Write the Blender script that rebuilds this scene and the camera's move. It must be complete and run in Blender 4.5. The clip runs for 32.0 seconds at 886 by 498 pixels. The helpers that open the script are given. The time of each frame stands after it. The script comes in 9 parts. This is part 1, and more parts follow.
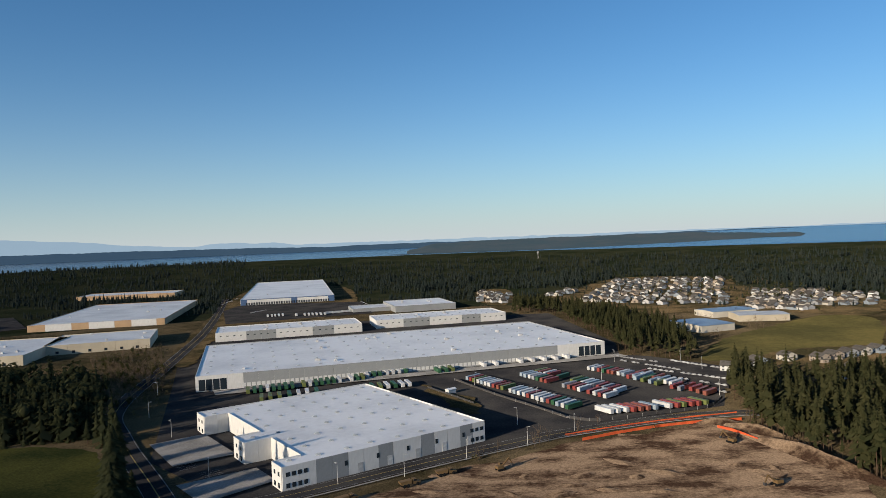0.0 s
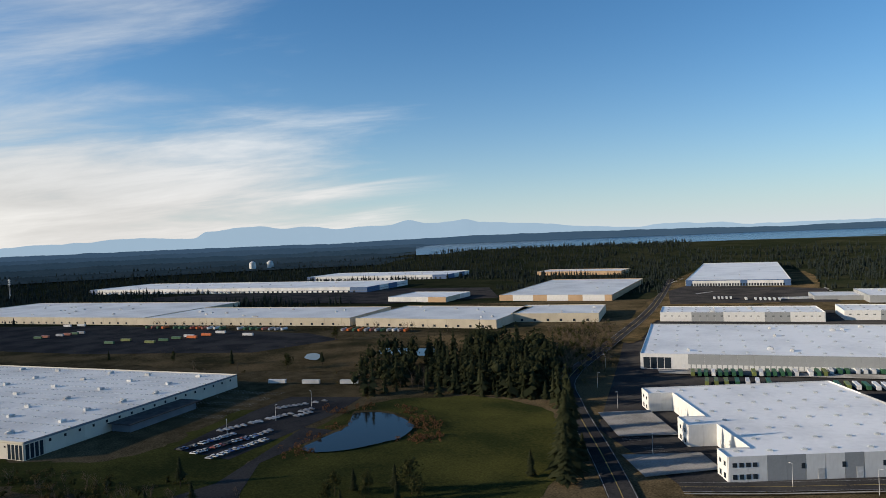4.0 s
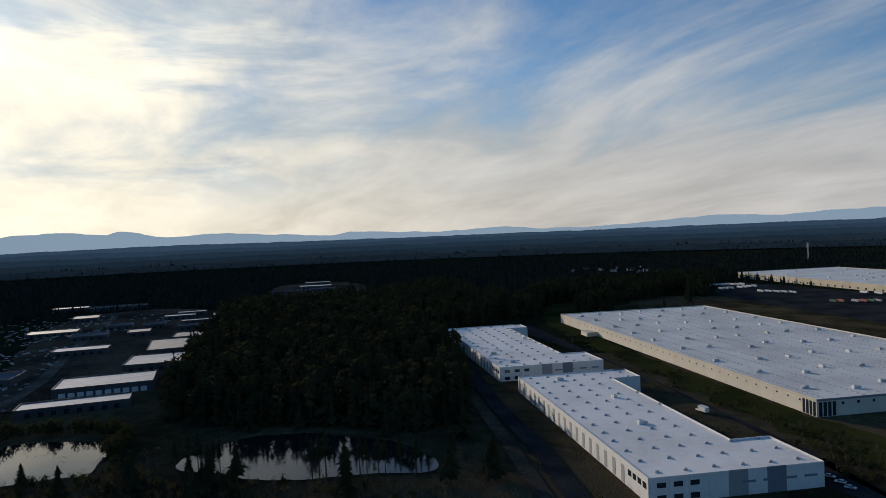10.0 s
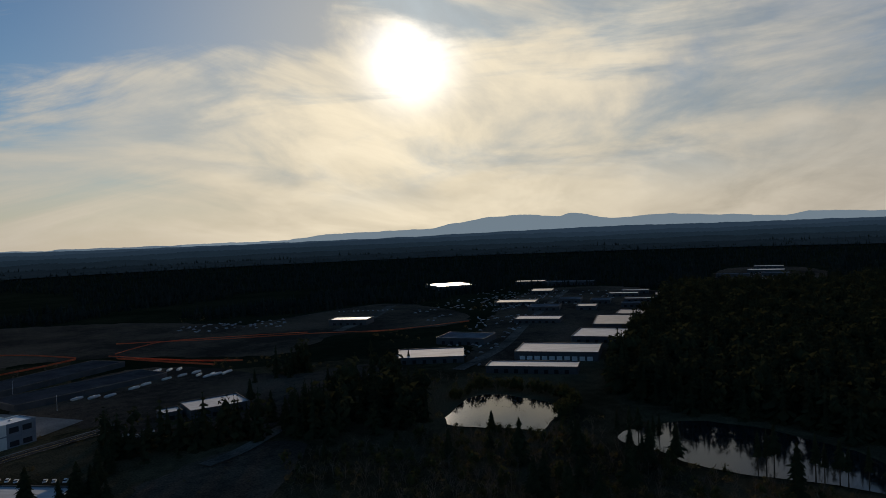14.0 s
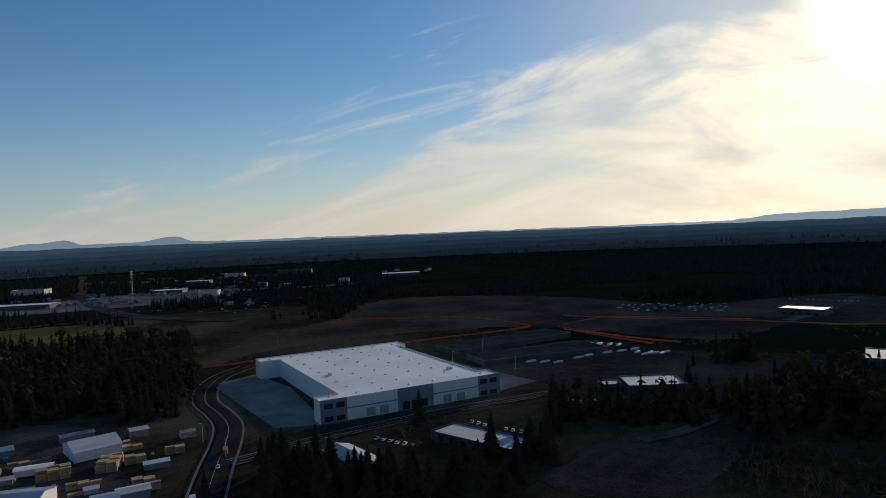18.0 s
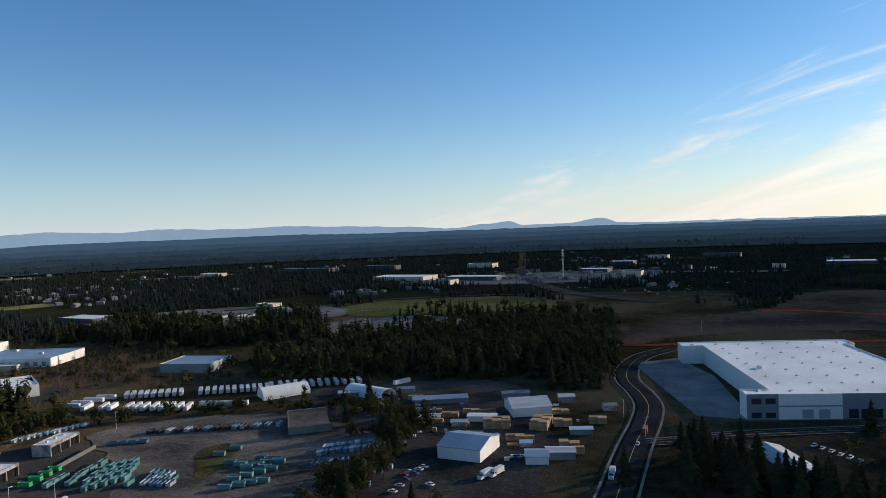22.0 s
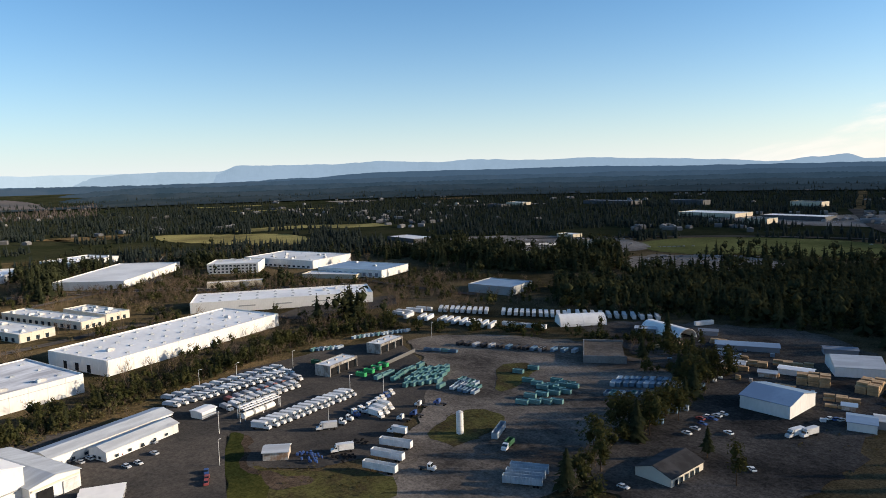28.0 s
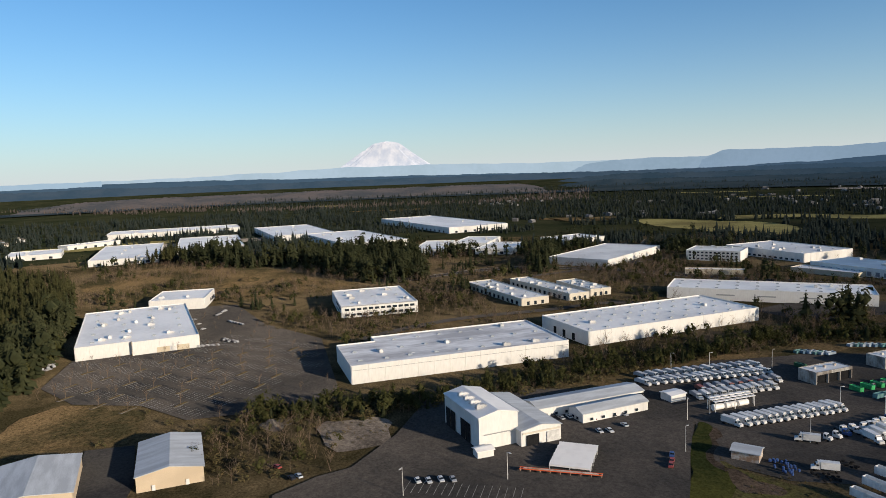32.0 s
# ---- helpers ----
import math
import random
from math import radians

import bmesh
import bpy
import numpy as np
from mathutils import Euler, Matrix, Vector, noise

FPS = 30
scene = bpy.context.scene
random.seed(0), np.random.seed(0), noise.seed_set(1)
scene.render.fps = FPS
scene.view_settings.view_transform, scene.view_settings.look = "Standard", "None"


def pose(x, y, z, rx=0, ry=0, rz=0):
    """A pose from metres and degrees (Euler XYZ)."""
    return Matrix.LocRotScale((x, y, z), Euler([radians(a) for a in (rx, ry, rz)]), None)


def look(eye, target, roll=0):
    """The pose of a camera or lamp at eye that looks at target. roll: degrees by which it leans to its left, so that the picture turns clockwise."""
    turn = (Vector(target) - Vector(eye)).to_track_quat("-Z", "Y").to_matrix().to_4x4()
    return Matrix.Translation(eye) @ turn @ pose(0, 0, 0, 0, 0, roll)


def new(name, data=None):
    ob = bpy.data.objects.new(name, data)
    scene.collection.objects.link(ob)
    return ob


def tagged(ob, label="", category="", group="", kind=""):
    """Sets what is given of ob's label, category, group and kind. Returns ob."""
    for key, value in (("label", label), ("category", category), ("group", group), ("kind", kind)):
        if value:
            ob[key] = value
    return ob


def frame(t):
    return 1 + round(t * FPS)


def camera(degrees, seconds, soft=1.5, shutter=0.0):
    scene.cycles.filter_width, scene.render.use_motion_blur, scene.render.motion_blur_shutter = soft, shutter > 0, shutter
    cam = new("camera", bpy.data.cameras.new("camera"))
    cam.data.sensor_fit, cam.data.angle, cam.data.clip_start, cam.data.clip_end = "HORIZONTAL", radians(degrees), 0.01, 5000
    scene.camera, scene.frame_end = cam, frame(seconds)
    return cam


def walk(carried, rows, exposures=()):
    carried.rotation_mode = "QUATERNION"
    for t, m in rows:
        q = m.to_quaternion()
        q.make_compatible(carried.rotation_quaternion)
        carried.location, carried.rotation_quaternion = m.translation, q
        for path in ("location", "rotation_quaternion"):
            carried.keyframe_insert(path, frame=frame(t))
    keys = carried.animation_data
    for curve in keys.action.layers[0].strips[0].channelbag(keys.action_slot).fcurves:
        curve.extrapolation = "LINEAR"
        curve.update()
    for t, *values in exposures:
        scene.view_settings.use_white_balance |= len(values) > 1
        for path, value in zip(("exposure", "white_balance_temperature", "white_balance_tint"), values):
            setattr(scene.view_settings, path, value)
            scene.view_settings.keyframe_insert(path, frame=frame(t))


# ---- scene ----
FOV = 65.29
EYE = 115.0
cam = camera(FOV, 32.0, soft=0.8)
# seconds, pitch, roll, yaw: a hover that turns on the spot
PATH = [
    (0.0, -0.87, 2.16, 0.0),
    (0.5, -0.93, 2.4, 4.43),
    (1.0, -0.95, 2.33, 8.96),
    (1.5, -0.96, 2.31, 13.49),
    (2.0, -1.0, 2.33, 17.94),
    (2.5, -1.03, 2.3, 22.42),
    (3.0, -1.03, 2.28, 26.81),
    (3.5, -1.07, 2.34, 31.16),
    (5.5, -1.08, 2.34, 50.0),
    (6.0, -1.1, 2.26, 54.81),
    (6.5, -1.11, 2.24, 60.17),
    (7.0, -1.12, 2.24, 65.53),
    (7.5, -1.15, 2.23, 70.72),
    (8.0, -1.18, 2.21, 75.82),
    (8.5, -1.22, 2.2, 80.88),
    (9.0, -1.29, 2.3, 85.82),
    (9.5, -1.31, 2.34, 90.74),
    (10.0, -1.37, 2.29, 95.7),
    (10.5, -1.38, 2.15, 100.75),
    (11.0, -1.45, 2.28, 105.74),
    (11.5, -1.48, 2.31, 110.52),
    (12.0, -1.49, 2.32, 114.98),
    (12.5, -1.5, 2.39, 119.33),
    (13.0, -1.51, 2.37, 123.23),
    (13.5, -1.52, 2.4, 127.15),
    (14.0, -1.51, 2.39, 131.24),
    (14.5, -1.52, 2.34, 135.46),
    (16.5, -1.58, 2.35, 153.53),
    (17.0, -1.61, 2.38, 157.86),
    (17.5, -1.61, 2.32, 162.23),
    (18.0, -1.59, 2.5, 166.54),
    (18.5, -1.6, 2.51, 170.85),
    (19.0, -1.59, 2.39, 175.13),
    (19.5, -1.58, 2.47, 179.35),
    (20.0, -1.6, 2.35, 183.63),
    (20.5, -1.62, 2.35, 187.88),
    (21.0, -1.62, 2.34, 192.14),
    (21.5, -1.67, 2.29, 196.37),
    (22.0, -1.68, 2.24, 200.67),
    (22.5, -1.69, 2.17, 204.78),
    (23.0, -1.73, 2.17, 208.81),
    (23.5, -1.77, 2.16, 212.86),
    (24.0, -1.79, 2.16, 216.85),
    (24.5, -1.81, 2.15, 220.81),
    (25.0, -1.81, 2.1, 224.21),
    (25.5, -1.91, 1.95, 225.24),
    (27.5, -5.4, 1.55, 225.31),
    (28.0, -6.54, 1.48, 225.33),
    (28.5, -7.02, 1.43, 225.29),
    (29.0, -6.95, 1.56, 229.04),
    (29.5, -6.82, 1.78, 235.68),
    (30.0, -6.7, 1.94, 242.31),
    (30.5, -6.61, 2.0, 247.99),
    (31.0, -6.55, 2.07, 253.25),
    (31.5, -6.53, 2.14, 258.54),
    (32.0, -6.52, 2.14, 263.8),
    ]
EXPOSURES = [(0.0, 0.05, 6450, 10), (3.5, 0.24, 6450, 10), (6.0, 0.22, 6250, 10), (9.0, -0.18, 6250, 11), (11.0, -0.5, 6600, 12), (13.0, -0.85, 6800, 12), (14.5, -0.9, 6850, 12), (17.0, -0.64, 6700, 11),
             (19.0, -0.14, 6500, 11), (21.0, 0.04, 6350, 12), (23.0, 0.44, 6450, 11), (25.5, 0.46, 6650, 10), (28.0, 0.62, 6750, 12), (30.0, 0.50, 6750, 11), (32.0, 0.2, 6550, 11)]
walk(cam, [(t, pose(0, 0, EYE, 90 + p, r, y)) for t, p, r, y in PATH], EXPOSURES)

# ---- light ----
SUN_AZ, SUN_EL = 133.4, 13.8          # degrees: turn from +y to the left, height
SUN_DIR = Vector((-math.sin(radians(SUN_AZ)) * math.cos(radians(SUN_EL)),
                  math.cos(radians(SUN_AZ)) * math.cos(radians(SUN_EL)), math.sin(radians(SUN_EL))))
lamp = bpy.data.lights.new("sun", "SUN")
lamp.energy, lamp.angle, lamp.color = 4.5, radians(0.6), (1.0, 0.85, 0.66)
sun = new("sun", lamp)
sun.matrix_basis = look(SUN_DIR * 400, (0, 0, 0))

world = bpy.data.worlds.new("sky")
scene.world = world
world.use_nodes = True


def sky_nodes(tree):
    """Clear winter sky with pale haze at the horizon and streaked high cloud round the sun's side."""
    n, l = tree.nodes, tree.links
    n.clear()

    def math_node(op, a, b=None, c=None, clamp=False):
        m = n.new("ShaderNodeMath")
        m.operation, m.use_clamp = op, clamp
        for k, v in enumerate((a, b, c)):
            if isinstance(v, (int, float)):
                m.inputs[k].default_value = v
            elif v is not None:
                l.new(v, m.inputs[k])
        return m.outputs[0]

    def dot(vec):
        m = n.new("ShaderNodeVectorMath")
        m.operation = "DOT_PRODUCT"
        l.new(tc.outputs["Generated"], m.inputs[0])
        m.inputs[1].default_value = vec
        return m.outputs["Value"]

    def mix(f, a, b):
        m = n.new("ShaderNodeMix")
        m.data_type = "RGBA"
        l.new(f, m.inputs[0])
        for k, v in ((6, a), (7, b)):
            if isinstance(v, tuple):
                m.inputs[k].default_value = (*v, 1)
            else:
                l.new(v, m.inputs[k])
        return m.outputs[2]

    tc = n.new("ShaderNodeTexCoord")
    sky = n.new("ShaderNodeTexSky")
    sky.sky_type, sky.sun_disc = "NISHITA", False
    sky.sun_elevation, sky.sun_rotation = radians(SUN_EL), radians(-SUN_AZ)
    sky.altitude, sky.air_density, sky.dust_density, sky.ozone_density = 100, 1.0, 0.1, 4.0
    tint = n.new("ShaderNodeMix")
    tint.data_type, tint.blend_type = "RGBA", "MULTIPLY"
    tint.inputs[0].default_value = 1
    tint.inputs[7].default_value = (*SKY_TINT, 1)
    l.new(sky.outputs[0], tint.inputs[6])
    def smooth_node(v, lo, hi, a=0.0, b=1.0):
        m = n.new("ShaderNodeMapRange")
        m.interpolation_type = "SMOOTHSTEP"
        for k, q in ((1, lo), (2, hi), (3, a), (4, b)):
            m.inputs[k].default_value = q
        l.new(v, m.inputs[0])
        return m.outputs[0]

    def vec(a, b, c=0.0):
        m = n.new("ShaderNodeCombineXYZ")
        for k, v in enumerate((a, b, c)):
            if isinstance(v, (int, float)):
                m.inputs[k].default_value = v
            else:
                l.new(v, m.inputs[k])
        return m.outputs[0]

    def noise_node(v, scale, detail, rough=0.55, warp=0.0):
        m = n.new("ShaderNodeTexNoise")
        for key, q in (("Scale", scale), ("Detail", detail), ("Roughness", rough), ("Distortion", warp)):
            m.inputs[key].default_value = q
        l.new(v, m.inputs[0])
        return m.outputs["Fac"]

    rise = dot((0, 0, 1))
    up = math_node("MAXIMUM", rise, 0.0)
    height = math_node("MULTIPLY", math_node("ARCSINE", rise), 57.3)
    mid = radians(100)                   # turn from the bearing 100 degrees, in degrees
    turn = math_node("MULTIPLY", math_node("ARCTAN2", dot((-math.cos(mid), -math.sin(mid), 0)), dot((-math.sin(mid), math.cos(mid), 0))), 57.3)
    sunward = math_node("POWER", math_node("MULTIPLY_ADD", dot(tuple(SUN_DIR)), 0.5, 0.5, True), 7.0)
    near_sun = math_node("POWER", math_node("MULTIPLY_ADD", dot(tuple(SUN_DIR)), 0.5, 0.5, True), 14.0)
    haze = math_node("POWER", math_node("SUBTRACT", 1.0, up, None, True), 11.0)
    haze_colour = mix(sunward, HAZE, HAZE_SUN)
    clear = mix(math_node("MULTIPLY", haze, 0.88), tint.outputs[2], haze_colour)
    # thin high veil that the sun lights from behind
    veil = math_node("POWER", math_node("MAXIMUM", dot(tuple(SUN_DIR)), 0.0), 18.0)
    clear = mix(math_node("MULTIPLY", veil, 0.85), clear, (8.6, 8.4, 7.6))
    # streaked cirrus on a high flat layer, drawn out along two winds
    sep = n.new("ShaderNodeSeparateXYZ")
    l.new(tc.outputs["Generated"], sep.inputs[0])
    den = math_node("ADD", up, 0.15)
    px, py = math_node("DIVIDE", sep.outputs[0], den), math_node("DIVIDE", sep.outputs[1], den)

    def streaks(bearing, along, across, seed):
        c, q = math.cos(radians(bearing)), math.sin(radians(bearing))
        u = math_node("ADD", math_node("MULTIPLY", px, -q * along), math_node("MULTIPLY", py, c * along))
        v = math_node("ADD", math_node("MULTIPLY", px, -c * across), math_node("MULTIPLY", py, -q * across))
        return noise_node(vec(u, v, seed), 1.0, 10, 0.6, 0.45)

    blend = n.new("ShaderNodeMix")
    l.new(smooth_node(turn, 40, 66), blend.inputs[0])
    l.new(streaks(118, 0.62, 1.35, 0.0), blend.inputs[2])
    skew = math_node("MULTIPLY", math_node("MULTIPLY_ADD", turn, 0.24, height), 0.24)
    l.new(noise_node(vec(math_node("MULTIPLY", turn, 0.05), skew, 4.3), 1.0, 10, 0.6, 0.6), blend.inputs[3])
    wisp = blend.outputs[0]
    broad = noise_node(vec(px, py, 2.0), 0.4, 3)
    west = smooth_node(turn, -84, -32)
    edge = math_node("MULTIPLY_ADD", turn, -0.31, 33.0)
    ragged = math_node("MULTIPLY_ADD", wisp, 22.0, -11.0)
    south = smooth_node(math_node("ADD", math_node("SUBTRACT", edge, height), ragged), -4.0, 6.5)
    field = math_node("MULTIPLY", west, south)
    low_bank = math_node("MULTIPLY", math_node("MULTIPLY", smooth_node(height, 1.5, 9.0, 0.2, 0.0), smooth_node(turn, 30, 58, 1.0, 0.15)), field)
    gaps = math_node("MULTIPLY", smooth_node(height, 6.0, 14.0, 0.0, 0.16), smooth_node(turn, -6.0, 26.0, 1.0, 0.25))
    side = math_node("SUBTRACT", math_node("MULTIPLY_ADD", field, smooth_node(turn, 36, 70, 0.60, 0.46), low_bank), math_node("MULTIPLY", gaps, field))
    thick = math_node("ADD", math_node("MULTIPLY_ADD", broad, 0.35, wisp), side)
    cover = smooth_node(thick, 0.90, 1.36)
    glow = math_node("POWER", math_node("MAXIMUM", dot(tuple(SUN_DIR)), 0.0), 40.0)
    disc = math_node("POWER", math_node("MAXIMUM", dot(tuple(SUN_DIR)), 0.0), 700.0)
    fold = n.new("ShaderNodeMapRange")
    fold.inputs[1].default_value, fold.inputs[2].default_value, fold.inputs[3].default_value, fold.inputs[4].default_value = 0.30, 0.72, 0.76, 1.12
    l.new(wisp, fold.inputs[0])
    # grey undersides of the thicker bars on the sun's side
    bars = smooth_node(noise_node(vec(math_node("MULTIPLY", turn, 0.055), math_node("MULTIPLY", height, 0.20), 6.5), 1.0, 7, 0.56, 0.5), 0.36, 0.60)
    dusk = math_node("SUBTRACT", 1.0, math_node("MULTIPLY", math_node("SUBTRACT", 1.0, bars), math_node("MULTIPLY", math_node("MULTIPLY", smooth_node(turn, -25, 18, 0.15, 1.0), smooth_node(turn, 44, 62, 1.0, 0.0)), smooth_node(height, 1.0, 7.0))))
    light = math_node("MULTIPLY", math_node("ADD", math_node("MULTIPLY_ADD", glow, 3.2, CLOUD_LIGHT), math_node("MULTIPLY", near_sun, 8.0)), fold.outputs[0])
    cloud = n.new("ShaderNodeMix")
    cloud.data_type, cloud.blend_type = "RGBA", "MULTIPLY"
    cloud.inputs[0].default_value = 1
    l.new(mix(dusk, (0.44, 0.52, 0.57), mix(sunward, mix(smooth_node(height, 2.0, 11.0), (1.02, 0.985, 0.95), (0.93, 0.97, 1.0)), (1.0, 0.90, 0.68))), cloud.inputs[6])
    l.new(light, cloud.inputs[7])
    total = n.new("ShaderNodeMix")
    total.data_type, total.blend_type = "RGBA", "ADD"
    total.inputs[0].default_value = 1
    l.new(mix(math_node("MULTIPLY", cover, 0.92), clear, cloud.outputs[2]), total.inputs[6])
    l.new(math_node("MULTIPLY", disc, math_node("MULTIPLY", math_node("MULTIPLY_ADD", bars, 1.2, 0.15), math_node("MULTIPLY", fold.outputs[0], 18.0))), total.inputs[7])
    bg, out = n.new("ShaderNodeBackground"), n.new("ShaderNodeOutputWorld")
    l.new(total.outputs[2], bg.inputs[0])
    bg.inputs[1].default_value = 0.108
    l.new(bg.outputs[0], out.inputs[0])


SKY_TINT = (0.68, 1.0, 1.14)
HAZE, HAZE_SUN = (5.3, 5.65, 5.9), (13.0, 10.2, 6.2)
CLOUD_LIGHT = 6.4
sky_nodes(world.node_tree)

# ---- materials ----
def mat(name, a, b=None, scale=0.2, rough=0.8, metal=0.0, fine=3.0, bump=0.0, spec=0.3, vary=0.0, stretch=(1, 1, 1), cut=(0.54, 0.80), tuft=0.0):
    """Two colours mixed by coarse and fine noise at real-world size; vary: brightness spread from object to object."""
    m = bpy.data.materials.new(name)
    m.use_nodes = True
    n, l = m.node_tree.nodes, m.node_tree.links
    p = n["Principled BSDF"]
    p.inputs["Roughness"].default_value, p.inputs["Metallic"].default_value = rough, metal
    p.inputs["Specular IOR Level"].default_value = spec
    p.inputs["Diffuse Roughness"].default_value = 1.0 if rough > 0.8 else 0.2
    if rough > 0.84:
        p.inputs["Specular IOR Level"].default_value = 0.0
    b = b or tuple(c * 0.8 for c in a)
    tc, mp = n.new("ShaderNodeTexCoord"), n.new("ShaderNodeMapping")
    mp.inputs["Scale"].default_value = stretch
    l.new(tc.outputs["Object"], mp.inputs["Vector"])
    big, small = n.new("ShaderNodeTexNoise"), n.new("ShaderNodeTexNoise")
    big.inputs["Scale"].default_value, big.inputs["Detail"].default_value = scale, 5
    small.inputs["Scale"].default_value, small.inputs["Detail"].default_value = fine, 3
    for t in (big, small):
        l.new(mp.outputs[0], t.inputs["Vector"])
    add = n.new("ShaderNodeMath")
    add.operation = "MULTIPLY_ADD"
    add.inputs[1].default_value = 0.35
    l.new(small.outputs["Fac"], add.inputs[0])
    l.new(big.outputs["Fac"], add.inputs[2])
    ramp = n.new("ShaderNodeMapRange")
    ramp.inputs[1].default_value, ramp.inputs[2].default_value = cut
    l.new(add.outputs[0], ramp.inputs[0])
    mix = n.new("ShaderNodeMix")
    mix.data_type = "RGBA"
    mix.inputs[6].default_value, mix.inputs[7].default_value = (*a, 1), (*b, 1)
    l.new(ramp.outputs[0], mix.inputs[0])
    col = mix.outputs[2]
    if tuft:                             # clods, tufts and small stones
        dots, spread, blot = n.new("ShaderNodeTexNoise"), n.new("ShaderNodeMapRange"), n.new("ShaderNodeMix")
        dots.inputs["Scale"].default_value, dots.inputs["Detail"].default_value, dots.inputs["Roughness"].default_value = 0.9, 5, 0.7
        l.new(tc.outputs["Object"], dots.inputs["Vector"])
        spread.inputs[1].default_value, spread.inputs[2].default_value, spread.inputs[3].default_value, spread.inputs[4].default_value = 0.34, 0.66, 1 - tuft, 1 + tuft
        l.new(dots.outputs["Fac"], spread.inputs[0])
        blot.data_type, blot.blend_type = "RGBA", "MULTIPLY"
        blot.inputs[0].default_value = 1
        l.new(col, blot.inputs[6])
        l.new(spread.outputs[0], blot.inputs[7])
        col = blot.outputs[2]
    if vary:
        info, hsv, rng = n.new("ShaderNodeObjectInfo"), n.new("ShaderNodeHueSaturation"), n.new("ShaderNodeMapRange")
        rng.inputs[3].default_value, rng.inputs[4].default_value = 1 - vary, 1 + vary
        l.new(info.outputs["Random"], rng.inputs[0])
        l.new(rng.outputs[0], hsv.inputs["Value"])
        l.new(col, hsv.inputs["Color"])
        col = hsv.outputs[0]
    l.new(col, p.inputs["Base Color"])
    if bump:
        bp = n.new("ShaderNodeBump")
        bp.inputs["Strength"].default_value, bp.inputs["Distance"].default_value = 0.6, bump
        l.new(add.outputs[0], bp.inputs["Height"])
        l.new(bp.outputs[0], p.inputs["Normal"])
    return m


M_WHITE_ROOF = mat("white_membrane", (0.82, 0.80, 0.765), (0.60, 0.585, 0.56), 0.02, 0.45, fine=0.3, spec=0.5, cut=(0.60, 0.95))
M_GREY_ROOF = mat("grey_membrane", (0.72, 0.71, 0.68), (0.50, 0.49, 0.47), 0.02, 0.5, fine=0.3, spec=0.5, cut=(0.56, 0.9))
M_WHITE_WALL = mat("white_paint", (0.72, 0.71, 0.68), (0.58, 0.57, 0.54), 0.04, 0.7, fine=0.8, stretch=(1, 1, 0.35))
M_GREY_WALL = mat("grey_paint", (0.32, 0.33, 0.33), (0.27, 0.28, 0.28), 0.06, 0.7, fine=1.0)
M_TAN_WALL = mat("tan_paint", (0.55, 0.48, 0.36), (0.47, 0.41, 0.31), 0.06, 0.75, fine=1.0)
M_ORANGE_WALL = mat("ochre_paint", (0.50, 0.34, 0.20), (0.43, 0.29, 0.17), 0.06, 0.75, fine=1.0)
M_ASPHALT = mat("asphalt", (0.026, 0.026, 0.029), (0.052, 0.050, 0.048), 0.03, 0.9, fine=0.6, tuft=0.22)
M_OLD_ASPHALT = mat("worn_asphalt", (0.046, 0.044, 0.042), (0.078, 0.070, 0.063), 0.02, 0.9, fine=0.25, tuft=0.3)
M_CONCRETE = mat("concrete", (0.27, 0.26, 0.245), (0.17, 0.165, 0.155), 0.05, 0.85, fine=0.8, tuft=0.15)
M_LAWN = mat("lawn", (0.060, 0.060, 0.018), (0.024, 0.030, 0.011), 0.02, 0.95, fine=0.4, tuft=0.35)
M_FIELD = mat("winter_pitch", (0.10, 0.085, 0.032), (0.055, 0.052, 0.022), 0.01, 0.95, fine=0.15, tuft=0.3)
M_PALE_FIELD = mat("bleached_grass", (0.19, 0.175, 0.075), (0.10, 0.09, 0.042), 0.008, 0.95, fine=0.1, tuft=0.3)
M_MEADOW = mat("olive_meadow", (0.135, 0.135, 0.05), (0.075, 0.08, 0.03), 0.008, 0.95, fine=0.1, tuft=0.3)
M_BANK = mat("mossy_bank", (0.092, 0.088, 0.032), (0.058, 0.046, 0.026), 0.05, 0.95, fine=0.5, tuft=0.45)
M_PALE_LOT = mat("bleached_gravel", (0.22, 0.20, 0.18), (0.12, 0.11, 0.10), 0.015, 0.95, fine=0.15, tuft=0.3)
M_SCRUB = mat("dry_grass", (0.125, 0.088, 0.046), (0.038, 0.034, 0.018), 0.02, 0.95, fine=0.3, tuft=0.55)
M_DIRT = mat("bare_earth", (0.25, 0.175, 0.115), (0.050, 0.030, 0.020), 0.04, 0.95, fine=0.35, bump=0.8, stretch=(1, 1.8, 1), cut=(0.58, 0.80), tuft=0.35)
M_YARD = mat("dark_packed_yard", (0.105, 0.092, 0.080), (0.030, 0.028, 0.026), 0.022, 0.95, fine=0.25, stretch=(1, 1.5, 1), cut=(0.46, 0.82), tuft=0.45)
M_DARK_DIRT = mat("dark_earth", (0.125, 0.090, 0.064), (0.046, 0.036, 0.028), 0.01, 0.95, fine=0.12, tuft=0.5)
# dark ground tone: closed canopy and its shade put into the colour
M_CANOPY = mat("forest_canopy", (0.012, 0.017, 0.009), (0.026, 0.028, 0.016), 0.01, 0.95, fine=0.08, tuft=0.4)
M_GRAVEL = mat("gravel", (0.195, 0.168, 0.142), (0.055, 0.048, 0.042), 0.020, 0.95, fine=0.25, stretch=(1, 1.5, 1), cut=(0.50, 0.84), tuft=0.4)
M_KERB = mat("stained_kerb", (0.15, 0.14, 0.125), (0.09, 0.085, 0.075), 0.2, 0.9)
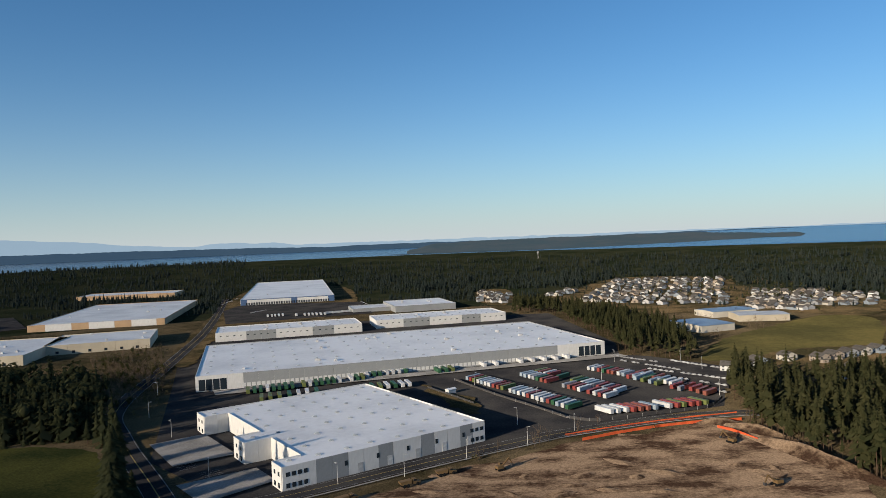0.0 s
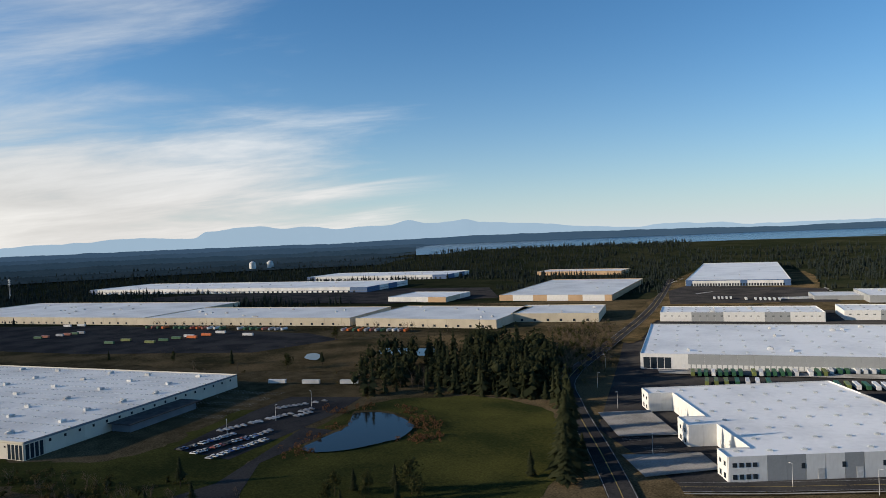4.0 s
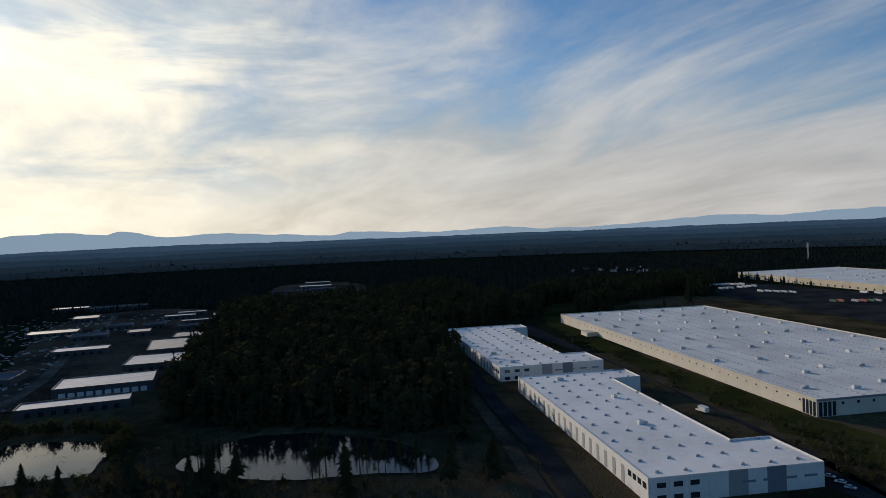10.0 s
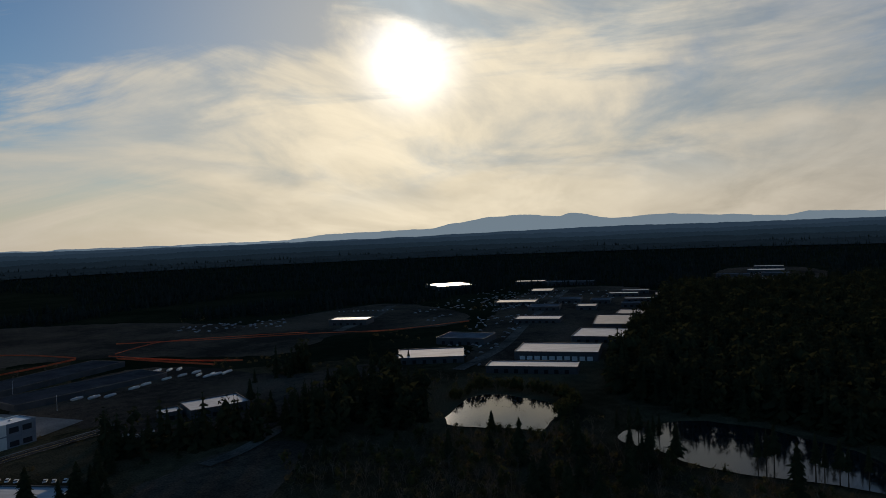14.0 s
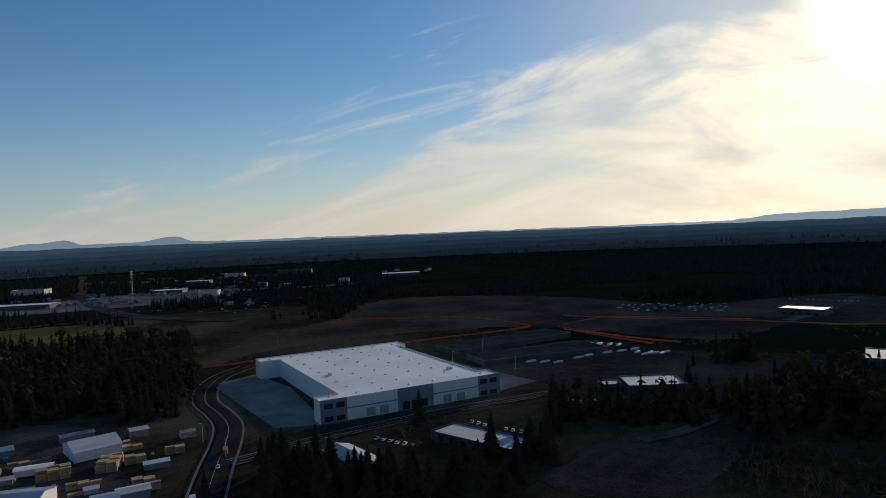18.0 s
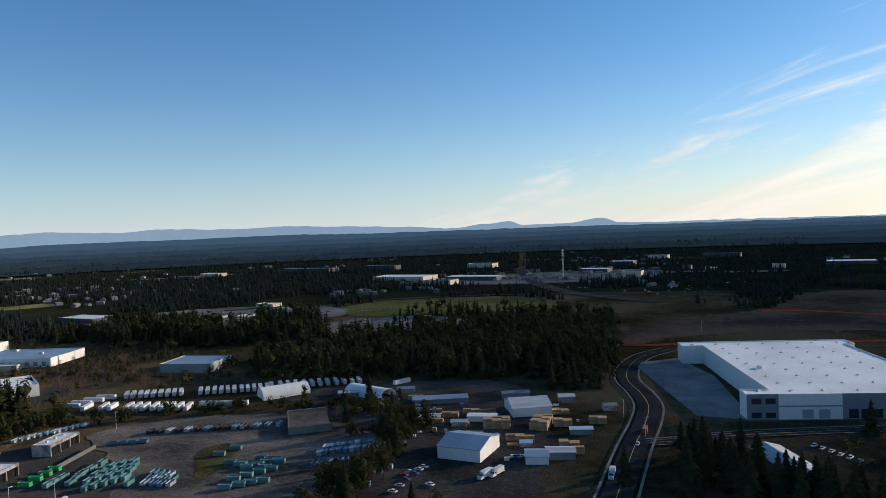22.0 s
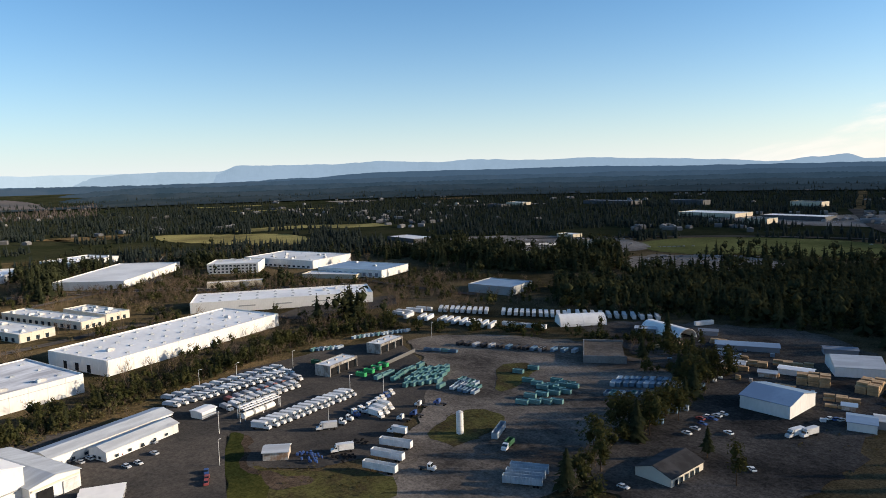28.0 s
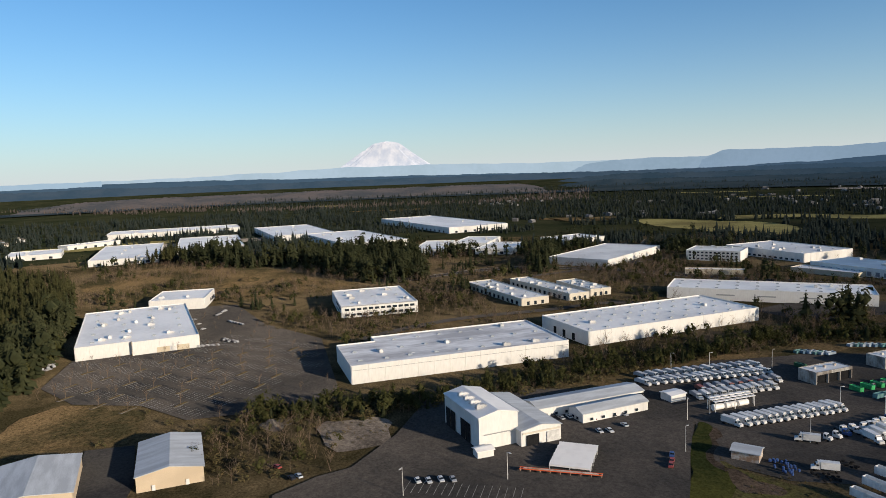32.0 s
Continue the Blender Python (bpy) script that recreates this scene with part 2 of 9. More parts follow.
M_FLOOR = mat("forest_floor", (0.030, 0.026, 0.014), (0.105, 0.080, 0.046), 0.008, 0.95, fine=0.1, tuft=0.55)
M_WATER = mat("pond_water", (0.012, 0.016, 0.018), (0.010, 0.014, 0.016), 0.05, 0.07, fine=0.8, bump=0.03, spec=0.32)
M_WATER.node_tree.nodes["Principled BSDF"].inputs["IOR"].default_value = 1.33
M_SOUND = mat("sound_water", (0.03, 0.075, 0.12), (0.025, 0.065, 0.11), 0.002, 0.25, fine=0.02, spec=0.5)
M_YELLOW_LINE = mat("yellow_road_paint", (0.5, 0.36, 0.08), (0.35, 0.27, 0.08), 0.3)
M_WHITE_LINE = mat("white_road_paint", (0.42, 0.42, 0.40), (0.16, 0.16, 0.15), 0.3)


# ---- building helpers ----
def ob_mesh(name, verts, faces, material, parent=None, label=""):
    me = bpy.data.meshes.new(name)
    me.from_pydata(verts, [], faces)
    me.materials.append(material)
    ob = new(name, me)
    if parent:
        ob.parent = parent
    if label:
        ob["label"] = label
    return ob


def part(name, bm, material, parent=None, label=""):
    me = bpy.data.meshes.new(name)
    bm.to_mesh(me)
    bm.free()
    me.materials.append(material)
    ob = new(name, me)
    if parent:
        ob.parent = parent
    if label:
        ob["label"] = label
    return ob


def add_box(bm, x0, x1, y0, y1, z0, z1):
    v = [bm.verts.new(c) for c in ((x0, y0, z0), (x1, y0, z0), (x1, y1, z0), (x0, y1, z0),
                                   (x0, y0, z1), (x1, y0, z1), (x1, y1, z1), (x0, y1, z1))]
    for f in ((3, 2, 1, 0), (4, 5, 6, 7), (0, 1, 5, 4), (1, 2, 6, 5), (2, 3, 7, 6), (3, 0, 4, 7)):
        bm.faces.new([v[i] for i in f])


def box(name, x0, x1, y0, y1, z0, z1, material, parent=None, label=""):
    bm = bmesh.new()
    add_box(bm, x0, x1, y0, y1, z0, z1)
    return part(name, bm, material, parent, label)


def empty(name, x, y, z=0.0, turn=0.0):
    ob = new(name)
    ob.matrix_basis = pose(x, y, z, 0, 0, turn)
    return ob

# ---- terrain ----
def smooth(a, b, v):
    s = min(1.0, max(0.0, (v - a) / (b - a)))
    return s * s * (3 - 2 * s)


def land(x, y):
    """Height of the ground: flat round the industrial park, rising slowly to wooded hills and to the sound."""
    r = math.hypot(x, y)
    if r < 1900:
        return 0.0
    az = math.degrees(math.atan2(-x, y))
    hill = 62 * max(0.0, min(1.0, (r - 2300) / 2500)) ** 1.5
    shore = 44 * smooth(1900, 2900, r)
    k = smooth(46, 36, abs(az + 3))
    return hill * (1 - k) + shore * k


def build_ground():
    radii = [0, 120, 200, 260, 330, 420, 520, 640, 780, 950, 1150, 1350, 1600, 1850, 2000, 2150, 2300, 2450, 2600, 2750,
             2900, 3100, 3300, 3500, 3750, 4000, 4300, 4600, 4850]
    n = 180
    verts, faces = [(0, 0, 0)], []
    for r in radii[1:]:
        for k in range(n):
            a = 2 * math.pi * k / n
            x, y = r * math.cos(a), r * math.sin(a)
            verts.append((x, y, land(x, y)))
    for k in range(n):
        faces.append((0, 1 + k, 1 + (k + 1) % n))
    for i in range(len(radii) - 2):
        for k in range(n):
            a, b = 1 + i * n + k, 1 + i * n + (k + 1) % n
            faces.append((a, a + n, b + n, b))
    ob = ob_mesh("ground", verts, faces, M_FLOOR)
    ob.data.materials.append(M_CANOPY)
    # the dark tone goes on far ground and on nearer ground to the southwest
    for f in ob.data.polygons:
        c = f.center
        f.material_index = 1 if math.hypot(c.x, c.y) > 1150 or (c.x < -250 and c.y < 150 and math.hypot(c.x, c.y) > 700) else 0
    return tagged(ob, "dark forest floor and scrub that rolls to the horizon", "ground", kind="structure")


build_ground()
LAYER = [0.02]
CLEAR = []          # outlines on which no wood grows


def chaikin(pts, times=2):
    for _ in range(times):
        new_pts = []
        for i, p in enumerate(pts):
            q = pts[(i + 1) % len(pts)]
            new_pts += [(p[0] * 0.75 + q[0] * 0.25, p[1] * 0.75 + q[1] * 0.25), (p[0] * 0.25 + q[0] * 0.75, p[1] * 0.25 + q[1] * 0.75)]
        pts = new_pts
    return pts


def sheet(name, pts, z, material, label, category, kind="structure", parent=None):
    bm = bmesh.new()
    f = bm.faces.new([bm.verts.new((x, y, z)) for x, y in pts])
    bm.normal_update()
    if f.normal.z < 0:
        bmesh.ops.reverse_faces(bm, faces=[f])
    bmesh.ops.triangulate(bm, faces=bm.faces[:])
    return tagged(part(name, bm, material, parent), label, category, kind=kind)


def crosses(pts):
    """Whether an outline cuts itself."""
    p = np.array(pts)
    d = np.roll(p, -1, 0) - p
    r = p[None, :, :] - p[:, None, :]
    den = d[:, None, 0] * d[None, :, 1] - d[:, None, 1] * d[None, :, 0]
    den[np.abs(den) < 1e-9] = 1e9
    t = (r[..., 0] * d[None, :, 1] - r[..., 1] * d[None, :, 0]) / den
    u = (r[..., 0] * d[:, None, 1] - r[..., 1] * d[:, None, 0]) / den
    return bool(((t > 1e-6) & (t < 1 - 1e-6) & (u > 1e-6) & (u < 1 - 1e-6)).any())


def uneven(pts, size):
    """The outline walked in short steps, each pushed in or out a little."""
    if crosses(pts):
        return pts
    while size > 0.4:
        out = []
        for i, p in enumerate(pts):
            q = pts[(i + 1) % len(pts)]
            n = max(1, int(math.hypot(q[0] - p[0], q[1] - p[1]) / 5))
            for k in range(n):
                x, y = p[0] + (q[0] - p[0]) * k / n, p[1] + (q[1] - p[1]) * k / n
                out.append((x + size * noise.fractal((x * 0.05, y * 0.05, 1.0), 0.8, 2.1, 4), y + size * noise.fractal((x * 0.05, y * 0.05, 7.0), 0.8, 2.1, 4)))
        if not crosses(out):
            return out
        size *= 0.6
    return pts


def patch(name, label, material, pts):
    LAYER[0] += 0.015
    CLEAR.append(pts)
    far = math.hypot(*pts[0])
    if material in (M_LAWN, M_FIELD, M_MEADOW, M_BANK, M_YARD, M_PALE_FIELD, M_PALE_LOT, M_SCRUB, M_DIRT, M_DARK_DIRT, M_WATER, M_GRAVEL):
        pts = uneven(chaikin(pts), 2.5 if material is M_WATER else (3.0 if material is M_LAWN else 6.0) if far < 500 else 22.0)
    if material is M_WATER:
        sheet("bank", [(x * 1.012, y * 1.012) for x, y in pts], LAYER[0] - 0.008, M_FLOOR, "reedy brown pond bank", "bank")
    z = land(*pts[0]) + LAYER[0]
    return sheet(name, pts, z, material, label, name.split("_")[-1])


def ribbon(name, pts, half0, half1, z, material, label, category, parent=None):
    """A strip along a line, from half0 to half1 metres off its middle."""
    verts, faces = [], []
    for i, p in enumerate(pts):
        a, b = Vector(pts[max(0, i - 1)]), Vector(pts[min(len(pts) - 1, i + 1)])
        d = (b - a).normalized()
        s = Vector((-d.y, d.x))
        for h in (half0, half1):
            q = Vector(p) + s * h
            verts.append((q.x, q.y, land(q.x, q.y) + z))
        if i:
            k = 2 * i
            faces.append((k - 2, k - 1, k + 1, k))
    ob = ob_mesh(name, verts, faces, material, parent)
    bm = bmesh.new()
    bm.from_mesh(ob.data)
    bm.normal_update()
    bmesh.ops.reverse_faces(bm, faces=[f for f in bm.faces if f.normal.z < 0])
    bm.to_mesh(ob.data)
    bm.free()
    return tagged(ob, label, category, kind="" if parent else "structure")


def spline(pts, n=6):
    out = []
    for i in range(len(pts) - 1):
        p = [Vector(pts[max(0, min(len(pts) - 1, i + k))]) for k in (-1, 0, 1, 2)]
        for j in range(n):
            t = j / n
            v = 0.5 * ((2 * p[1]) + (p[2] - p[0]) * t + (2 * p[0] - 5 * p[1] + 4 * p[2] - p[3]) * t * t + (3 * p[1] - p[0] - 3 * p[2] + p[3]) * t ** 3)
            out.append((v.x, v.y))
    return out + [pts[-1]]


def road(name, width, pts, kerbs=True, material=None, lines=True, edges=True):
    LAYER[0] += 0.015
    pts = spline(pts)
    CLEAR.append([(p[0], p[1]) for p in pts] + [(p[0] + 8, p[1] + 8) for p in reversed(pts)])
    ob = ribbon(name, pts, -width / 2, width / 2, LAYER[0], material or M_ASPHALT, "two-lane asphalt road", "road")
    if kerbs:
        for s in ((-1, 1) if kerbs is True else (kerbs,)):
            k = ribbon("pavement", pts, s * (width / 2 + 1.5), s * (width / 2 + 2.8), LAYER[0] + 0.12, M_CONCRETE, "pale concrete footpath", "pavement")
    if lines:
        ribbon("centre_line", pts, -0.15, 0.15, LAYER[0] + 0.01, M_YELLOW_LINE, "", "", ob)
        for s in (-1, 1) if edges else ():
            ribbon("edge_line", pts, s * (width / 2 - 0.5) - 0.12, s * (width / 2 - 0.5) + 0.12, LAYER[0] + 0.01, M_WHITE_LINE, "", "", ob)
    return ob


patch("yard_asphalt", "asphalt yards of the distribution park", M_ASPHALT,
      [(-163, 372), (-92, 302), (45, 384), (78, 408), (178, 446), (215, 535), (160, 640), (175, 720), (150, 1010), (-110, 1000), (-310, 960), (-300, 780), (-225, 560)])
patch("lawn", "mown lawn beside the pond", M_LAWN, [(-242, 181), (-291, 219), (-323, 319), (-329, 382), (-216, 424), (-144, 290), (-145, 226), (-197, 163)])
patch("lawn", "mown grass verge round the long warehouse", M_LAWN, [(-1068, 42), (-1039, 110), (-851, 54), (-415, 163), (-357, 211), (-398, 293), (-403, 313), (-325, 301), (-292, 218), (-261, 190), (-307, 161), (-419, 136), (-636, 82), (-830, 32)])
patch("lawn", "sunlit lawn by the west road", M_LAWN, [(-239, 316), (-300, 407), (-242, 411), (-199, 395), (-161, 320), (-146, 272)])
patch("dry_meadow", "rough dry meadow around the trailer field", M_SCRUB, [(-1104, 262), (-973, 323), (-573, 572), (-407, 678), (-339, 787), (-290, 683), (-372, 591), (-410, 441), (-515, 394), (-727, 359), (-971, 252)])
patch("asphalt_field", "wide asphalt trailer field", M_ASPHALT, [(-1331, 342), (-1335, 422), (-1024, 550), (-641, 600), (-568, 576), (-594, 471), (-781, 386), (-987, 335), (-1205, 314)])
patch("parking_lot", "asphalt staff parking lot", M_ASPHALT, [(-357, 225), (-386, 305), (-395, 347), (-345, 370), (-329, 328), (-323, 293), (-312, 229)])
patch("drive", "curving asphalt entrance drive", M_ASPHALT, [(-323, 293), (-301, 297), (-292, 233), (-259, 192), (-231, 173), (-253, 148), (-293, 153), (-287, 203)])
patch("truck_court", "asphalt truck court between warehouses", M_ASPHALT, [(-608, 76), (-553, 91), (-346, 144), (-306, 130), (-263, 154), (-338, 139), (-553, 91), (-765, 11), (-832, 16), (-757, 36)])
patch("bare_site", "graded bare earth building site", M_DIRT, [(-59, 295), (-19, 325), (63, 377), (125, 398), (173, 414), (174, 352), (188, 299), (144, 230), (-62, 247)])
patch("cleared_land", "dark cleared land with scrub", M_DARK_DIRT, [(74, -632), (28, -725), (-117, -779), (-283, -761), (-372, -593), (-424, -556), (-544, -713), (-453, -1044), (-168, -1238), (-70, -917), (93, -779)])
patch("gravel_yard", "rutted dark storage yard", M_DARK_DIRT, [(-152, -589), (-302, -652), (-330, -512), (-289, -443), (-203, -446), (-165, -459)])
patch("truck_court", "pale concrete truck court", M_CONCRETE, [(57, -574), (7, -426), (-24, -423), (-4, -538), (24, -601)])
patch("truck_court", "pale concrete truck court", M_CONCRETE, [(-105, -633), (-125, -626), (-181, -480), (-146, -461), (-155, -503)])
patch("landscape_strip", "bare planting strip", M_SCRUB, [(7, -423), (-22, -415), (-158, -461), (-194, -452), (-152, -423), (-21, -391), (17, -374), (28, -408)])
patch("low_lot", "brown gravel lot among conifers", M_DARK_DIRT, [(-97, -280), (-141, -324), (-194, -340), (-231, -333), (-230, -301), (-154, -248)])
patch("yard_asphalt", "worn asphalt truck yard", M_OLD_ASPHALT, [(287, -42), (312, -78), (343, -139), (372, -248), (357, -303), (302, -276), (256, -244), (225, -188), (211, -176), (221, -145), (241, -127), (281, -138), (219, -104), (224, -69)])
patch("gravel_yard", "packed gravel container yard", M_GRAVEL, [(367, -312), (272, -381), (203, -365), (155, -331), (154, -298), (152, -237), (130, -185), (176, -114), (211, -176), (250, -237), (301, -277)])
patch("lumber_yard", "dusty dark lumber yard", M_YARD, [(301, -416), (222, -479), (111, -505), (54, -255), (130, -185), (152, -237), (154, -298), (153, -333), (207, -372)])
patch("grass_bank", "rough mossy green bank below the yard", M_BANK, [(243, -130), (228, -132), (217, -151), (205, -156), (191, -163), (178, -149), (190, -121), (201, -111), (217, -121)])
patch("grass_bank", "narrow green ditch bank", M_LAWN, [(282, -137), (278, -147), (254, -132), (239, -126), (222, -124), (201, -112), (207, -99), (225, -108), (250, -120)])
patch("ditch", "dark wet drainage ditch", M_DARK_DIRT, [(274, -142), (269, -144), (246, -131), (232, -127), (223, -129), (218, -137), (213, -135), (216, -123), (226, -121), (242, -126)])
patch("grass_island", "rough grass island", M_BANK, [(213, -198), (225, -221), (222, -237), (211, -240), (200, -233), (193, -216), (192, -205), (199, -191)])
patch("grass_bank", "weedy bank", M_BANK, [(259, -296), (256, -314), (238, -307), (221, -262), (232, -265)])
patch("verge", "dry grass verge under the tree belt", M_SCRUB, [(324, -52), (352, -109), (369, -166), (394, -263), (383, -326), (370, -314), (374, -250), (354, -159), (336, -104), (305, -56)])
patch("store_lot", "empty asphalt store parking lot", M_OLD_ASPHALT, [(403, 190), (464, 197), (521, 180), (635, 163), (637, 124), (543, 85), (484, 38), (365, 21), (348, 32), (337, 56), (332, 92), (359, 121), (369, 159)])
patch("bare_lot", "brown weedy lot", M_SCRUB, [(281, 164), (340, 180), (372, 166), (352, 119), (317, 103), (306, 117), (307, 150)])
patch("dirt_pile_lot", "sandy storage bay", M_GRAVEL, [(311, 29), (319, 14), (312, -3), (283, -3), (277, 12), (282, 25)])
patch("yard_asphalt", "dark asphalt service yard", M_OLD_ASPHALT, [(244, 40), (257, 25), (263, 12), (294, -7), (353, -30), (343, -76), (331, -129), (369, -191), (368, -246), (312, -253), (259, -211), (284, -158), (282, -138), (250, -121), (225, -109), (200, -96), (212, 36)])
patch("side_lot", "asphalt lot behind the long white warehouse", M_OLD_ASPHALT, [(489, -285), (512, -335), (486, -411), (450, -385), (448, -300)])
patch("side_lot", "asphalt strip between beige sheds", M_ASPHALT, [(248, 112), (302, 127), (304, 107), (263, 94), (222, 91)])
patch("dry_meadow", "brown hummocky meadow", M_SCRUB, [(846, 350), (967, 274), (840, 81), (729, 12), (674, 55), (667, 129), (677, 256), (753, 301)])
patch("field", "open bleached winter field", M_PALE_FIELD, [(1407, -540), (1218, -673), (1002, -656), (1017, -591), (1186, -497)])
patch("field", "olive green field by the highway", M_MEADOW, [(543, -934), (462, -1057), (304, -1104), (201, -1027), (196, -895), (320, -882), (437, -810)])
patch("field", "small green field by the woods", M_MEADOW, [(585, -676), (500, -686), (552, -768), (645, -764)])
patch("retail_lots", "grey car parks round the far shops", M_PALE_LOT, [(640, -1400), (430, -1290), (110, -1400), (60, -1660), (210, -1720), (560, -1540)])
patch("park_and_ride", "wide gravel lot beyond the woods", M_PALE_LOT, [(465, -769), (402, -841), (290, -841), (247, -732), (382, -655)])
patch("field", "bleached cleared field", M_PALE_FIELD, [(1236, -612), (1211, -709), (1054, -709), (937, -603), (1065, -526)])
patch("campus_ground", "pale gravel terminal yard", M_PALE_LOT, [(850, -696), (805, -891), (624, -962), (515, -939), (452, -807), (616, -748), (690, -673)])
patch("field", "school playing field", M_FIELD, [(215, 599), (281, 717), (411, 823), (485, 884), (529, 831), (385, 605), (348, 656), (246, 593)])
patch("house_ground", "suburban lots and streets", M_SCRUB, [(192, 1120), (182, 1290), (260, 1400), (330, 1560), (453, 1770), (668, 1623), (549, 1285), (705, 1106), (529, 831), (479, 886), (407, 993), (301, 920)])
patch("house_ground", "suburban lots", M_SCRUB, [(49, 1284), (78, 1528), (144, 1494), (124, 1197), (83, 1114)])
patch("house_ground", "suburban lots by the woods", M_SCRUB, [(214, 549), (237, 594), (343, 647), (411, 647), (361, 568), (290, 523)])
patch("planting_bed", "bare brown planting bed beside the truck road", M_SCRUB, [(-25, 541), (-15, 542), (5, 505), (19, 483), (26, 443), (16, 449), (-4, 485)])
patch("employee_lot", "asphalt car park beside the woods", M_ASPHALT, [(150, 649), (184, 629), (232, 569), (199, 490), (176, 529)])
patch("dry_meadow", "scrub and gravel beyond the warehouses", M_SCRUB, [(-290, 706), (-330, 876), (-504, 1678), (-497, 1978), (-252, 1842), (-152, 1254), (-167, 1076), (-310, 923), (-236, 636)])
patch("asphalt_field", "trailer apron before the blue warehouse", M_ASPHALT, [(-394, 1224), (-395, 1349), (-159, 1313), (-116, 1099), (-325, 1018)])
patch("asphalt_field", "asphalt apron behind the grey warehouses", M_ASPHALT, [(-1555, 806), (-1225, 1152), (-787, 1256), (-644, 1060), (-786, 920), (-1199, 864)])
patch("works_ground", "industrial yards beyond the pond", M_DARK_DIRT, [(-447, -351), (-459, -385), (-757, -580), (-1050, -724), (-1175, -625), (-1091, -462), (-712, -359), (-525, -282)])
patch("works_ground", "dark graded land", M_DARK_DIRT, [(-328, -796), (-479, -801), (-691, -827), (-802, -821), (-748, -612), (-638, -523), (-514, -635), (-446, -570), (-386, -647), (-284, -692)])
patch("works_ground", "yards by the ponds", M_DARK_DIRT, [(-160, -397), (-261, -636), (-319, -606), (-335, -463), (-400, -468), (-423, -411), (-349, -384), (-236, -345)])
patch("works_ground", "clearing with sheds", M_DARK_DIRT, [(-1330, -500), (-1695, -590), (-1711, -381), (-1271, -265), (-1219, -359)])
patch("pond", "still dark pond water", M_WATER, [(-330, -173), (-347, -180), (-371, -166), (-387, -158), (-392, -130), (-385, -90), (-369, -60), (-345, -42), (-328, -38), (-325, -60), (-321, -87), (-314, -107), (-318, -130), (-326, -151)])
patch("pond", "glinting shallow pond water", M_WATER, [(-300, -272), (-335, -290), (-369, -300), (-381, -286), (-380, -260), (-374, -237), (-362, -227), (-343, -222), (-322, -212), (-318, -232), (-306, -252)])
patch("pond", "still round pond water", M_WATER, [(-318, 333), (-300, 343), (-277, 336), (-259, 323), (-252, 305), (-255, 290), (-266, 270), (-280, 256), (-290, 262), (-295, 283), (-296, 304), (-310, 322)])
patch("pond", "thin pond water behind conifers", M_WATER, [(-474, 535), (-462, 548), (-412, 565), (-383, 531), (-444, 508)])
patch("pond", "thin pond water in the meadow", M_WATER, [(-505, 462), (-527, 486), (-517, 495), (-484, 465)])
road("west_road", 13, [(-92, 240), (-107, 270), (-141, 326), (-201, 420), (-240, 500), (-275, 680), (-340, 990), (-479, 1511)], False)
road("front_road", 12, [(-95, 302), (-63, 320), (-11, 353), (45, 386), (70, 398), (132, 419), (183, 425), (210, 411)], -1)
road("curving_road", 13, [(37, -280), (36, -355), (34, -400), (35, -440), (43, -474), (55, -512), (58, -560), (50, -605), (30, -640)], edges=False)
road("side_street", 9, [(29, -366), (14, -373), (-24, -394), (-108, -424), (-189, -440)], 1)
road("south_road", 11, [(-285, 25), (-364, 9), (-467, -18), (-646, -54), (-848, -97)], False, None, False)
road("south_lane", 8, [(-288, 11), (-367, -6), (-470, -30)], False, M_DARK_DIRT, False)
road("works_road", 11, [(-429, -366), (-541, -402), (-723, -491), (-1062, -646)], False, M_GRAVEL, False)
road("haul_road", 14, [(-533, -640), (-637, -695), (-759, -778)], False, M_GRAVEL, False)
road("far_highway", 30, [(60, -1010), (200, -1135), (300, -1310), (372, -1515), (470, -1800)], False, M_OLD_ASPHALT, False)
road("far_highway", 18, [(700, -880), (440, -1075), (200, -1135), (-60, -1150)], False, M_OLD_ASPHALT, False)
CLEAR.append([(20, -1010), (130, -960), (260, -1120), (360, -1310), (430, -1515), (500, -1800), (440, -1800), (310, -1515), (240, -1310), (150, -1180)])
road("power_cut", 30, [(457, -1803), (743, -2930)], False, M_SCRUB, False)
road("south_dirt", 9, [(-179, -325), (-203, -330), (-236, -345), (-266, -359)], False, M_GRAVEL, False)
road("park_street", 10, [(470, 10), (497, -24), (520, -70), (532, -138), (545, -190), (530, -235)], False, M_OLD_ASPHALT, False)
road("park_street", 9, [(690, -137), (735, -240), (785, -348)], False, M_OLD_ASPHALT, False)
road("park_street", 9, [(585, -452), (500, -450), (425, -458)], False, M_OLD_ASPHALT, False)
road("park_street", 11, [(747, -293), (891, -365), (986, -413)])
road("park_street", 11, [(717, -24), (771, -155), (711, -266), (641, -326), (565, -419)])
ribbon("planting_strip", spline([(7, 553), (35, 497), (59, 455), (74, 427)]), -1.6, 1.6, LAYER[0] + 0.05, M_PALE_LOT, "narrow pale gravel strip beside the trailer lot", "verge")
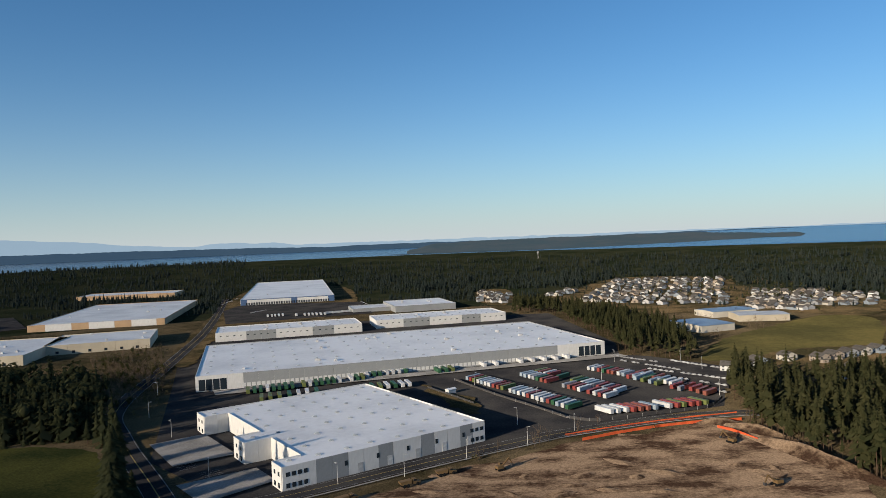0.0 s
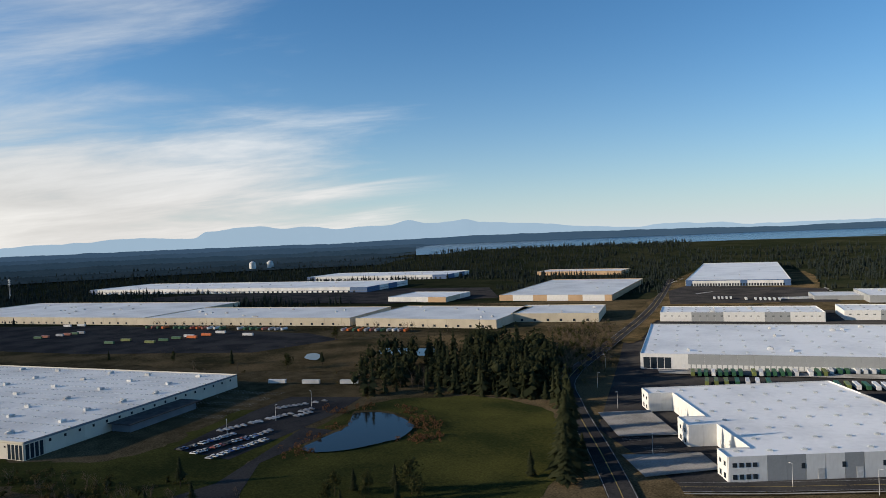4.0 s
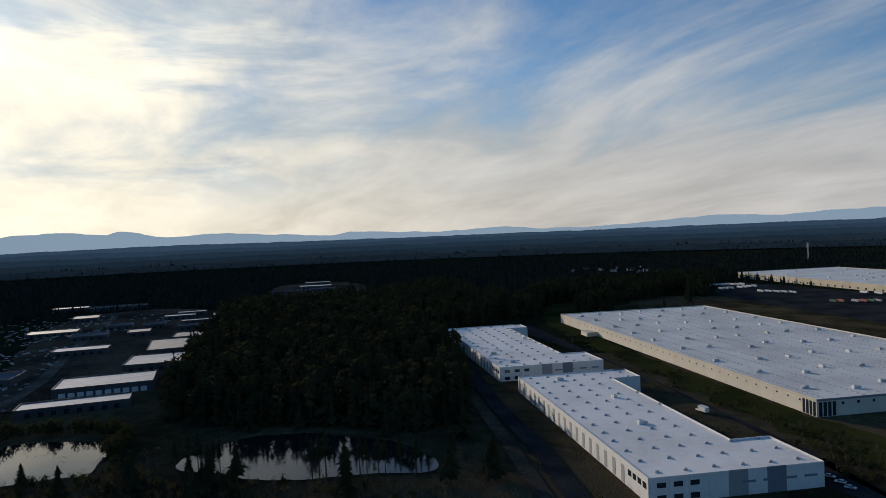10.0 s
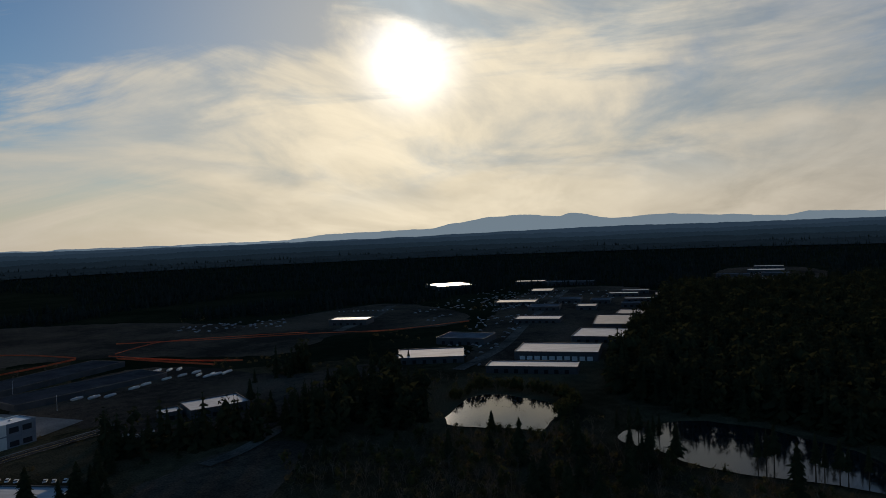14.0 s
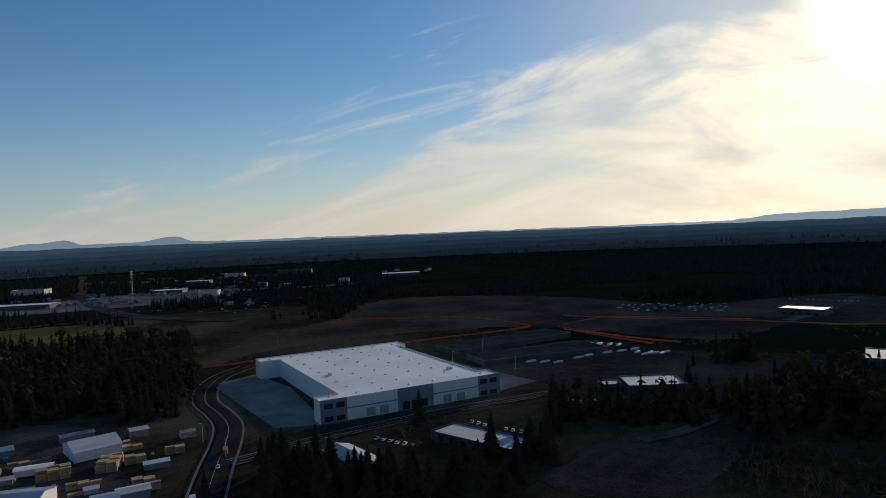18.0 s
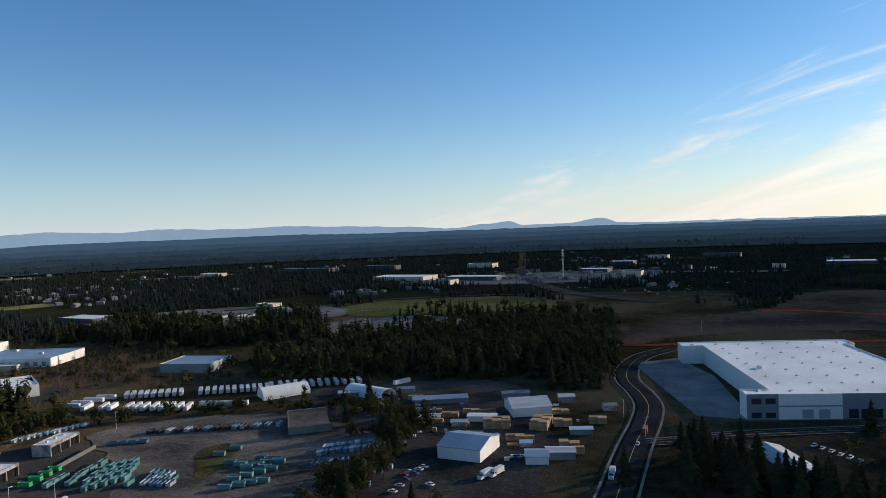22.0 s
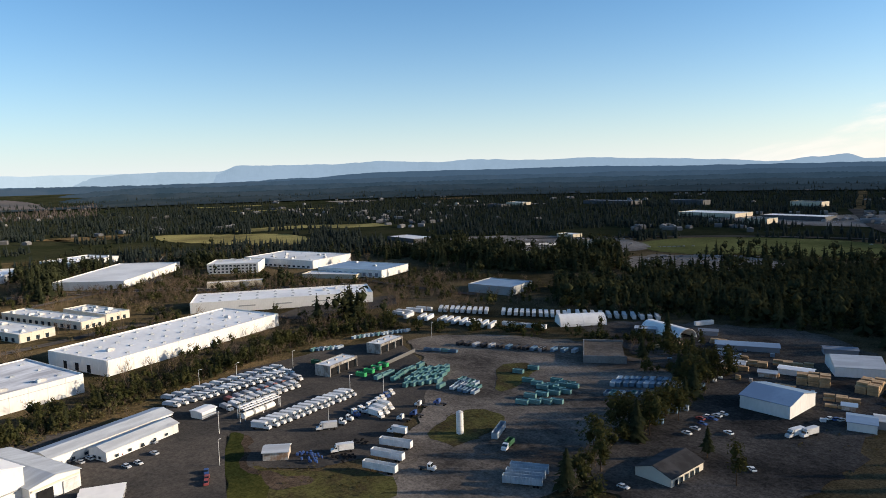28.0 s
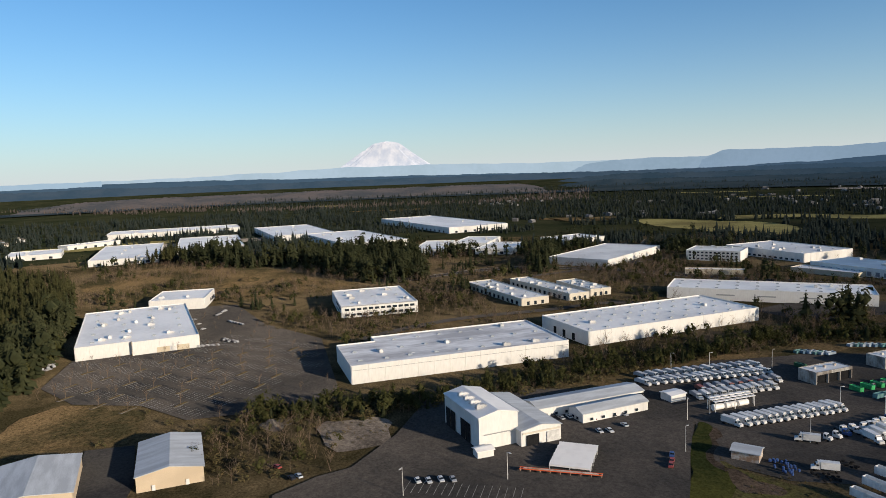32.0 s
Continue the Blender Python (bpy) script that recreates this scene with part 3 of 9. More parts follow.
# far meadows and clearings among the woods, long and narrow
meadow_rng = random.Random(17)
for k in range(13):
    az0, r = meadow_rng.uniform(176, 296), 1150 * math.exp(meadow_rng.uniform(0, 0.85))
    span, half = meadow_rng.uniform(120, 340) / r, meadow_rng.uniform(16, 45)
    line = []
    for i in range(9):
        a, rr = radians(az0) + span * (i / 8 - 0.5), r + 18 * math.sin(i * 1.1 + k)
        line.append((-rr * math.sin(a), rr * math.cos(a)))
    ribbon("far_meadow", line, -half, half, 0.6, (M_PALE_FIELD, M_SCRUB, M_PALE_LOT)[k % 3], "bleached clearing among far woods", "meadow")
    CLEAR.append([(x * (1 - half / r), y * (1 - half / r)) for x, y in line] + [(x * (1 + half / r), y * (1 + half / r)) for x, y in reversed(line)])
# open water of the sound, beyond the wooded shore
def sound():
    verts, faces = [], []
    n, m = 82, 10
    for i in range(n + 1):
        az = -44 + i
        top = -0.10 - 0.52 * smooth(-24, -6, az)
        for j in range(m + 1):
            r = 2950 + 1750 * j / m
            z = EYE + r * math.tan(radians(-1.5 + (top + 1.5) * (j / m) ** 0.7))
            verts.append((-r * math.sin(radians(az)), r * math.cos(radians(az)), z))
    for i in range(n):
        for j in range(m):
            q = i * (m + 1) + j
            faces.append((q, q + 1, q + m + 2, q + m + 1))
    ob = ob_mesh("sound_water", verts, faces, M_SOUND)
    ob.data.flip_normals()
    return tagged(ob, "wide calm blue water of the sound", "water", kind="structure")


sound()


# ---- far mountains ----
# Far land that glows evenly: the blue haze of distance put into its emission.
def far_haze_material(name, a, b, glow, scale):
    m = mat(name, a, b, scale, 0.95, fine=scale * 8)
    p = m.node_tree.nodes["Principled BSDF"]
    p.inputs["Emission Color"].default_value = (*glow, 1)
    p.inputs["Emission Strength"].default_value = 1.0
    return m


M_RANGE = far_haze_material("far_blue_range", (0.05, 0.07, 0.09), (0.03, 0.05, 0.07), (0.285, 0.385, 0.475), 0.002)
M_SOUTH_RANGE = far_haze_material("far_southern_range", (0.06, 0.08, 0.11), (0.03, 0.045, 0.06), (0.185, 0.265, 0.352), 0.004)
M_FOOTHILL = far_haze_material("far_foothills", (0.015, 0.024, 0.028), (0.010, 0.018, 0.022), (0.036, 0.066, 0.108), 0.004)
M_EAST_RANGE = far_haze_material("far_eastern_range", (0.06, 0.08, 0.11), (0.03, 0.045, 0.06), (0.215, 0.298, 0.378), 0.004)
M_PALE_RANGE = far_haze_material("farthest_eastern_range", (0.06, 0.08, 0.11), (0.03, 0.045, 0.06), (0.32, 0.415, 0.485), 0.004)
M_FLATS = far_haze_material("far_river_flats", (0.06, 0.048, 0.042), (0.022, 0.024, 0.024), (0.030, 0.034, 0.042), 0.006)
M_SHORE = far_haze_material("far_wooded_shore", (0.013, 0.020, 0.020), (0.028, 0.028, 0.024), (0.036, 0.056, 0.074), 0.006)
# each farther rise glows bluer, which paints the haze between the ridges
WOOD_HAZE_TONES = [far_haze_material("hazy_woods_" + w, (0.010, 0.016, 0.017), (0.022, 0.027, 0.028), g, 0.008)
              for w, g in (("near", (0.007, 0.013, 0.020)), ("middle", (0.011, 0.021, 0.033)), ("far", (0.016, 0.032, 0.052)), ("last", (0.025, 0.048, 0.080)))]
# sunlight and haze on the snow are put in as an even glow
M_SNOW = far_haze_material("volcano_snow", (0.46, 0.455, 0.47), (0.27, 0.30, 0.36), (0.275, 0.30, 0.345), 0.02)
# skylines: bearing and height in degrees
NORTH_WEST = ((-70, 0.1), (-58, 0.0), (8, -0.05), (11.5, -0.05), (14.5, 0.2), (17.7, 0.29), (20.5, 0.07), (23.7, 0.3), (28.8, 0.78), (32.6, 1.0), (33.9, 1.3), (35.8, 1.12), (37.1, 1.15), (38.5, 1.38), (40.3, 1.03),
              (41.6, 1.08), (44.2, 0.91), (46.7, 1.22), (48.6, 1.1), (50.6, 1.38), (52.3, 1.28), (54.5, 1.08), (55.5, 0.6), (60.1, 0.76), (64.8, 0.54), (69.5, 0.34), (74, 0.52), (78.6, 0.28), (81.2, 0.05),
              (87.2, 0.0), (91, 0.29), (96.2, 0.1), (99.6, 0.21), (103.2, 0.36), (105, 0.11), (108.6, 0.36), (114.2, 0.63), (117.5, 0.48), (120.7, 1.03), (121.7, 0.79), (124, 1.0), (127.1, 1.0), (130.2, 0.57),
              (132.4, 0.21), (140.5, 0.1), (144.2, -0.25), (152, -0.25))
SOUTH_EAST = ((152, -0.25), (168, -0.22), (178, -0.13), (186.2, -0.06), (187.9, 0.38), (190.7, 0.03), (193.9, 0.06), (195.3, 0.41), (197.3, 0.25), (199.7, 0.02), (203.8, 0.28), (209.2, 0.5), (214.2, 0.71),
              (218, 0.6), (222.2, 0.78), (226.2, 0.65), (230, 0.82), (234.6, 0.68), (241.8, 0.7), (243.1, 0.32), (250, 0.4), (256, 0.4), (262, 0.55), (266, 0.62), (272, 0.6), (278, 0.4), (285, 0.25), (290, 0.22))


def key_line(keys, az):
    for (a0, e0), (a1, e1) in zip(keys, keys[1:]):
        if a0 <= az <= a1:
            t = (az - a0) / (a1 - a0)
            return e0 + (e1 - e0) * t * t * (3 - 2 * t)
    return -4.0


def range_ring(name, radius, top, rough, material, label, depth=120, low=10, a0=-70, a1=290, step=0.125, grain=0.0):
    """A ridge with a sloping near face, so that it has body, not a card; grain: the jagged line of its trees."""
    verts, faces = [], []
    rng = random.Random(radius)
    n = int((a1 - a0) / step)
    for k in range(n + 1):
        az = a0 + (a1 - a0) * k / n
        a = radians(az)
        el = top(az) + rough * noise.fractal((math.cos(a) * 36, math.sin(a) * 36, radius * 0.01), 0.9, 2.1, 3 if grain else 5)
        z = max(low, EYE + radius * math.tan(radians(el + rng.uniform(-grain, grain))))
        z0 = max(low, EYE + radius * math.tan(radians(el - grain)))
        for rr, zz in ((radius - depth, low), (radius - depth * 0.4, max(low, low + (z0 - low) * 0.55)), (radius - 5, z0), (radius, z), (radius + 40, low)):
            jig = 1 + 0.004 * noise.noise((math.cos(a) * 25, math.sin(a) * 25, rr * 0.01))
            verts.append((-math.sin(a) * rr * jig, math.cos(a) * rr * jig, zz))
        if k:
            q = 5 * k
            for j in range(4):
                faces.append((q - 5 + j, q + j, q + j + 1, q - 4 + j))
    return tagged(ob_mesh(name, verts, faces, material), label, "mountains", kind="structure")


FOOTHILLS = ((-70, -0.3), (-36, -0.3), (-24, -0.12), (-6, -0.3), (3, -0.26), (9, -0.31), (17, -0.18), (25, -0.1), (33, -0.08), (45, -0.25), (60, -0.2), (88, -0.26), (98, -0.29), (105, -0.26), (118, -0.17), (137, -0.4),
             (148, -0.42), (168, -0.3), (180, -0.3), (191, -0.2), (205, -0.16), (214, -0.02), (222, -0.05), (231, -0.06), (236.5, -0.38), (243, -0.56), (253, -0.62), (260, -0.43), (271, -0.33), (286, -0.12), (290, -0.12))
FAR_SHORE = ((-31, -4), (-28.5, -0.9), (-27, -0.5), (-19, -0.24), (-10, -0.24), (-3.5, -0.27), (0.6, -0.42), (2.6, -0.8), (3.5, -1.15), (4.5, -4))
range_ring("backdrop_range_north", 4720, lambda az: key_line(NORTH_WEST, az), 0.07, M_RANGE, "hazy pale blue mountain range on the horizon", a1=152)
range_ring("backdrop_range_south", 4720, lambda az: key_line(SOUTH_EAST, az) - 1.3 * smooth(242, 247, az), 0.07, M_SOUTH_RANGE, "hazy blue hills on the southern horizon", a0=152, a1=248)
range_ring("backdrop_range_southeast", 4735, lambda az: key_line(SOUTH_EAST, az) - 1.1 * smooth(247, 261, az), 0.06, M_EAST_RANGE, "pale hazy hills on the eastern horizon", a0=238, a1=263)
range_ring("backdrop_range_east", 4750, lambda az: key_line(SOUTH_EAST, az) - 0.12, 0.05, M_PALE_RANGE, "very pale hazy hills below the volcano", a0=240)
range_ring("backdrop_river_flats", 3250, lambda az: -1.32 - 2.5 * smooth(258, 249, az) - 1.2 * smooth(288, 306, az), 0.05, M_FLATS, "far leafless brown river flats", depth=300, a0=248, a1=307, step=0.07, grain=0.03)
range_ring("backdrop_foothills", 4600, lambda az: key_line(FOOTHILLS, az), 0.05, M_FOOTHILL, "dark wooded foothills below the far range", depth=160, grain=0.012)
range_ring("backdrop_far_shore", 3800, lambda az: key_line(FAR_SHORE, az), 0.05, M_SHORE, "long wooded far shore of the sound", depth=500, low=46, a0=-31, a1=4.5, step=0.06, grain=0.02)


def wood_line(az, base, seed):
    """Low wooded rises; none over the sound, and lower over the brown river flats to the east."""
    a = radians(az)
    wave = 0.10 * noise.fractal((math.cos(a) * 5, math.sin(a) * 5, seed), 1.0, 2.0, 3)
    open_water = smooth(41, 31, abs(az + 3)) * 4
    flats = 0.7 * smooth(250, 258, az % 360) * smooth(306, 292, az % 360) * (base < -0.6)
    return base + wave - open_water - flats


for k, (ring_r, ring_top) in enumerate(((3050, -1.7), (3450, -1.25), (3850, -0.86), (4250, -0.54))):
    range_ring("backdrop_wooded_rise", ring_r, lambda az: wood_line(az, ring_top, k * 3.1), 0.06, WOOD_HAZE_TONES[k], "low dark wooded rise with distance haze in its glow", depth=260, step=0.1, grain=0.03)


def volcano():
    """A broad snow cone with a blunt top, gullied like a real one, seen over the plain."""
    verts, faces = [], []
    n = 90
    az0, radius, size, peak = radians(268.4), 4860.0, 520.0, 4860 * math.tan(radians(2.55)) + EYE
    cx, cy = -math.sin(az0) * radius, math.cos(az0) * radius
    for j in range(n + 1):
        for i in range(n + 1):
            u, v = i / n * 2 - 1, j / n * 2 - 1
            d = math.hypot(u, v)
            a = math.atan2(v, u)
            base = max(0.0, 1 - d) ** 1.35
            base = min(base, 0.78 + 0.25 * (base - 0.78)) if base > 0.78 else base
            gully = noise.fractal((math.cos(a) * 2.6, math.sin(a) * 2.6, d * 1.2), 0.9, 2.2, 5) * 0.16 * min(1.0, d * 3) * max(0.0, 1 - d)
            z = 60 + (peak - 60) * min(1.02, base * 1.18 + gully)
            verts.append((cx + (u * math.cos(az0) - v * 0.2 * math.sin(az0)) * size, cy + (u * math.sin(az0) + v * 0.2 * math.cos(az0)) * size, z))
    for j in range(n):
        for i in range(n):
            q = j * (n + 1) + i
            faces.append((q, q + 1, q + n + 2, q + n + 1))
    ob = ob_mesh("snow_volcano", verts, faces, M_SNOW)
    return tagged(ob, "great snow-covered volcano far beyond the plain", "mountain", kind="structure")


volcano()

# ---- buildings ----
M_GLASS = mat("window_glass", (0.025, 0.035, 0.045), (0.02, 0.03, 0.04), 0.2, 0.12, spec=0.6)
M_DOOR_WHITE = mat("white_dock_door", (0.72, 0.72, 0.70), (0.6, 0.6, 0.58), 0.4, 0.6)
M_DOOR_DARK = mat("dark_opening", (0.02, 0.02, 0.022), (0.03, 0.03, 0.03), 0.4, 0.9)
M_SKYLIGHT = mat("skylight_plastic", (0.40, 0.43, 0.44), (0.28, 0.31, 0.32), 0.5, 0.6, vary=0.1)
M_UNIT = mat("rooftop_unit_metal", (0.62, 0.62, 0.60), (0.45, 0.45, 0.44), 0.5, 0.5, vary=0.2)
M_BLUE_TRIM = mat("blue_paint", (0.07, 0.13, 0.26), (0.06, 0.11, 0.21), 0.2, 0.6)
M_BLUE_ROOF = mat("blue_metal_roof", (0.23, 0.32, 0.42), (0.18, 0.25, 0.34), 0.05, 0.45, fine=0.5)
M_METAL_ROOF = mat("galvanised_roof", (0.50, 0.53, 0.55), (0.38, 0.40, 0.42), 0.05, 0.8, fine=0.6, spec=0.2, stretch=(1, 6, 1))
M_DULL_ROOF = mat("weathered_sheet_roof", (0.17, 0.19, 0.21), (0.10, 0.11, 0.125), 0.05, 0.9, fine=0.5)
M_BROWN_ROOF = mat("dark_shingle", (0.085, 0.08, 0.078), (0.055, 0.052, 0.05), 0.2, 0.9)
M_BEIGE = mat("beige_metal_siding", (0.56, 0.46, 0.33), (0.48, 0.39, 0.28), 0.1, 0.6)
M_CREAM = mat("cream_siding", (0.62, 0.57, 0.47), (0.54, 0.50, 0.42), 0.1, 0.7, vary=0.04)
M_SLATE_WALL = mat("slate_blue_paint", (0.20, 0.22, 0.25), (0.16, 0.18, 0.21), 0.1, 0.7)
M_SHED_WALL = mat("dark_shed_siding", (0.075, 0.078, 0.084), (0.05, 0.053, 0.06), 0.1, 0.75)
M_DARK_ROOF = mat("tar_roof", (0.075, 0.075, 0.08), (0.045, 0.045, 0.05), 0.05, 0.9, fine=0.4)
M_RUST = mat("rusty_tin", (0.52, 0.50, 0.46), (0.30, 0.19, 0.12), 0.25, 0.6, fine=1.0)
M_LUMBER = mat("stacked_timber", (0.42, 0.28, 0.15), (0.27, 0.175, 0.09), 0.3, 0.8, fine=2.5, vary=0.2)
M_STAINED_ROOF = mat("stained_membrane", (0.72, 0.73, 0.74), (0.38, 0.38, 0.39), 0.018, 0.7, fine=0.12, stretch=(1, 4, 1))
BOX_MESH = {}


def shared_box(name, sx, sy, sz, material):
    """One mesh for all boxes of a size: stands on z 0, centred in x and y, with softened top edges."""
    key = (name, round(sx, 2), round(sy, 2), round(sz, 2), material.name)
    if key not in BOX_MESH:
        bm = bmesh.new()
        add_box(bm, -sx / 2, sx / 2, -sy / 2, sy / 2, 0, sz)
        me = bpy.data.meshes.new(name)
        bm.to_mesh(me)
        bm.free()
        me.materials.append(material)
        BOX_MESH[key] = me
    return BOX_MESH[key]


def put(name, mesh, parent, x, y, z, turn=0.0, label=""):
    ob = new(name, mesh)
    ob.parent = parent
    ob.matrix_basis = pose(x, y, z, 0, 0, turn)
    if label:
        ob["label"] = label
    return ob


def dome_mesh():
    bm = bmesh.new()
    add_box(bm, -1.3, 1.3, -0.75, 0.75, 0, 0.35)
    a = [bm.verts.new(c) for c in ((-1.2, -0.65, 0.35), (1.2, -0.65, 0.35), (1.2, 0.65, 0.35), (-1.2, 0.65, 0.35))]
    b = [bm.verts.new(c) for c in ((-0.7, -0.3, 0.75), (0.7, -0.3, 0.75), (0.7, 0.3, 0.75), (-0.7, 0.3, 0.75))]
    bm.faces.new(b)
    for i in range(4):
        bm.faces.new((a[i], a[(i + 1) % 4], b[(i + 1) % 4], b[i]))
    me = bpy.data.meshes.new("skylight")
    bm.to_mesh(me)
    bm.free()
    me.materials.append(M_SKYLIGHT)
    return me


def unit_mesh():
    bm = bmesh.new()
    add_box(bm, -1.9, 1.9, -1.1, 1.1, 0.25, 1.7)
    add_box(bm, -2.0, 2.0, -1.2, 1.2, 0, 0.25)
    add_box(bm, 1.9, 3.0, -0.8, 0.8, 0.3, 1.2)
    bmesh.ops.create_cone(bm, cap_ends=True, segments=10, radius1=0.7, radius2=0.7, depth=0.4, matrix=Matrix.Translation((-0.6, 0, 1.85)))
    me = bpy.data.meshes.new("air_unit")
    bm.to_mesh(me)
    bm.free()
    me.materials.append(M_UNIT)
    return me


DOME, UNIT = dome_mesh(), unit_mesh()


def inside(x, y, pts):
    hit = False
    j = len(pts) - 1
    for i in range(len(pts)):
        (xi, yi), (xj, yj) = pts[i], pts[j]
        if (yi > y) != (yj > y) and x < (xj - xi) * (y - yi) / (yj - yi) + xi:
            hit = not hit
        j = i
    return hit


def clear_round(e, pts, margin):
    m = e.matrix_basis
    cx = sum(p[0] for p in pts) / len(pts)
    cy = sum(p[1] for p in pts) / len(pts)
    out = []
    for x, y in pts:
        d = max(1.0, math.hypot(x - cx, y - cy))
        v = m @ Vector((cx + (x - cx) * (1 + margin / d), cy + (y - cy) * (1 + margin / d), 0))
        out.append((v.x, v.y))
    CLEAR.append(out)


def warehouse(x, y, ang, L, D, h, wall, roof, label, outline=None, domes=None, units=0, panel=9.0, accents=(), name="warehouse", seams=0,
              joined=False, bands=(), dome_turn=0, margin=18, lines=0):
    """A tilt-up hall: wall panels round a core, a recessed membrane roof with skylights and air units.
    accents: (edge, first panel, last panel, material); bands: (edge, z0, z1, material)."""
    e = tagged(empty(name, x, y, 0, ang), label, "warehouse")
    pts = outline or [(0, 0), (L, 0), (L, D), (0, D)]
    clear_round(e, pts, margin)
    bm = bmesh.new()
    low = [bm.verts.new((px, py, 0)) for px, py in pts]
    top = [bm.verts.new((px, py, h - 0.75)) for px, py in pts]
    bm.faces.new(top)
    for i in range(len(pts)):
        bm.faces.new((low[i], low[(i + 1) % len(pts)], top[(i + 1) % len(pts)], top[i]))
    bm.normal_update()
    bmesh.ops.triangulate(bm, faces=[f for f in bm.faces if len(f.verts) > 4])
    bmesh.ops.recalc_face_normals(bm, faces=bm.faces)
    part("roof", bm, roof, e)
    ring = []
    for i in range(len(pts)):
        a, b = Vector(pts[i]), Vector(pts[(i + 1) % len(pts)])
        d = b - a
        n = max(1, round(d.length / panel))
        w = d.length / n
        turn = math.degrees(math.atan2(d.y, d.x))
        u = d.normalized()
        out = Vector((u.y, -u.x))
        off = out * 0.17
        for k in range(n):
            c = a + u * (w * (k + 0.5)) + off
            m = wall
            for ed, k0, k1, am in accents:
                if ed == i and k0 <= (k if k0 >= 0 else k - n) <= k1:
                    m = am
            if joined:
                for q, r in ((0.06, 0.15), (0.12, 0.32), (w - 0.12, 0.32), (w - 0.06, 0.15)):
                    ring.append((a + u * (w * k + q) + out * r, a + u * (w * k + q)))
                if m is not wall:
                    c += out * 0.06
            if not joined or m is not wall:
                put("panel", shared_box("panel", w - 0.1, 0.36, h, m), e, c.x, c.y, 0, turn)
        for ed, z0, z1, bmat in bands:
            if ed == i:
                c = (a + b) / 2 + off * 2.6
                put("band", shared_box("band", d.length - 0.6, 0.10, z1 - z0, bmat), e, c.x, c.y, z0, turn)
    if joined:
        jb = bmesh.new()
        lo = [jb.verts.new((o.x, o.y, 0)) for o, _ in ring]
        hi = [jb.verts.new((o.x, o.y, h)) for o, _ in ring]
        inn = [jb.verts.new((q.x, q.y, h)) for _, q in ring]
        low2 = [jb.verts.new((q.x, q.y, h - 1)) for _, q in ring]
        for k in range(len(ring)):
            g = (k + 1) % len(ring)
            jb.faces.new((lo[k], lo[g], hi[g], hi[k]))
            jb.faces.new((hi[k], hi[g], inn[g], inn[k]))
            jb.faces.new((inn[k], inn[g], low2[g], low2[k]))
        part("wall", jb, wall, e)
    rnd = random.Random(int(L * 7 + D))
    if domes:
        nx, ny = domes
        for ix in range(nx):
            for iy in range(ny):
                dx, dy = L * (ix + 0.5) / nx + rnd.uniform(-0.6, 0.6), D * (iy + 0.5) / ny + rnd.uniform(-0.6, 0.6)
                if inside(dx, dy, pts):
                    put("skylight", DOME, e, dx, dy, h - 0.75, dome_turn)
    for _ in range(units):
        dx, dy = rnd.uniform(0.08, 0.92) * L, rnd.uniform(0.08, 0.92) * D
        if inside(dx, dy, pts) and inside(dx + 3, dy, pts) and inside(dx - 3, dy, pts):
            put("air_unit", UNIT, e, dx, dy, h - 0.75, rnd.choice((0, 90)))
    if lines:
        sb = bmesh.new()
        for k in range(1, lines):
            add_box(sb, L * k / lines - 0.12, L * k / lines + 0.12, 0.6, D - 0.6, h - 0.76, h - 0.70)
        part("roof_seam", sb, roof, e)
    if seams:
        sb = bmesh.new()
        for k in range(seams):
            sx = L * (k + 0.5) / seams
            q = 3.0
            while q < D - 3:
                if rnd.random() < 0.86:
                    add_box(sb, sx - 0.35, sx + 0.35, q, q + 2.2, h - 0.76, h - 0.45)
                q += 4.6
        tagged(part("vent_strip", sb, M_SKYLIGHT, e), kind="stuff")
    return e


def openings(e, a, b, n, w, z0, z1, material, name="dock_door", start=0.0, end=1.0, frame=None):
    """n doors or windows spread along the wall from a to b, set proud of it, each in its frame."""
    a, b = Vector(a), Vector(b)
    d = b - a
    u = d.normalized()
    turn = math.degrees(math.atan2(d.y, d.x))
    for k in range(n):
        s = start + (end - start) * ((k + 0.5) / n)
        c = a + d * s + Vector((u.y, -u.x)) * 0.40
        o = put(name, shared_box(name, w, 0.12, z1 - z0, material), e, c.x, c.y, z0, turn)
        if frame:
            f = a + d * s + Vector((u.y, -u.x)) * 0.37
            fo = put("frame", shared_box("frame", w + 0.5, 0.10, z1 - z0 + 0.5, frame), o, 0, 0.05, -0.25)


# distribution park to the north
W, G = M_WHITE_WALL, M_GREY_WALL
e = warehouse(-79, 320, 35.0, 120, 139, 11.5, W, M_WHITE_ROOF, "new white tilt-up warehouse with stepped dock wings and grey panels",
              [(0, 0), (120, 0), (120, 139), (0, 139), (0, 124), (15, 124), (15, 68), (0, 68), (0, 52), (15, 52), (15, 12), (0, 12)],
              domes=(8, 8), units=0, panel=8.6, accents=((0, 2, 3, G), (0, 6, 6, G), (0, 9, 9, G), (0, 12, 12, G), (1, 3, 5, G), (1, 9, 11, G)), dome_turn=-20)
openings(e, (0, 0), (120, 0), 4, 2.0, 1.2, 3.4, M_GLASS, "window", 0.01, 0.11)
openings(e, (0, 0), (120, 0), 4, 2.0, 6.6, 8.6, M_GLASS, "window", 0.01, 0.11)
openings(e, (0, 0), (120, 0), 5, 1.6, 5.2, 7.6, M_GLASS, "window", 0.2, 0.95)
openings(e, (0, 0), (120, 0), 5, 3.0, 0.1, 5.0, M_UNIT, "door", 0.27, 0.98)
openings(e, (0, 0), (120, 0), 3, 2.2, 1.2, 3.4, M_GLASS, "window", 0.91, 0.995)
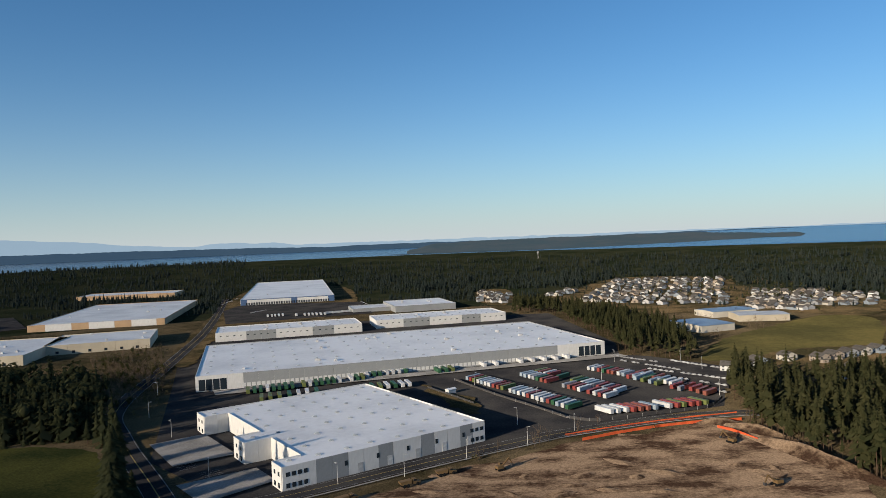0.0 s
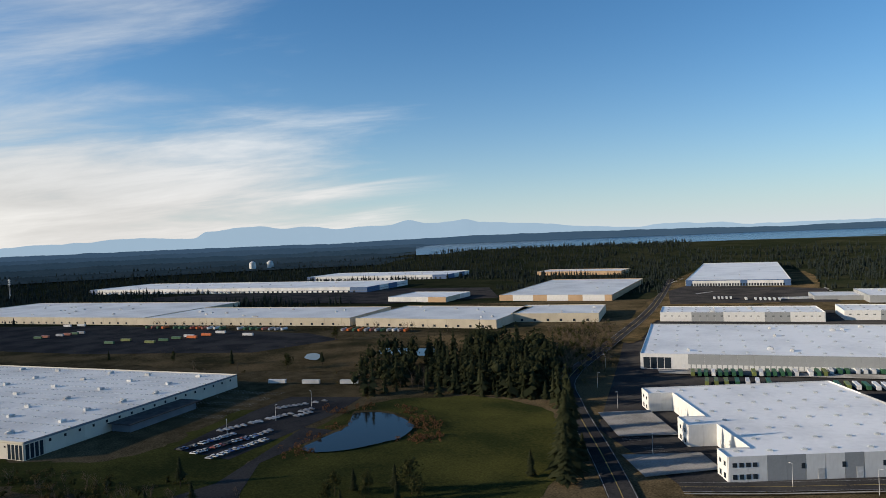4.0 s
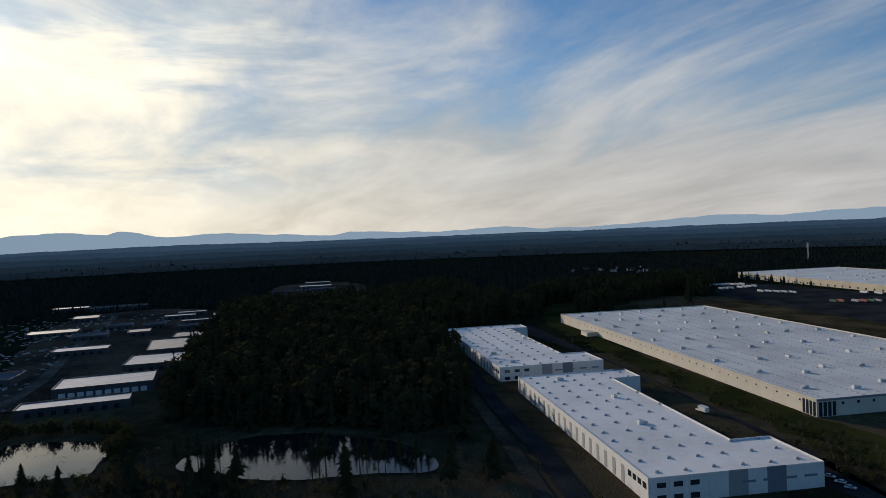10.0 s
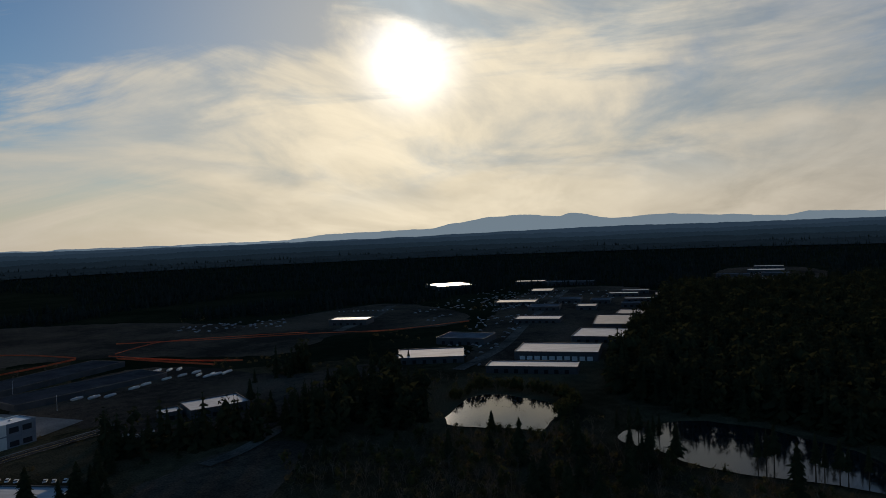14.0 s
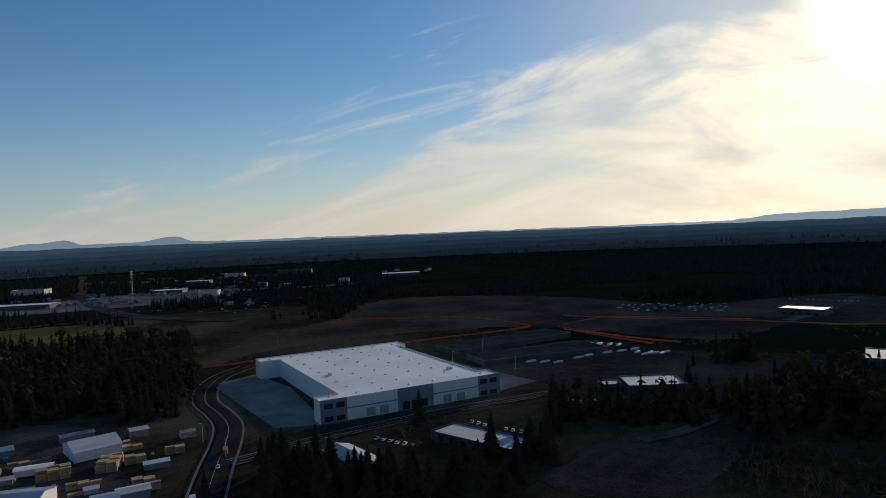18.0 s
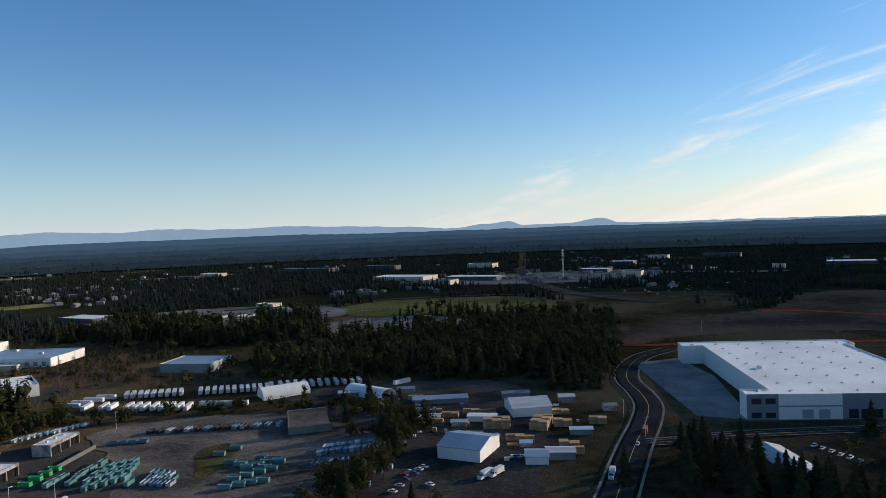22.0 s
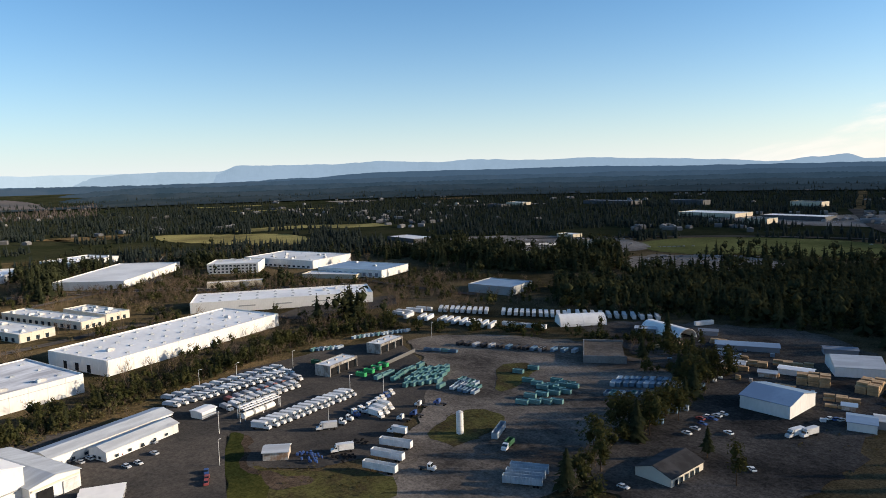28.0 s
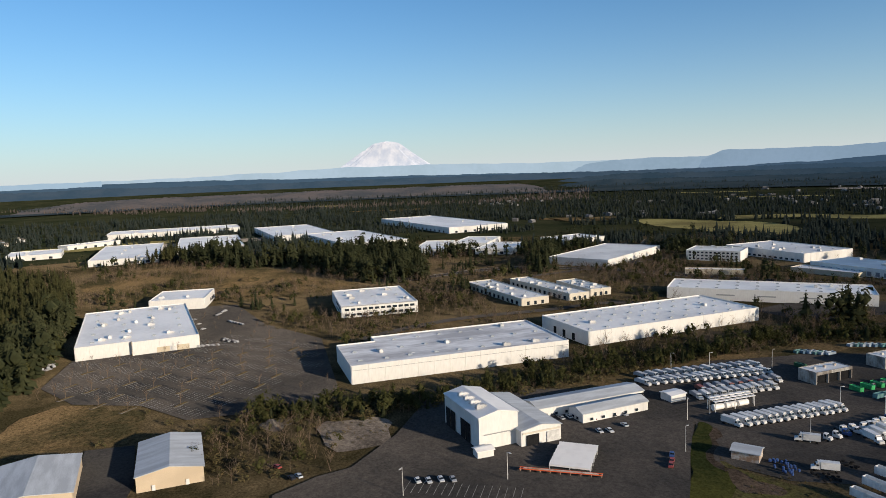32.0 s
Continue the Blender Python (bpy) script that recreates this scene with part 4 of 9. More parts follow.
openings(e, (0, 0), (120, 0), 3, 2.2, 6.6, 8.6, M_GLASS, "window", 0.91, 0.995)
for y0, y1 in ((12, 0), (68, 52), (139, 124)):
    openings(e, (0, y0), (0, y1), 2, 2.2, 1.0, 3.4, M_GLASS, "window", 0.1, 0.95)
    openings(e, (0, y0), (0, y1), 2, 2.0, 6.6, 8.6, M_GLASS, "window", 0.1, 0.95)
openings(e, (15, 52), (15, 12), 6, 3.0, 1.2, 4.4, M_DOOR_WHITE)
openings(e, (15, 124), (15, 68), 9, 3.0, 1.2, 4.4, M_DOOR_WHITE)

e = warehouse(-201, 549, 16.3, 364, 180, 12.5, G, M_WHITE_ROOF, "very long grey and white distribution warehouse with dock doors",
              domes=(20, 6), units=14, panel=12.0, accents=((0, 0, 2, W), (0, -4, -1, W), (3, 0, 19, W), (1, 0, 3, W)), dome_turn=0)
openings(e, (0, 0), (364, 0), 78, 2.9, 1.2, 4.2, M_DOOR_WHITE, "dock_door", 0.085, 0.91)
openings(e, (0, 0), (364, 0), 4, 5.0, 0.6, 9.5, M_GLASS, "window", 0.005, 0.065, M_WHITE_WALL)
openings(e, (0, 0), (364, 0), 4, 5.0, 0.6, 9.5, M_GLASS, "window", 0.925, 0.99, M_WHITE_WALL)
openings(e, (364, 0), (364, 180), 3, 5.0, 0.6, 9.5, M_GLASS, "window", 0.01, 0.12, M_WHITE_WALL)
for ax, ay, an in ((-279, 834, 15.6), (-91, 905, 14)):
    e = warehouse(ax, ay, an, 178, 66, 11, W, M_WHITE_ROOF, "white and grey tilt-up warehouse behind the long one", domes=(11, 3), units=3, panel=9.0,
                  accents=((0, 4, 7, G), (0, 13, 15, G)))
    openings(e, (0, 0), (178, 0), 22, 2.4, 6.0, 7.0, M_GLASS, "window", 0.01, 0.99)
e = warehouse(-393, 1326, 12, 178, 600, 12, W, M_WHITE_ROOF, "white warehouse with blue trimmed corners and ribbed roof", panel=12, units=6, joined=True,
              accents=((0, 0, 0, M_BLUE_TRIM), (0, -1, -1, M_BLUE_TRIM), (0, 8, 8, M_BLUE_TRIM)), bands=((0, 10.6, 12.0, M_BLUE_TRIM),), lines=9)
openings(e, (0, 0), (178, 0), 34, 3.2, 1.0, 5.5, M_GLASS, "dock_door", 0.05, 0.95)
e = warehouse(-80, 1100, 15, 100, 110, 10, G, M_WHITE_ROOF, "grey office warehouse with a lower white annex", units=5, joined=True, panel=10)
warehouse(-150, 1120, 15, 66, 60, 6.5, G, M_GREY_ROOF, "low grey warehouse annex", joined=True, panel=10)
e = warehouse(-614, 1012, 12, 190, 355, 10, M_ORANGE_WALL, M_GREY_ROOF, "ochre and cream warehouse under a pale ribbed roof", joined=True, panel=12, units=6, lines=12,
              accents=((0, 2, 4, W), (0, 7, 9, W), (0, 12, 14, W)))
e = warehouse(-867, 1624, 8, 222, 98, 10, M_ORANGE_WALL, M_GREY_ROOF, "ochre warehouse in front of the woods", joined=True, panel=12, lines=10)
for cx, cy, an, L, D in ((-453, 774, 18, 111, 103), (-632, 673, 11.5, 198, 150), (-973, 575, 16.5, 345, 137), (-1455, 447, 15, 498, 230)):
    e = warehouse(cx, cy, an, L, D, 11, M_TAN_WALL, M_GREY_ROOF, "long taupe concrete warehouse with a pale flat roof", joined=True, panel=13, units=int(L / 26))
    openings(e, (0, 0), (L, 0), int(L / 18), 3.2, 1.2, 4.0, M_GLASS, "dock_door", 0.05, 0.95)
for cx, cy, an, L, D in ((-1806, 923, 13, 823, 202), (-1493, 1394, 14, 436, 176)):
    e = warehouse(cx, cy, an, L, D, 12, W, M_WHITE_ROOF, "far white warehouse with slate blue entrance bays", joined=True, panel=14, units=int(L / 30),
                  accents=((0, 0, 1, M_BLUE_TRIM), (0, -3, -1, M_BLUE_TRIM), (1, 0, 3, M_BLUE_TRIM), (1, 7, 9, M_BLUE_TRIM)), bands=((0, 4.8, 5.6, M_SLATE_WALL), (1, 4.8, 5.6, M_SLATE_WALL)))
    openings(e, (0, 0), (L, 0), int(L / 14), 5.0, 0.4, 4.6, M_GLASS, "dock_door", 0.03, 0.97)
warehouse(-810, 950, 10, 115, 105, 9, W, M_WHITE_ROOF, "small white warehouse with tan entrance", joined=True, panel=12, accents=((1, 0, 4, M_TAN_WALL), (0, -3, -1, M_ORANGE_WALL)))

# big ribbed warehouse and its neighbours to the west
e = warehouse(-415, 171, 105, 187, 447, 10.5, M_CREAM, M_GREY_ROOF, "huge cream warehouse with rows of roof vents", panel=13, seams=14, dome_turn=90,
              bands=((0, 9.2, 10.5, M_SLATE_WALL), (3, 9.2, 9.7, M_TAN_WALL)))
openings(e, (0, 447), (0, 0), 4, 2.1, 0.3, 8.6, M_GLASS, "window", 0.972, 0.999)
openings(e, (0, 0), (187, 0), 4, 2.1, 0.3, 8.6, M_GLASS, "window", 0.002, 0.065)
openings(e, (0, 447), (0, 0), 40, 1.3, 6.6, 7.6, M_DOOR_DARK, "vent", 0.02, 0.98)
openings(e, (0, 0), (187, 0), 17, 1.6, 6.4, 8.0, M_DOOR_DARK, "vent", 0.06, 0.98)
rnd = random.Random(5)
for ix in range(7):
    for iy in range(9):
        put("air_unit", UNIT, e, 187 * (ix + 0.5) / 7 + rnd.uniform(-3, 3), 447 * (iy + 0.5) / 9 + rnd.uniform(-8, 8), 9.75, rnd.choice((0, 90, 180)))
box("office_wing", 60, 120, -16, -0.5, 0, 5.2, M_SLATE_WALL, e, "dark glazed single-storey office wing")
box("canopy", 57, 123, -19, -0.5, 5.2, 5.7, M_BROWN_ROOF, e)
box("pump_house", -12, -0.5, 330, 348, 0, 4.5, M_CREAM, e)
for cx, cy, an, L, D in ((-288, 52, 104.2, 79, 209), (-524, -13, 106, 83, 225)):
    e = warehouse(cx, cy, an, L, D, 11, W, M_WHITE_ROOF, "white tilt-up warehouse with a notched truck court", [(0, 0), (L, 0), (L, 38), (L - 20, 38), (L - 20, D - 26), (L, D - 26), (L, D), (0, D)],
                  domes=(6, 14), units=3, panel=8.7, accents=((0, 4, 4, G), (0, 6, 6, M_SLATE_WALL), (6, 0, 0, M_SLATE_WALL)), dome_turn=60)
    openings(e, (0, 0), (L, 0), 3, 4.0, 6.5, 8.6, M_GLASS, "window", 0.02, 0.3)
    openings(e, (0, 0), (L, 0), 3, 4.0, 1.0, 3.4, M_GLASS, "window", 0.02, 0.3)
    openings(e, (0, 0), (L, 0), 4, 6.0, 5.2, 6.2, M_SLATE_WALL, "window", 0.5, 0.98)
    openings(e, (0, D), (0, 0), 18, 3.4, 0.4, 8.2, M_GREY_WALL, "bay_door", 0.03, 0.9)
    openings(e, (0, D), (0, 0), 4, 3.4, 5.6, 8.2, M_GLASS, "window", 0.9, 0.995)
    openings(e, (L - 20, 38), (L - 20, D - 26), 16, 3.0, 1.2, 4.4, M_DOOR_WHITE)

# new hall to the south
e = warehouse(-20, -424, -166, 128, 176, 14.5, W, M_WHITE_ROOF, "new white warehouse with slate blue corner offices", [(0, 0), (128, 0), (128, 16), (120, 16), (120, 158), (128, 158), (128, 176), (0, 176), (0, 160), (16, 160), (16, 12), (0, 12)],
              domes=(7, 9), units=2, panel=8.4, accents=((0, 0, 1, M_SLATE_WALL), (0, 6, 8, M_SLATE_WALL), (0, -2, -1, M_SLATE_WALL), (1, 0, 1, M_SLATE_WALL)), dome_turn=40, bands=((0, 7.2, 7.9, M_SLATE_WALL),))
for s0, s1 in ((0.01, 0.13), (0.87, 0.99)):
    openings(e, (0, 0), (128, 0), 2, 5.4, 1.0, 4.0, M_GLASS, "window", s0, s1)
    openings(e, (0, 0), (128, 0), 2, 5.4, 8.8, 12.0, M_GLASS, "window", s0, s1)
openings(e, (0, 0), (128, 0), 3, 5.0, 0.5, 5.6, M_GLASS, "window", 0.42, 0.57)
openings(e, (0, 0), (128, 0), 2, 6.0, 0.5, 5.6, M_GREY_WALL, "window", 0.22, 0.36)
openings(e, (0, 0), (128, 0), 2, 6.0, 0.5, 5.6, M_GREY_WALL, "window", 0.64, 0.8)
openings(e, (16, 162), (16, 12), 24, 3.0, 1.2, 4.4, M_DOOR_WHITE)

# business park to the east
e = warehouse(419, -135, -74, 143, 58, 9.5, W, M_WHITE_ROOF, "long white warehouse with sunlit concrete walls", domes=(11, 4), units=2, panel=8.4)
openings(e, (0, 0), (143, 0), 16, 3.0, 0.6, 4.2, M_DOOR_WHITE, "dock_door", 0.05, 0.95)
openings(e, (0, 58), (0, 0), 3, 3.4, 0.2, 5.0, M_DOOR_DARK, "door", 0.2, 0.8)
e = warehouse(556, -248, -122, 153, 46, 9.5, W, M_WHITE_ROOF, "white L-shaped warehouse with shaded dock front", domes=(10, 3), units=3, panel=9)
openings(e, (0, 0), (153, 0), 3, 14.0, 4.0, 5.0, M_GREY_WALL, "canopy", 0.2, 0.8)
e = warehouse(372, 14, -78.5, 132, 62, 10.5, W, M_STAINED_ROOF, "white warehouse with a stained flat roof and air units", [(0, 0), (132, 0), (132, 62), (24, 62), (24, 50), (0, 50)], domes=(9, 3), units=5, panel=9.5,
              bands=((0, 7.6, 7.8, M_GREY_WALL), (7, 7.6, 7.8, M_GREY_WALL)))
e = warehouse(461, 194, -72, 76, 130, 9.5, W, M_WHITE_ROOF, "closed white big-box store with a tan entrance front", [(0, 0), (34, 0), (34, -4), (76, -4), (76, 130), (0, 130)], units=16, panel=9, domes=(4, 5),
              accents=((1, 0, 0, M_TAN_WALL), (2, 1, 3, M_WHITE_WALL), (3, 0, 5, M_CREAM), (3, 7, 9, M_TAN_WALL)), name="big_box_store")
openings(e, (34, -4), (76, -4), 2, 8.0, 0.2, 4.0, M_TAN_WALL, "door", 0.3, 0.9)
openings(e, (76, -4), (76, 130), 5, 6.0, 5.2, 8.4, M_CREAM, "sign_panel", 0.05, 0.7)
e = warehouse(627, 150, 3, 52, 47, 10, W, M_WHITE_ROOF, "white two-storey annex with square windows", panel=9, units=2)
openings(e, (0, 0), (52, 0), 3, 6.0, 2.0, 5.0, M_GLASS, "window", 0.5, 0.98)
e = warehouse(550, 26, -82, 62, 80, 9.5, W, M_WHITE_ROOF, "white two-storey office building with ribbon windows", panel=7.7, units=8, domes=(3, 3), name="office_building", bands=((0, 8.9, 9.5, M_GREY_WALL),))
for z0, z1 in ((1.4, 3.2), (5.6, 7.4)):
    openings(e, (0, 0), (62, 0), 12, 3.6, z0, z1, M_GLASS, "window", 0.03, 0.97)
    openings(e, (0, 80), (0, 0), 6, 3.6, z0, z1, M_GLASS, "window", 0.5, 0.97)
for cx, cy, an, L, D in ((556, -122, -73, 26, 106), (566, -166, -72, 20, 102), (581, -189, -75, 21, 58)):
    e = warehouse(cx, cy, an, L, D, 6.5, M_CREAM, M_GREY_ROOF, "low cream flex building with flat grey roof", panel=9, units=9, domes=(2, 6), name="flex_building")
    openings(e, (0, D), (0, 0), 12, 3.5, 0.3, 3.4, M_GLASS, "window", 0.03, 0.97)
    openings(e, (0, 0), (L, 0), 3, 2.5, 0.3, 3.4, M_GLASS, "window", 0.1, 0.9)
warehouse(739, -261, -45, 150, 75, 9, W, M_GREY_ROOF, "plain warehouse with a pale roof", joined=True, panel=10)
e = warehouse(768, -366, -130, 59, 43, 12, W, M_GREY_ROOF, "white three-storey office block", joined=True, panel=8, units=5, name="office_building")
for z0 in (1.2, 4.8, 8.4):
    openings(e, (0, 0), (59, 0), 12, 2.6, z0, z0 + 1.8, M_GLASS, "window", 0.03, 0.97)
warehouse(670, -318, -119, 56, 12, 5.5, M_TAN_WALL, M_GREY_ROOF, "low tan office building", joined=True, panel=8, name="office_building")
e = warehouse(701, -468, -74, 75, 113, 10, W, M_GREY_ROOF, "pale warehouse among bare trees", joined=True, panel=10, units=8, domes=(3, 4))
openings(e, (0, 113), (0, 0), 14, 4.0, 1.0, 3.0, M_GLASS, "window", 0.03, 0.97)
e = warehouse(576, -472, -72.5, 56, 86, 8.5, W, M_BLUE_ROOF, "warehouse with a blue metal roof", joined=True, panel=10, units=2)
openings(e, (0, 86), (0, 0), 10, 4.0, 1.0, 5.0, M_SLATE_WALL, "window", 0.03, 0.97)
warehouse(594, -451, -60, 25, 64, 5, M_TAN_WALL, M_GREY_ROOF, "low brown office building", joined=True, panel=8, name="office_building")
warehouse(443, -468, -170, 46, 40, 8, M_GREY_WALL, M_BLUE_ROOF, "workshop with a pale blue roof", joined=True, panel=8)
for cx, cy, an, L, D, h in ((1013, 301, 14, 220, 90, 9), (1112, 199, 13, 211, 100, 10), (1515, 277, 14, 100, 260, 10), (1245, 170, -73, 110, 240, 10),
                            (1045, 39, -70, 103, 230, 10), (1241, -142, -70, 124, 340, 11), (929, -98, -15, 110, 43, 9), (974, -164, -23, 96, 51, 9),
                            (899, -185, -26, 82, 50, 8), (1136, 484, 20, 84, 75, 8), (1256, 523, -37, 102, 30, 8), (970, -279, -68, 74, 60, 8)):
    e = warehouse(cx, cy, an, L, D, h, W, M_WHITE_ROOF, "far white warehouse in the eastern business park", joined=True, panel=11, units=4, lines=6)
    openings(e, (0, 0), (L, 0), int(L / 20), 5.0, 0.5, 4.0, M_GLASS, "dock_door", 0.04, 0.96)
    openings(e, (0, D), (0, 0), int(D / 20), 5.0, 0.5, 4.0, M_GLASS, "dock_door", 0.04, 0.96)

# works beyond the ponds, and low halls on the southern fields
for cx, cy, an, L, D, h, rf in ((-588, -354, 110, 49, 57, 7, M_METAL_ROOF), (-670, -376, 115, 41, 80, 7, M_SLATE_WALL), (-519, -470, 109, 51, 39, 7, M_DULL_ROOF),
                                (-433, -340, 116, 72, 23, 6, M_METAL_ROOF), (-988, -882, 150, 76, 90, 8, M_WHITE_ROOF), (-420, -430, 130, 60, 45, 6, M_METAL_ROOF),
                                (-272, -692, 20, 138, 40, 5, M_DARK_ROOF), (-276, -601, 7, 120, 38, 5, M_DARK_ROOF), (-77, -370, 123, 55, 20, 5, M_METAL_ROOF),
                                (-221, -414, 165, 38, 30, 7, M_METAL_ROOF), (-208, -428, 165, 13, 14, 6, M_METAL_ROOF), (-560, -690, 120, 50, 30, 8, M_GREY_ROOF),
                                (-1135, -737, 118, 62, 40, 7, M_DULL_ROOF), (-1162, -686, 118, 36, 34, 7, M_DULL_ROOF), (-1135, -807, 118, 58, 36, 7, M_SLATE_WALL), (-984, -669, 118, 36, 50, 6, M_SLATE_WALL),
                                (-884, -552, 114, 32, 34, 6, M_DULL_ROOF), (-889, -502, 114, 28, 34, 6, M_DULL_ROOF), (-817, -483, 114, 26, 34, 6, M_SLATE_WALL), (-986, -523, 114, 44, 22, 6, M_METAL_ROOF),
                                (-1035, -526, 114, 42, 20, 6, M_METAL_ROOF), (-925, -466, 114, 40, 18, 6, M_METAL_ROOF), (-867, -442, 114, 27, 26, 6, M_DULL_ROOF), (-989, -449, 112, 42, 40, 6, M_SLATE_WALL),
                                (-786, -540, 116, 42, 36, 6, M_DULL_ROOF), (-823, -625, 116, 60, 40, 5, M_SLATE_WALL), (-676, -485, 114, 54, 30, 6, M_METAL_ROOF), (-760, -395, 110, 46, 44, 7, M_SLATE_WALL),
                                (-1380, -497, 105, 60, 30, 7, M_DULL_ROOF), (-1486, -472, 105, 70, 40, 8, M_METAL_ROOF), (-1282, -398, 105, 60, 24, 6, M_METAL_ROOF), (-1420, -425, 105, 50, 40, 7, M_DULL_ROOF), (-1620, -500, 105, 60, 30, 7, M_METAL_ROOF)):
    e = warehouse(cx, cy, an, L, D, h, M_SHED_WALL, rf, "low industrial shed with a metal roof", joined=True, panel=7, name="industrial_shed", margin=10)
    openings(e, (0, 0), (L, 0), int(L / 9), 3.2, 0.2, 3.4, M_DOOR_DARK, "door", 0.06, 0.94)
e = warehouse(-488, -351, 114.5, 71, 46, 8, M_SHED_WALL, M_METAL_ROOF, "industrial shed with a row of white bays", joined=True, panel=7, name="industrial_shed")
openings(e, (0, 0), (71, 0), 10, 4.6, 0.3, 4.0, M_DOOR_WHITE, "door", 0.05, 0.95)
# far retail blocks
for cx, cy, L, D, h, wl, rf in ((805, -775, 79, 42, 7, M_SHED_WALL, M_GREY_ROOF), (642, -950, 35, 22, 6, M_TAN_WALL, M_GREY_ROOF), (540, -850, 22, 16, 9, M_TAN_WALL, M_DULL_ROOF), (586, -1505, 134, 70, 9, M_TAN_WALL, M_GREY_ROOF),
                                (481, -1354, 48, 40, 10, M_TAN_WALL, M_DULL_ROOF), (1033, -1836, 180, 50, 11, M_SHED_WALL, M_DULL_ROOF), (848, -1880, 104, 36, 13, M_SHED_WALL, M_DULL_ROOF), (1335, -1700, 73, 36, 9, M_TAN_WALL, M_GREY_ROOF),
                                (1338, -1600, 70, 34, 8, M_SHED_WALL, M_DULL_ROOF), (412, -1465, 124, 50, 9, M_SHED_WALL, M_GREY_ROOF), (556, -1910, 77, 42, 12, M_TAN_WALL, M_DULL_ROOF), (204, -1654, 66, 46, 9, M_SHED_WALL, M_GREY_ROOF),
                                (120, -1492, 38, 30, 13, M_TAN_WALL, M_DULL_ROOF), (173, -1930, 61, 46, 10, M_SHED_WALL, M_GREY_ROOF), (100, -2200, 56, 40, 11, M_TAN_WALL, M_DULL_ROOF), (-101, -2210, 102, 40, 12, M_SHED_WALL, M_DULL_ROOF),
                                (-364, -1820, 99, 60, 8, M_SHED_WALL, M_GREY_ROOF), (-167, -1700, 26, 30, 9, M_TAN_WALL, M_DULL_ROOF), (-24, -1620, 22, 24, 9, M_TAN_WALL, M_GREY_ROOF), (28, -1690, 18, 24, 10, M_SHED_WALL, M_DULL_ROOF)):
    warehouse(cx, cy, -7, L, D, h, wl, rf, "far low retail block by the highway", joined=True, panel=20, name="retail_block", margin=24)


def gable(name, x, y, ang, L, D, h, rise, wall, roof, label, along=True, over=0.5, margin=8, category="shed"):
    """A pitched building: walls up to the gables, and two roof slabs. along: the ridge runs along L."""
    e = tagged(empty(name, x, y, 0, ang), label, category)
    clear_round(e, [(0, 0), (L, 0), (L, D), (0, D)], margin)
    bm = bmesh.new()
    if along:
        sec, ln = [(0, 0), (D, 0), (D, h), (D / 2, h + rise), (0, h)], L
        at = lambda s, t: (t, s[0], s[1])
    else:
        sec, ln = [(0, 0), (L, 0), (L, h), (L / 2, h + rise), (0, h)], D
        at = lambda s, t: (s[0], t, s[1])
    a = [bm.verts.new(at(s, 0)) for s in sec]
    b = [bm.verts.new(at(s, ln)) for s in sec]
    bm.faces.new(a), bm.faces.new(b)
    for i in range(5):
        bm.faces.new((a[i], a[(i + 1) % 5], b[(i + 1) % 5], b[i]))
    bmesh.ops.recalc_face_normals(bm, faces=bm.faces)
    part("wall", bm, wall, e)
    w = D if along else L
    k = rise / (w / 2)
    for s in (0, 1):
        rb = bmesh.new()
        lo, hi = -over, w / 2
        prof = [(lo, h - over * k + 0.05), (hi, h + rise + 0.05), (hi, h + rise + 0.30), (lo, h - over * k + 0.30)]
        if s:
            prof = [(w - q, z) for q, z in prof]
        c = [rb.verts.new(at(q, -over)) for q in prof]
        d = [rb.verts.new(at(q, ln + over)) for q in prof]
        rb.faces.new(c), rb.faces.new(d)
        for i in range(4):
            rb.faces.new((c[i], c[(i + 1) % 4], d[(i + 1) % 4], d[i]))
        bmesh.ops.recalc_face_normals(rb, faces=rb.faces)
        part("roof", rb, roof, e)
    return e


# truck yard buildings
e = gable("tall_barn", 269, -40, -73.6, 18, 36, 14, 2.0, M_WHITE_WALL, M_WHITE_ROOF, "tall white metal service barn with dark bay doors", along=False)
openings(e, (0, 36), (0, 0), 2, 4.5, 0.1, 9.0, M_DOOR_DARK, "bay_door", 0.05, 0.35)
openings(e, (0, 36), (0, 0), 2, 4.5, 0.1, 9.0, M_DOOR_DARK, "bay_door", 0.50, 0.78)
openings(e, (0, 0), (18, 0), 1, 14, 6.4, 6.8, M_GREY_WALL, "rail", 0.0, 1.0)
for k in range(4):
    put("roof_fan", UNIT, e, 4.5, 8 + 6 * k, 15.2)
e = gable("garage_wing", 269.2, -57.5, -73.6, 19, 46, 7.0, 1.6, M_WHITE_WALL, M_METAL_ROOF, "white garage wing with an open bay", along=False)
# the open bay is a near-black slab that stands for its shade
openings(e, (0, 0), (19, 0), 1, 6.0, 0.1, 5.0, M_DOOR_DARK, "bay_door", 0.05, 0.5)
openings(e, (0, 0), (19, 0), 1, 6.0, 0.1, 5.0, M_UNIT, "bay_door", 0.6, 0.98)
openings(e, (0, 0), (19, 0), 1, 18, 5.5, 6.2, M_CREAM, "band", 0.0, 1.0)
e = gable("yard_office", 299, -72, -75, 58, 14, 5.0, 1.4, M_WHITE_WALL, M_METAL_ROOF, "long low white yard office with a grey metal roof")
openings(e, (0, 0), (58, 0), 1, 4.5, 0.1, 4.2, M_DOOR_DARK, "bay_door", 0.92, 0.99)
openings(e, (0, 0), (58, 0), 3, 1.4, 1.2, 2.4, M_GLASS, "window", 0.02, 0.3)
e = gable("yard_office_wing", 289.5, -90, -73, 36, 11, 4.6, 1.6, M_WHITE_WALL, M_METAL_ROOF, "white office wing with small windows")
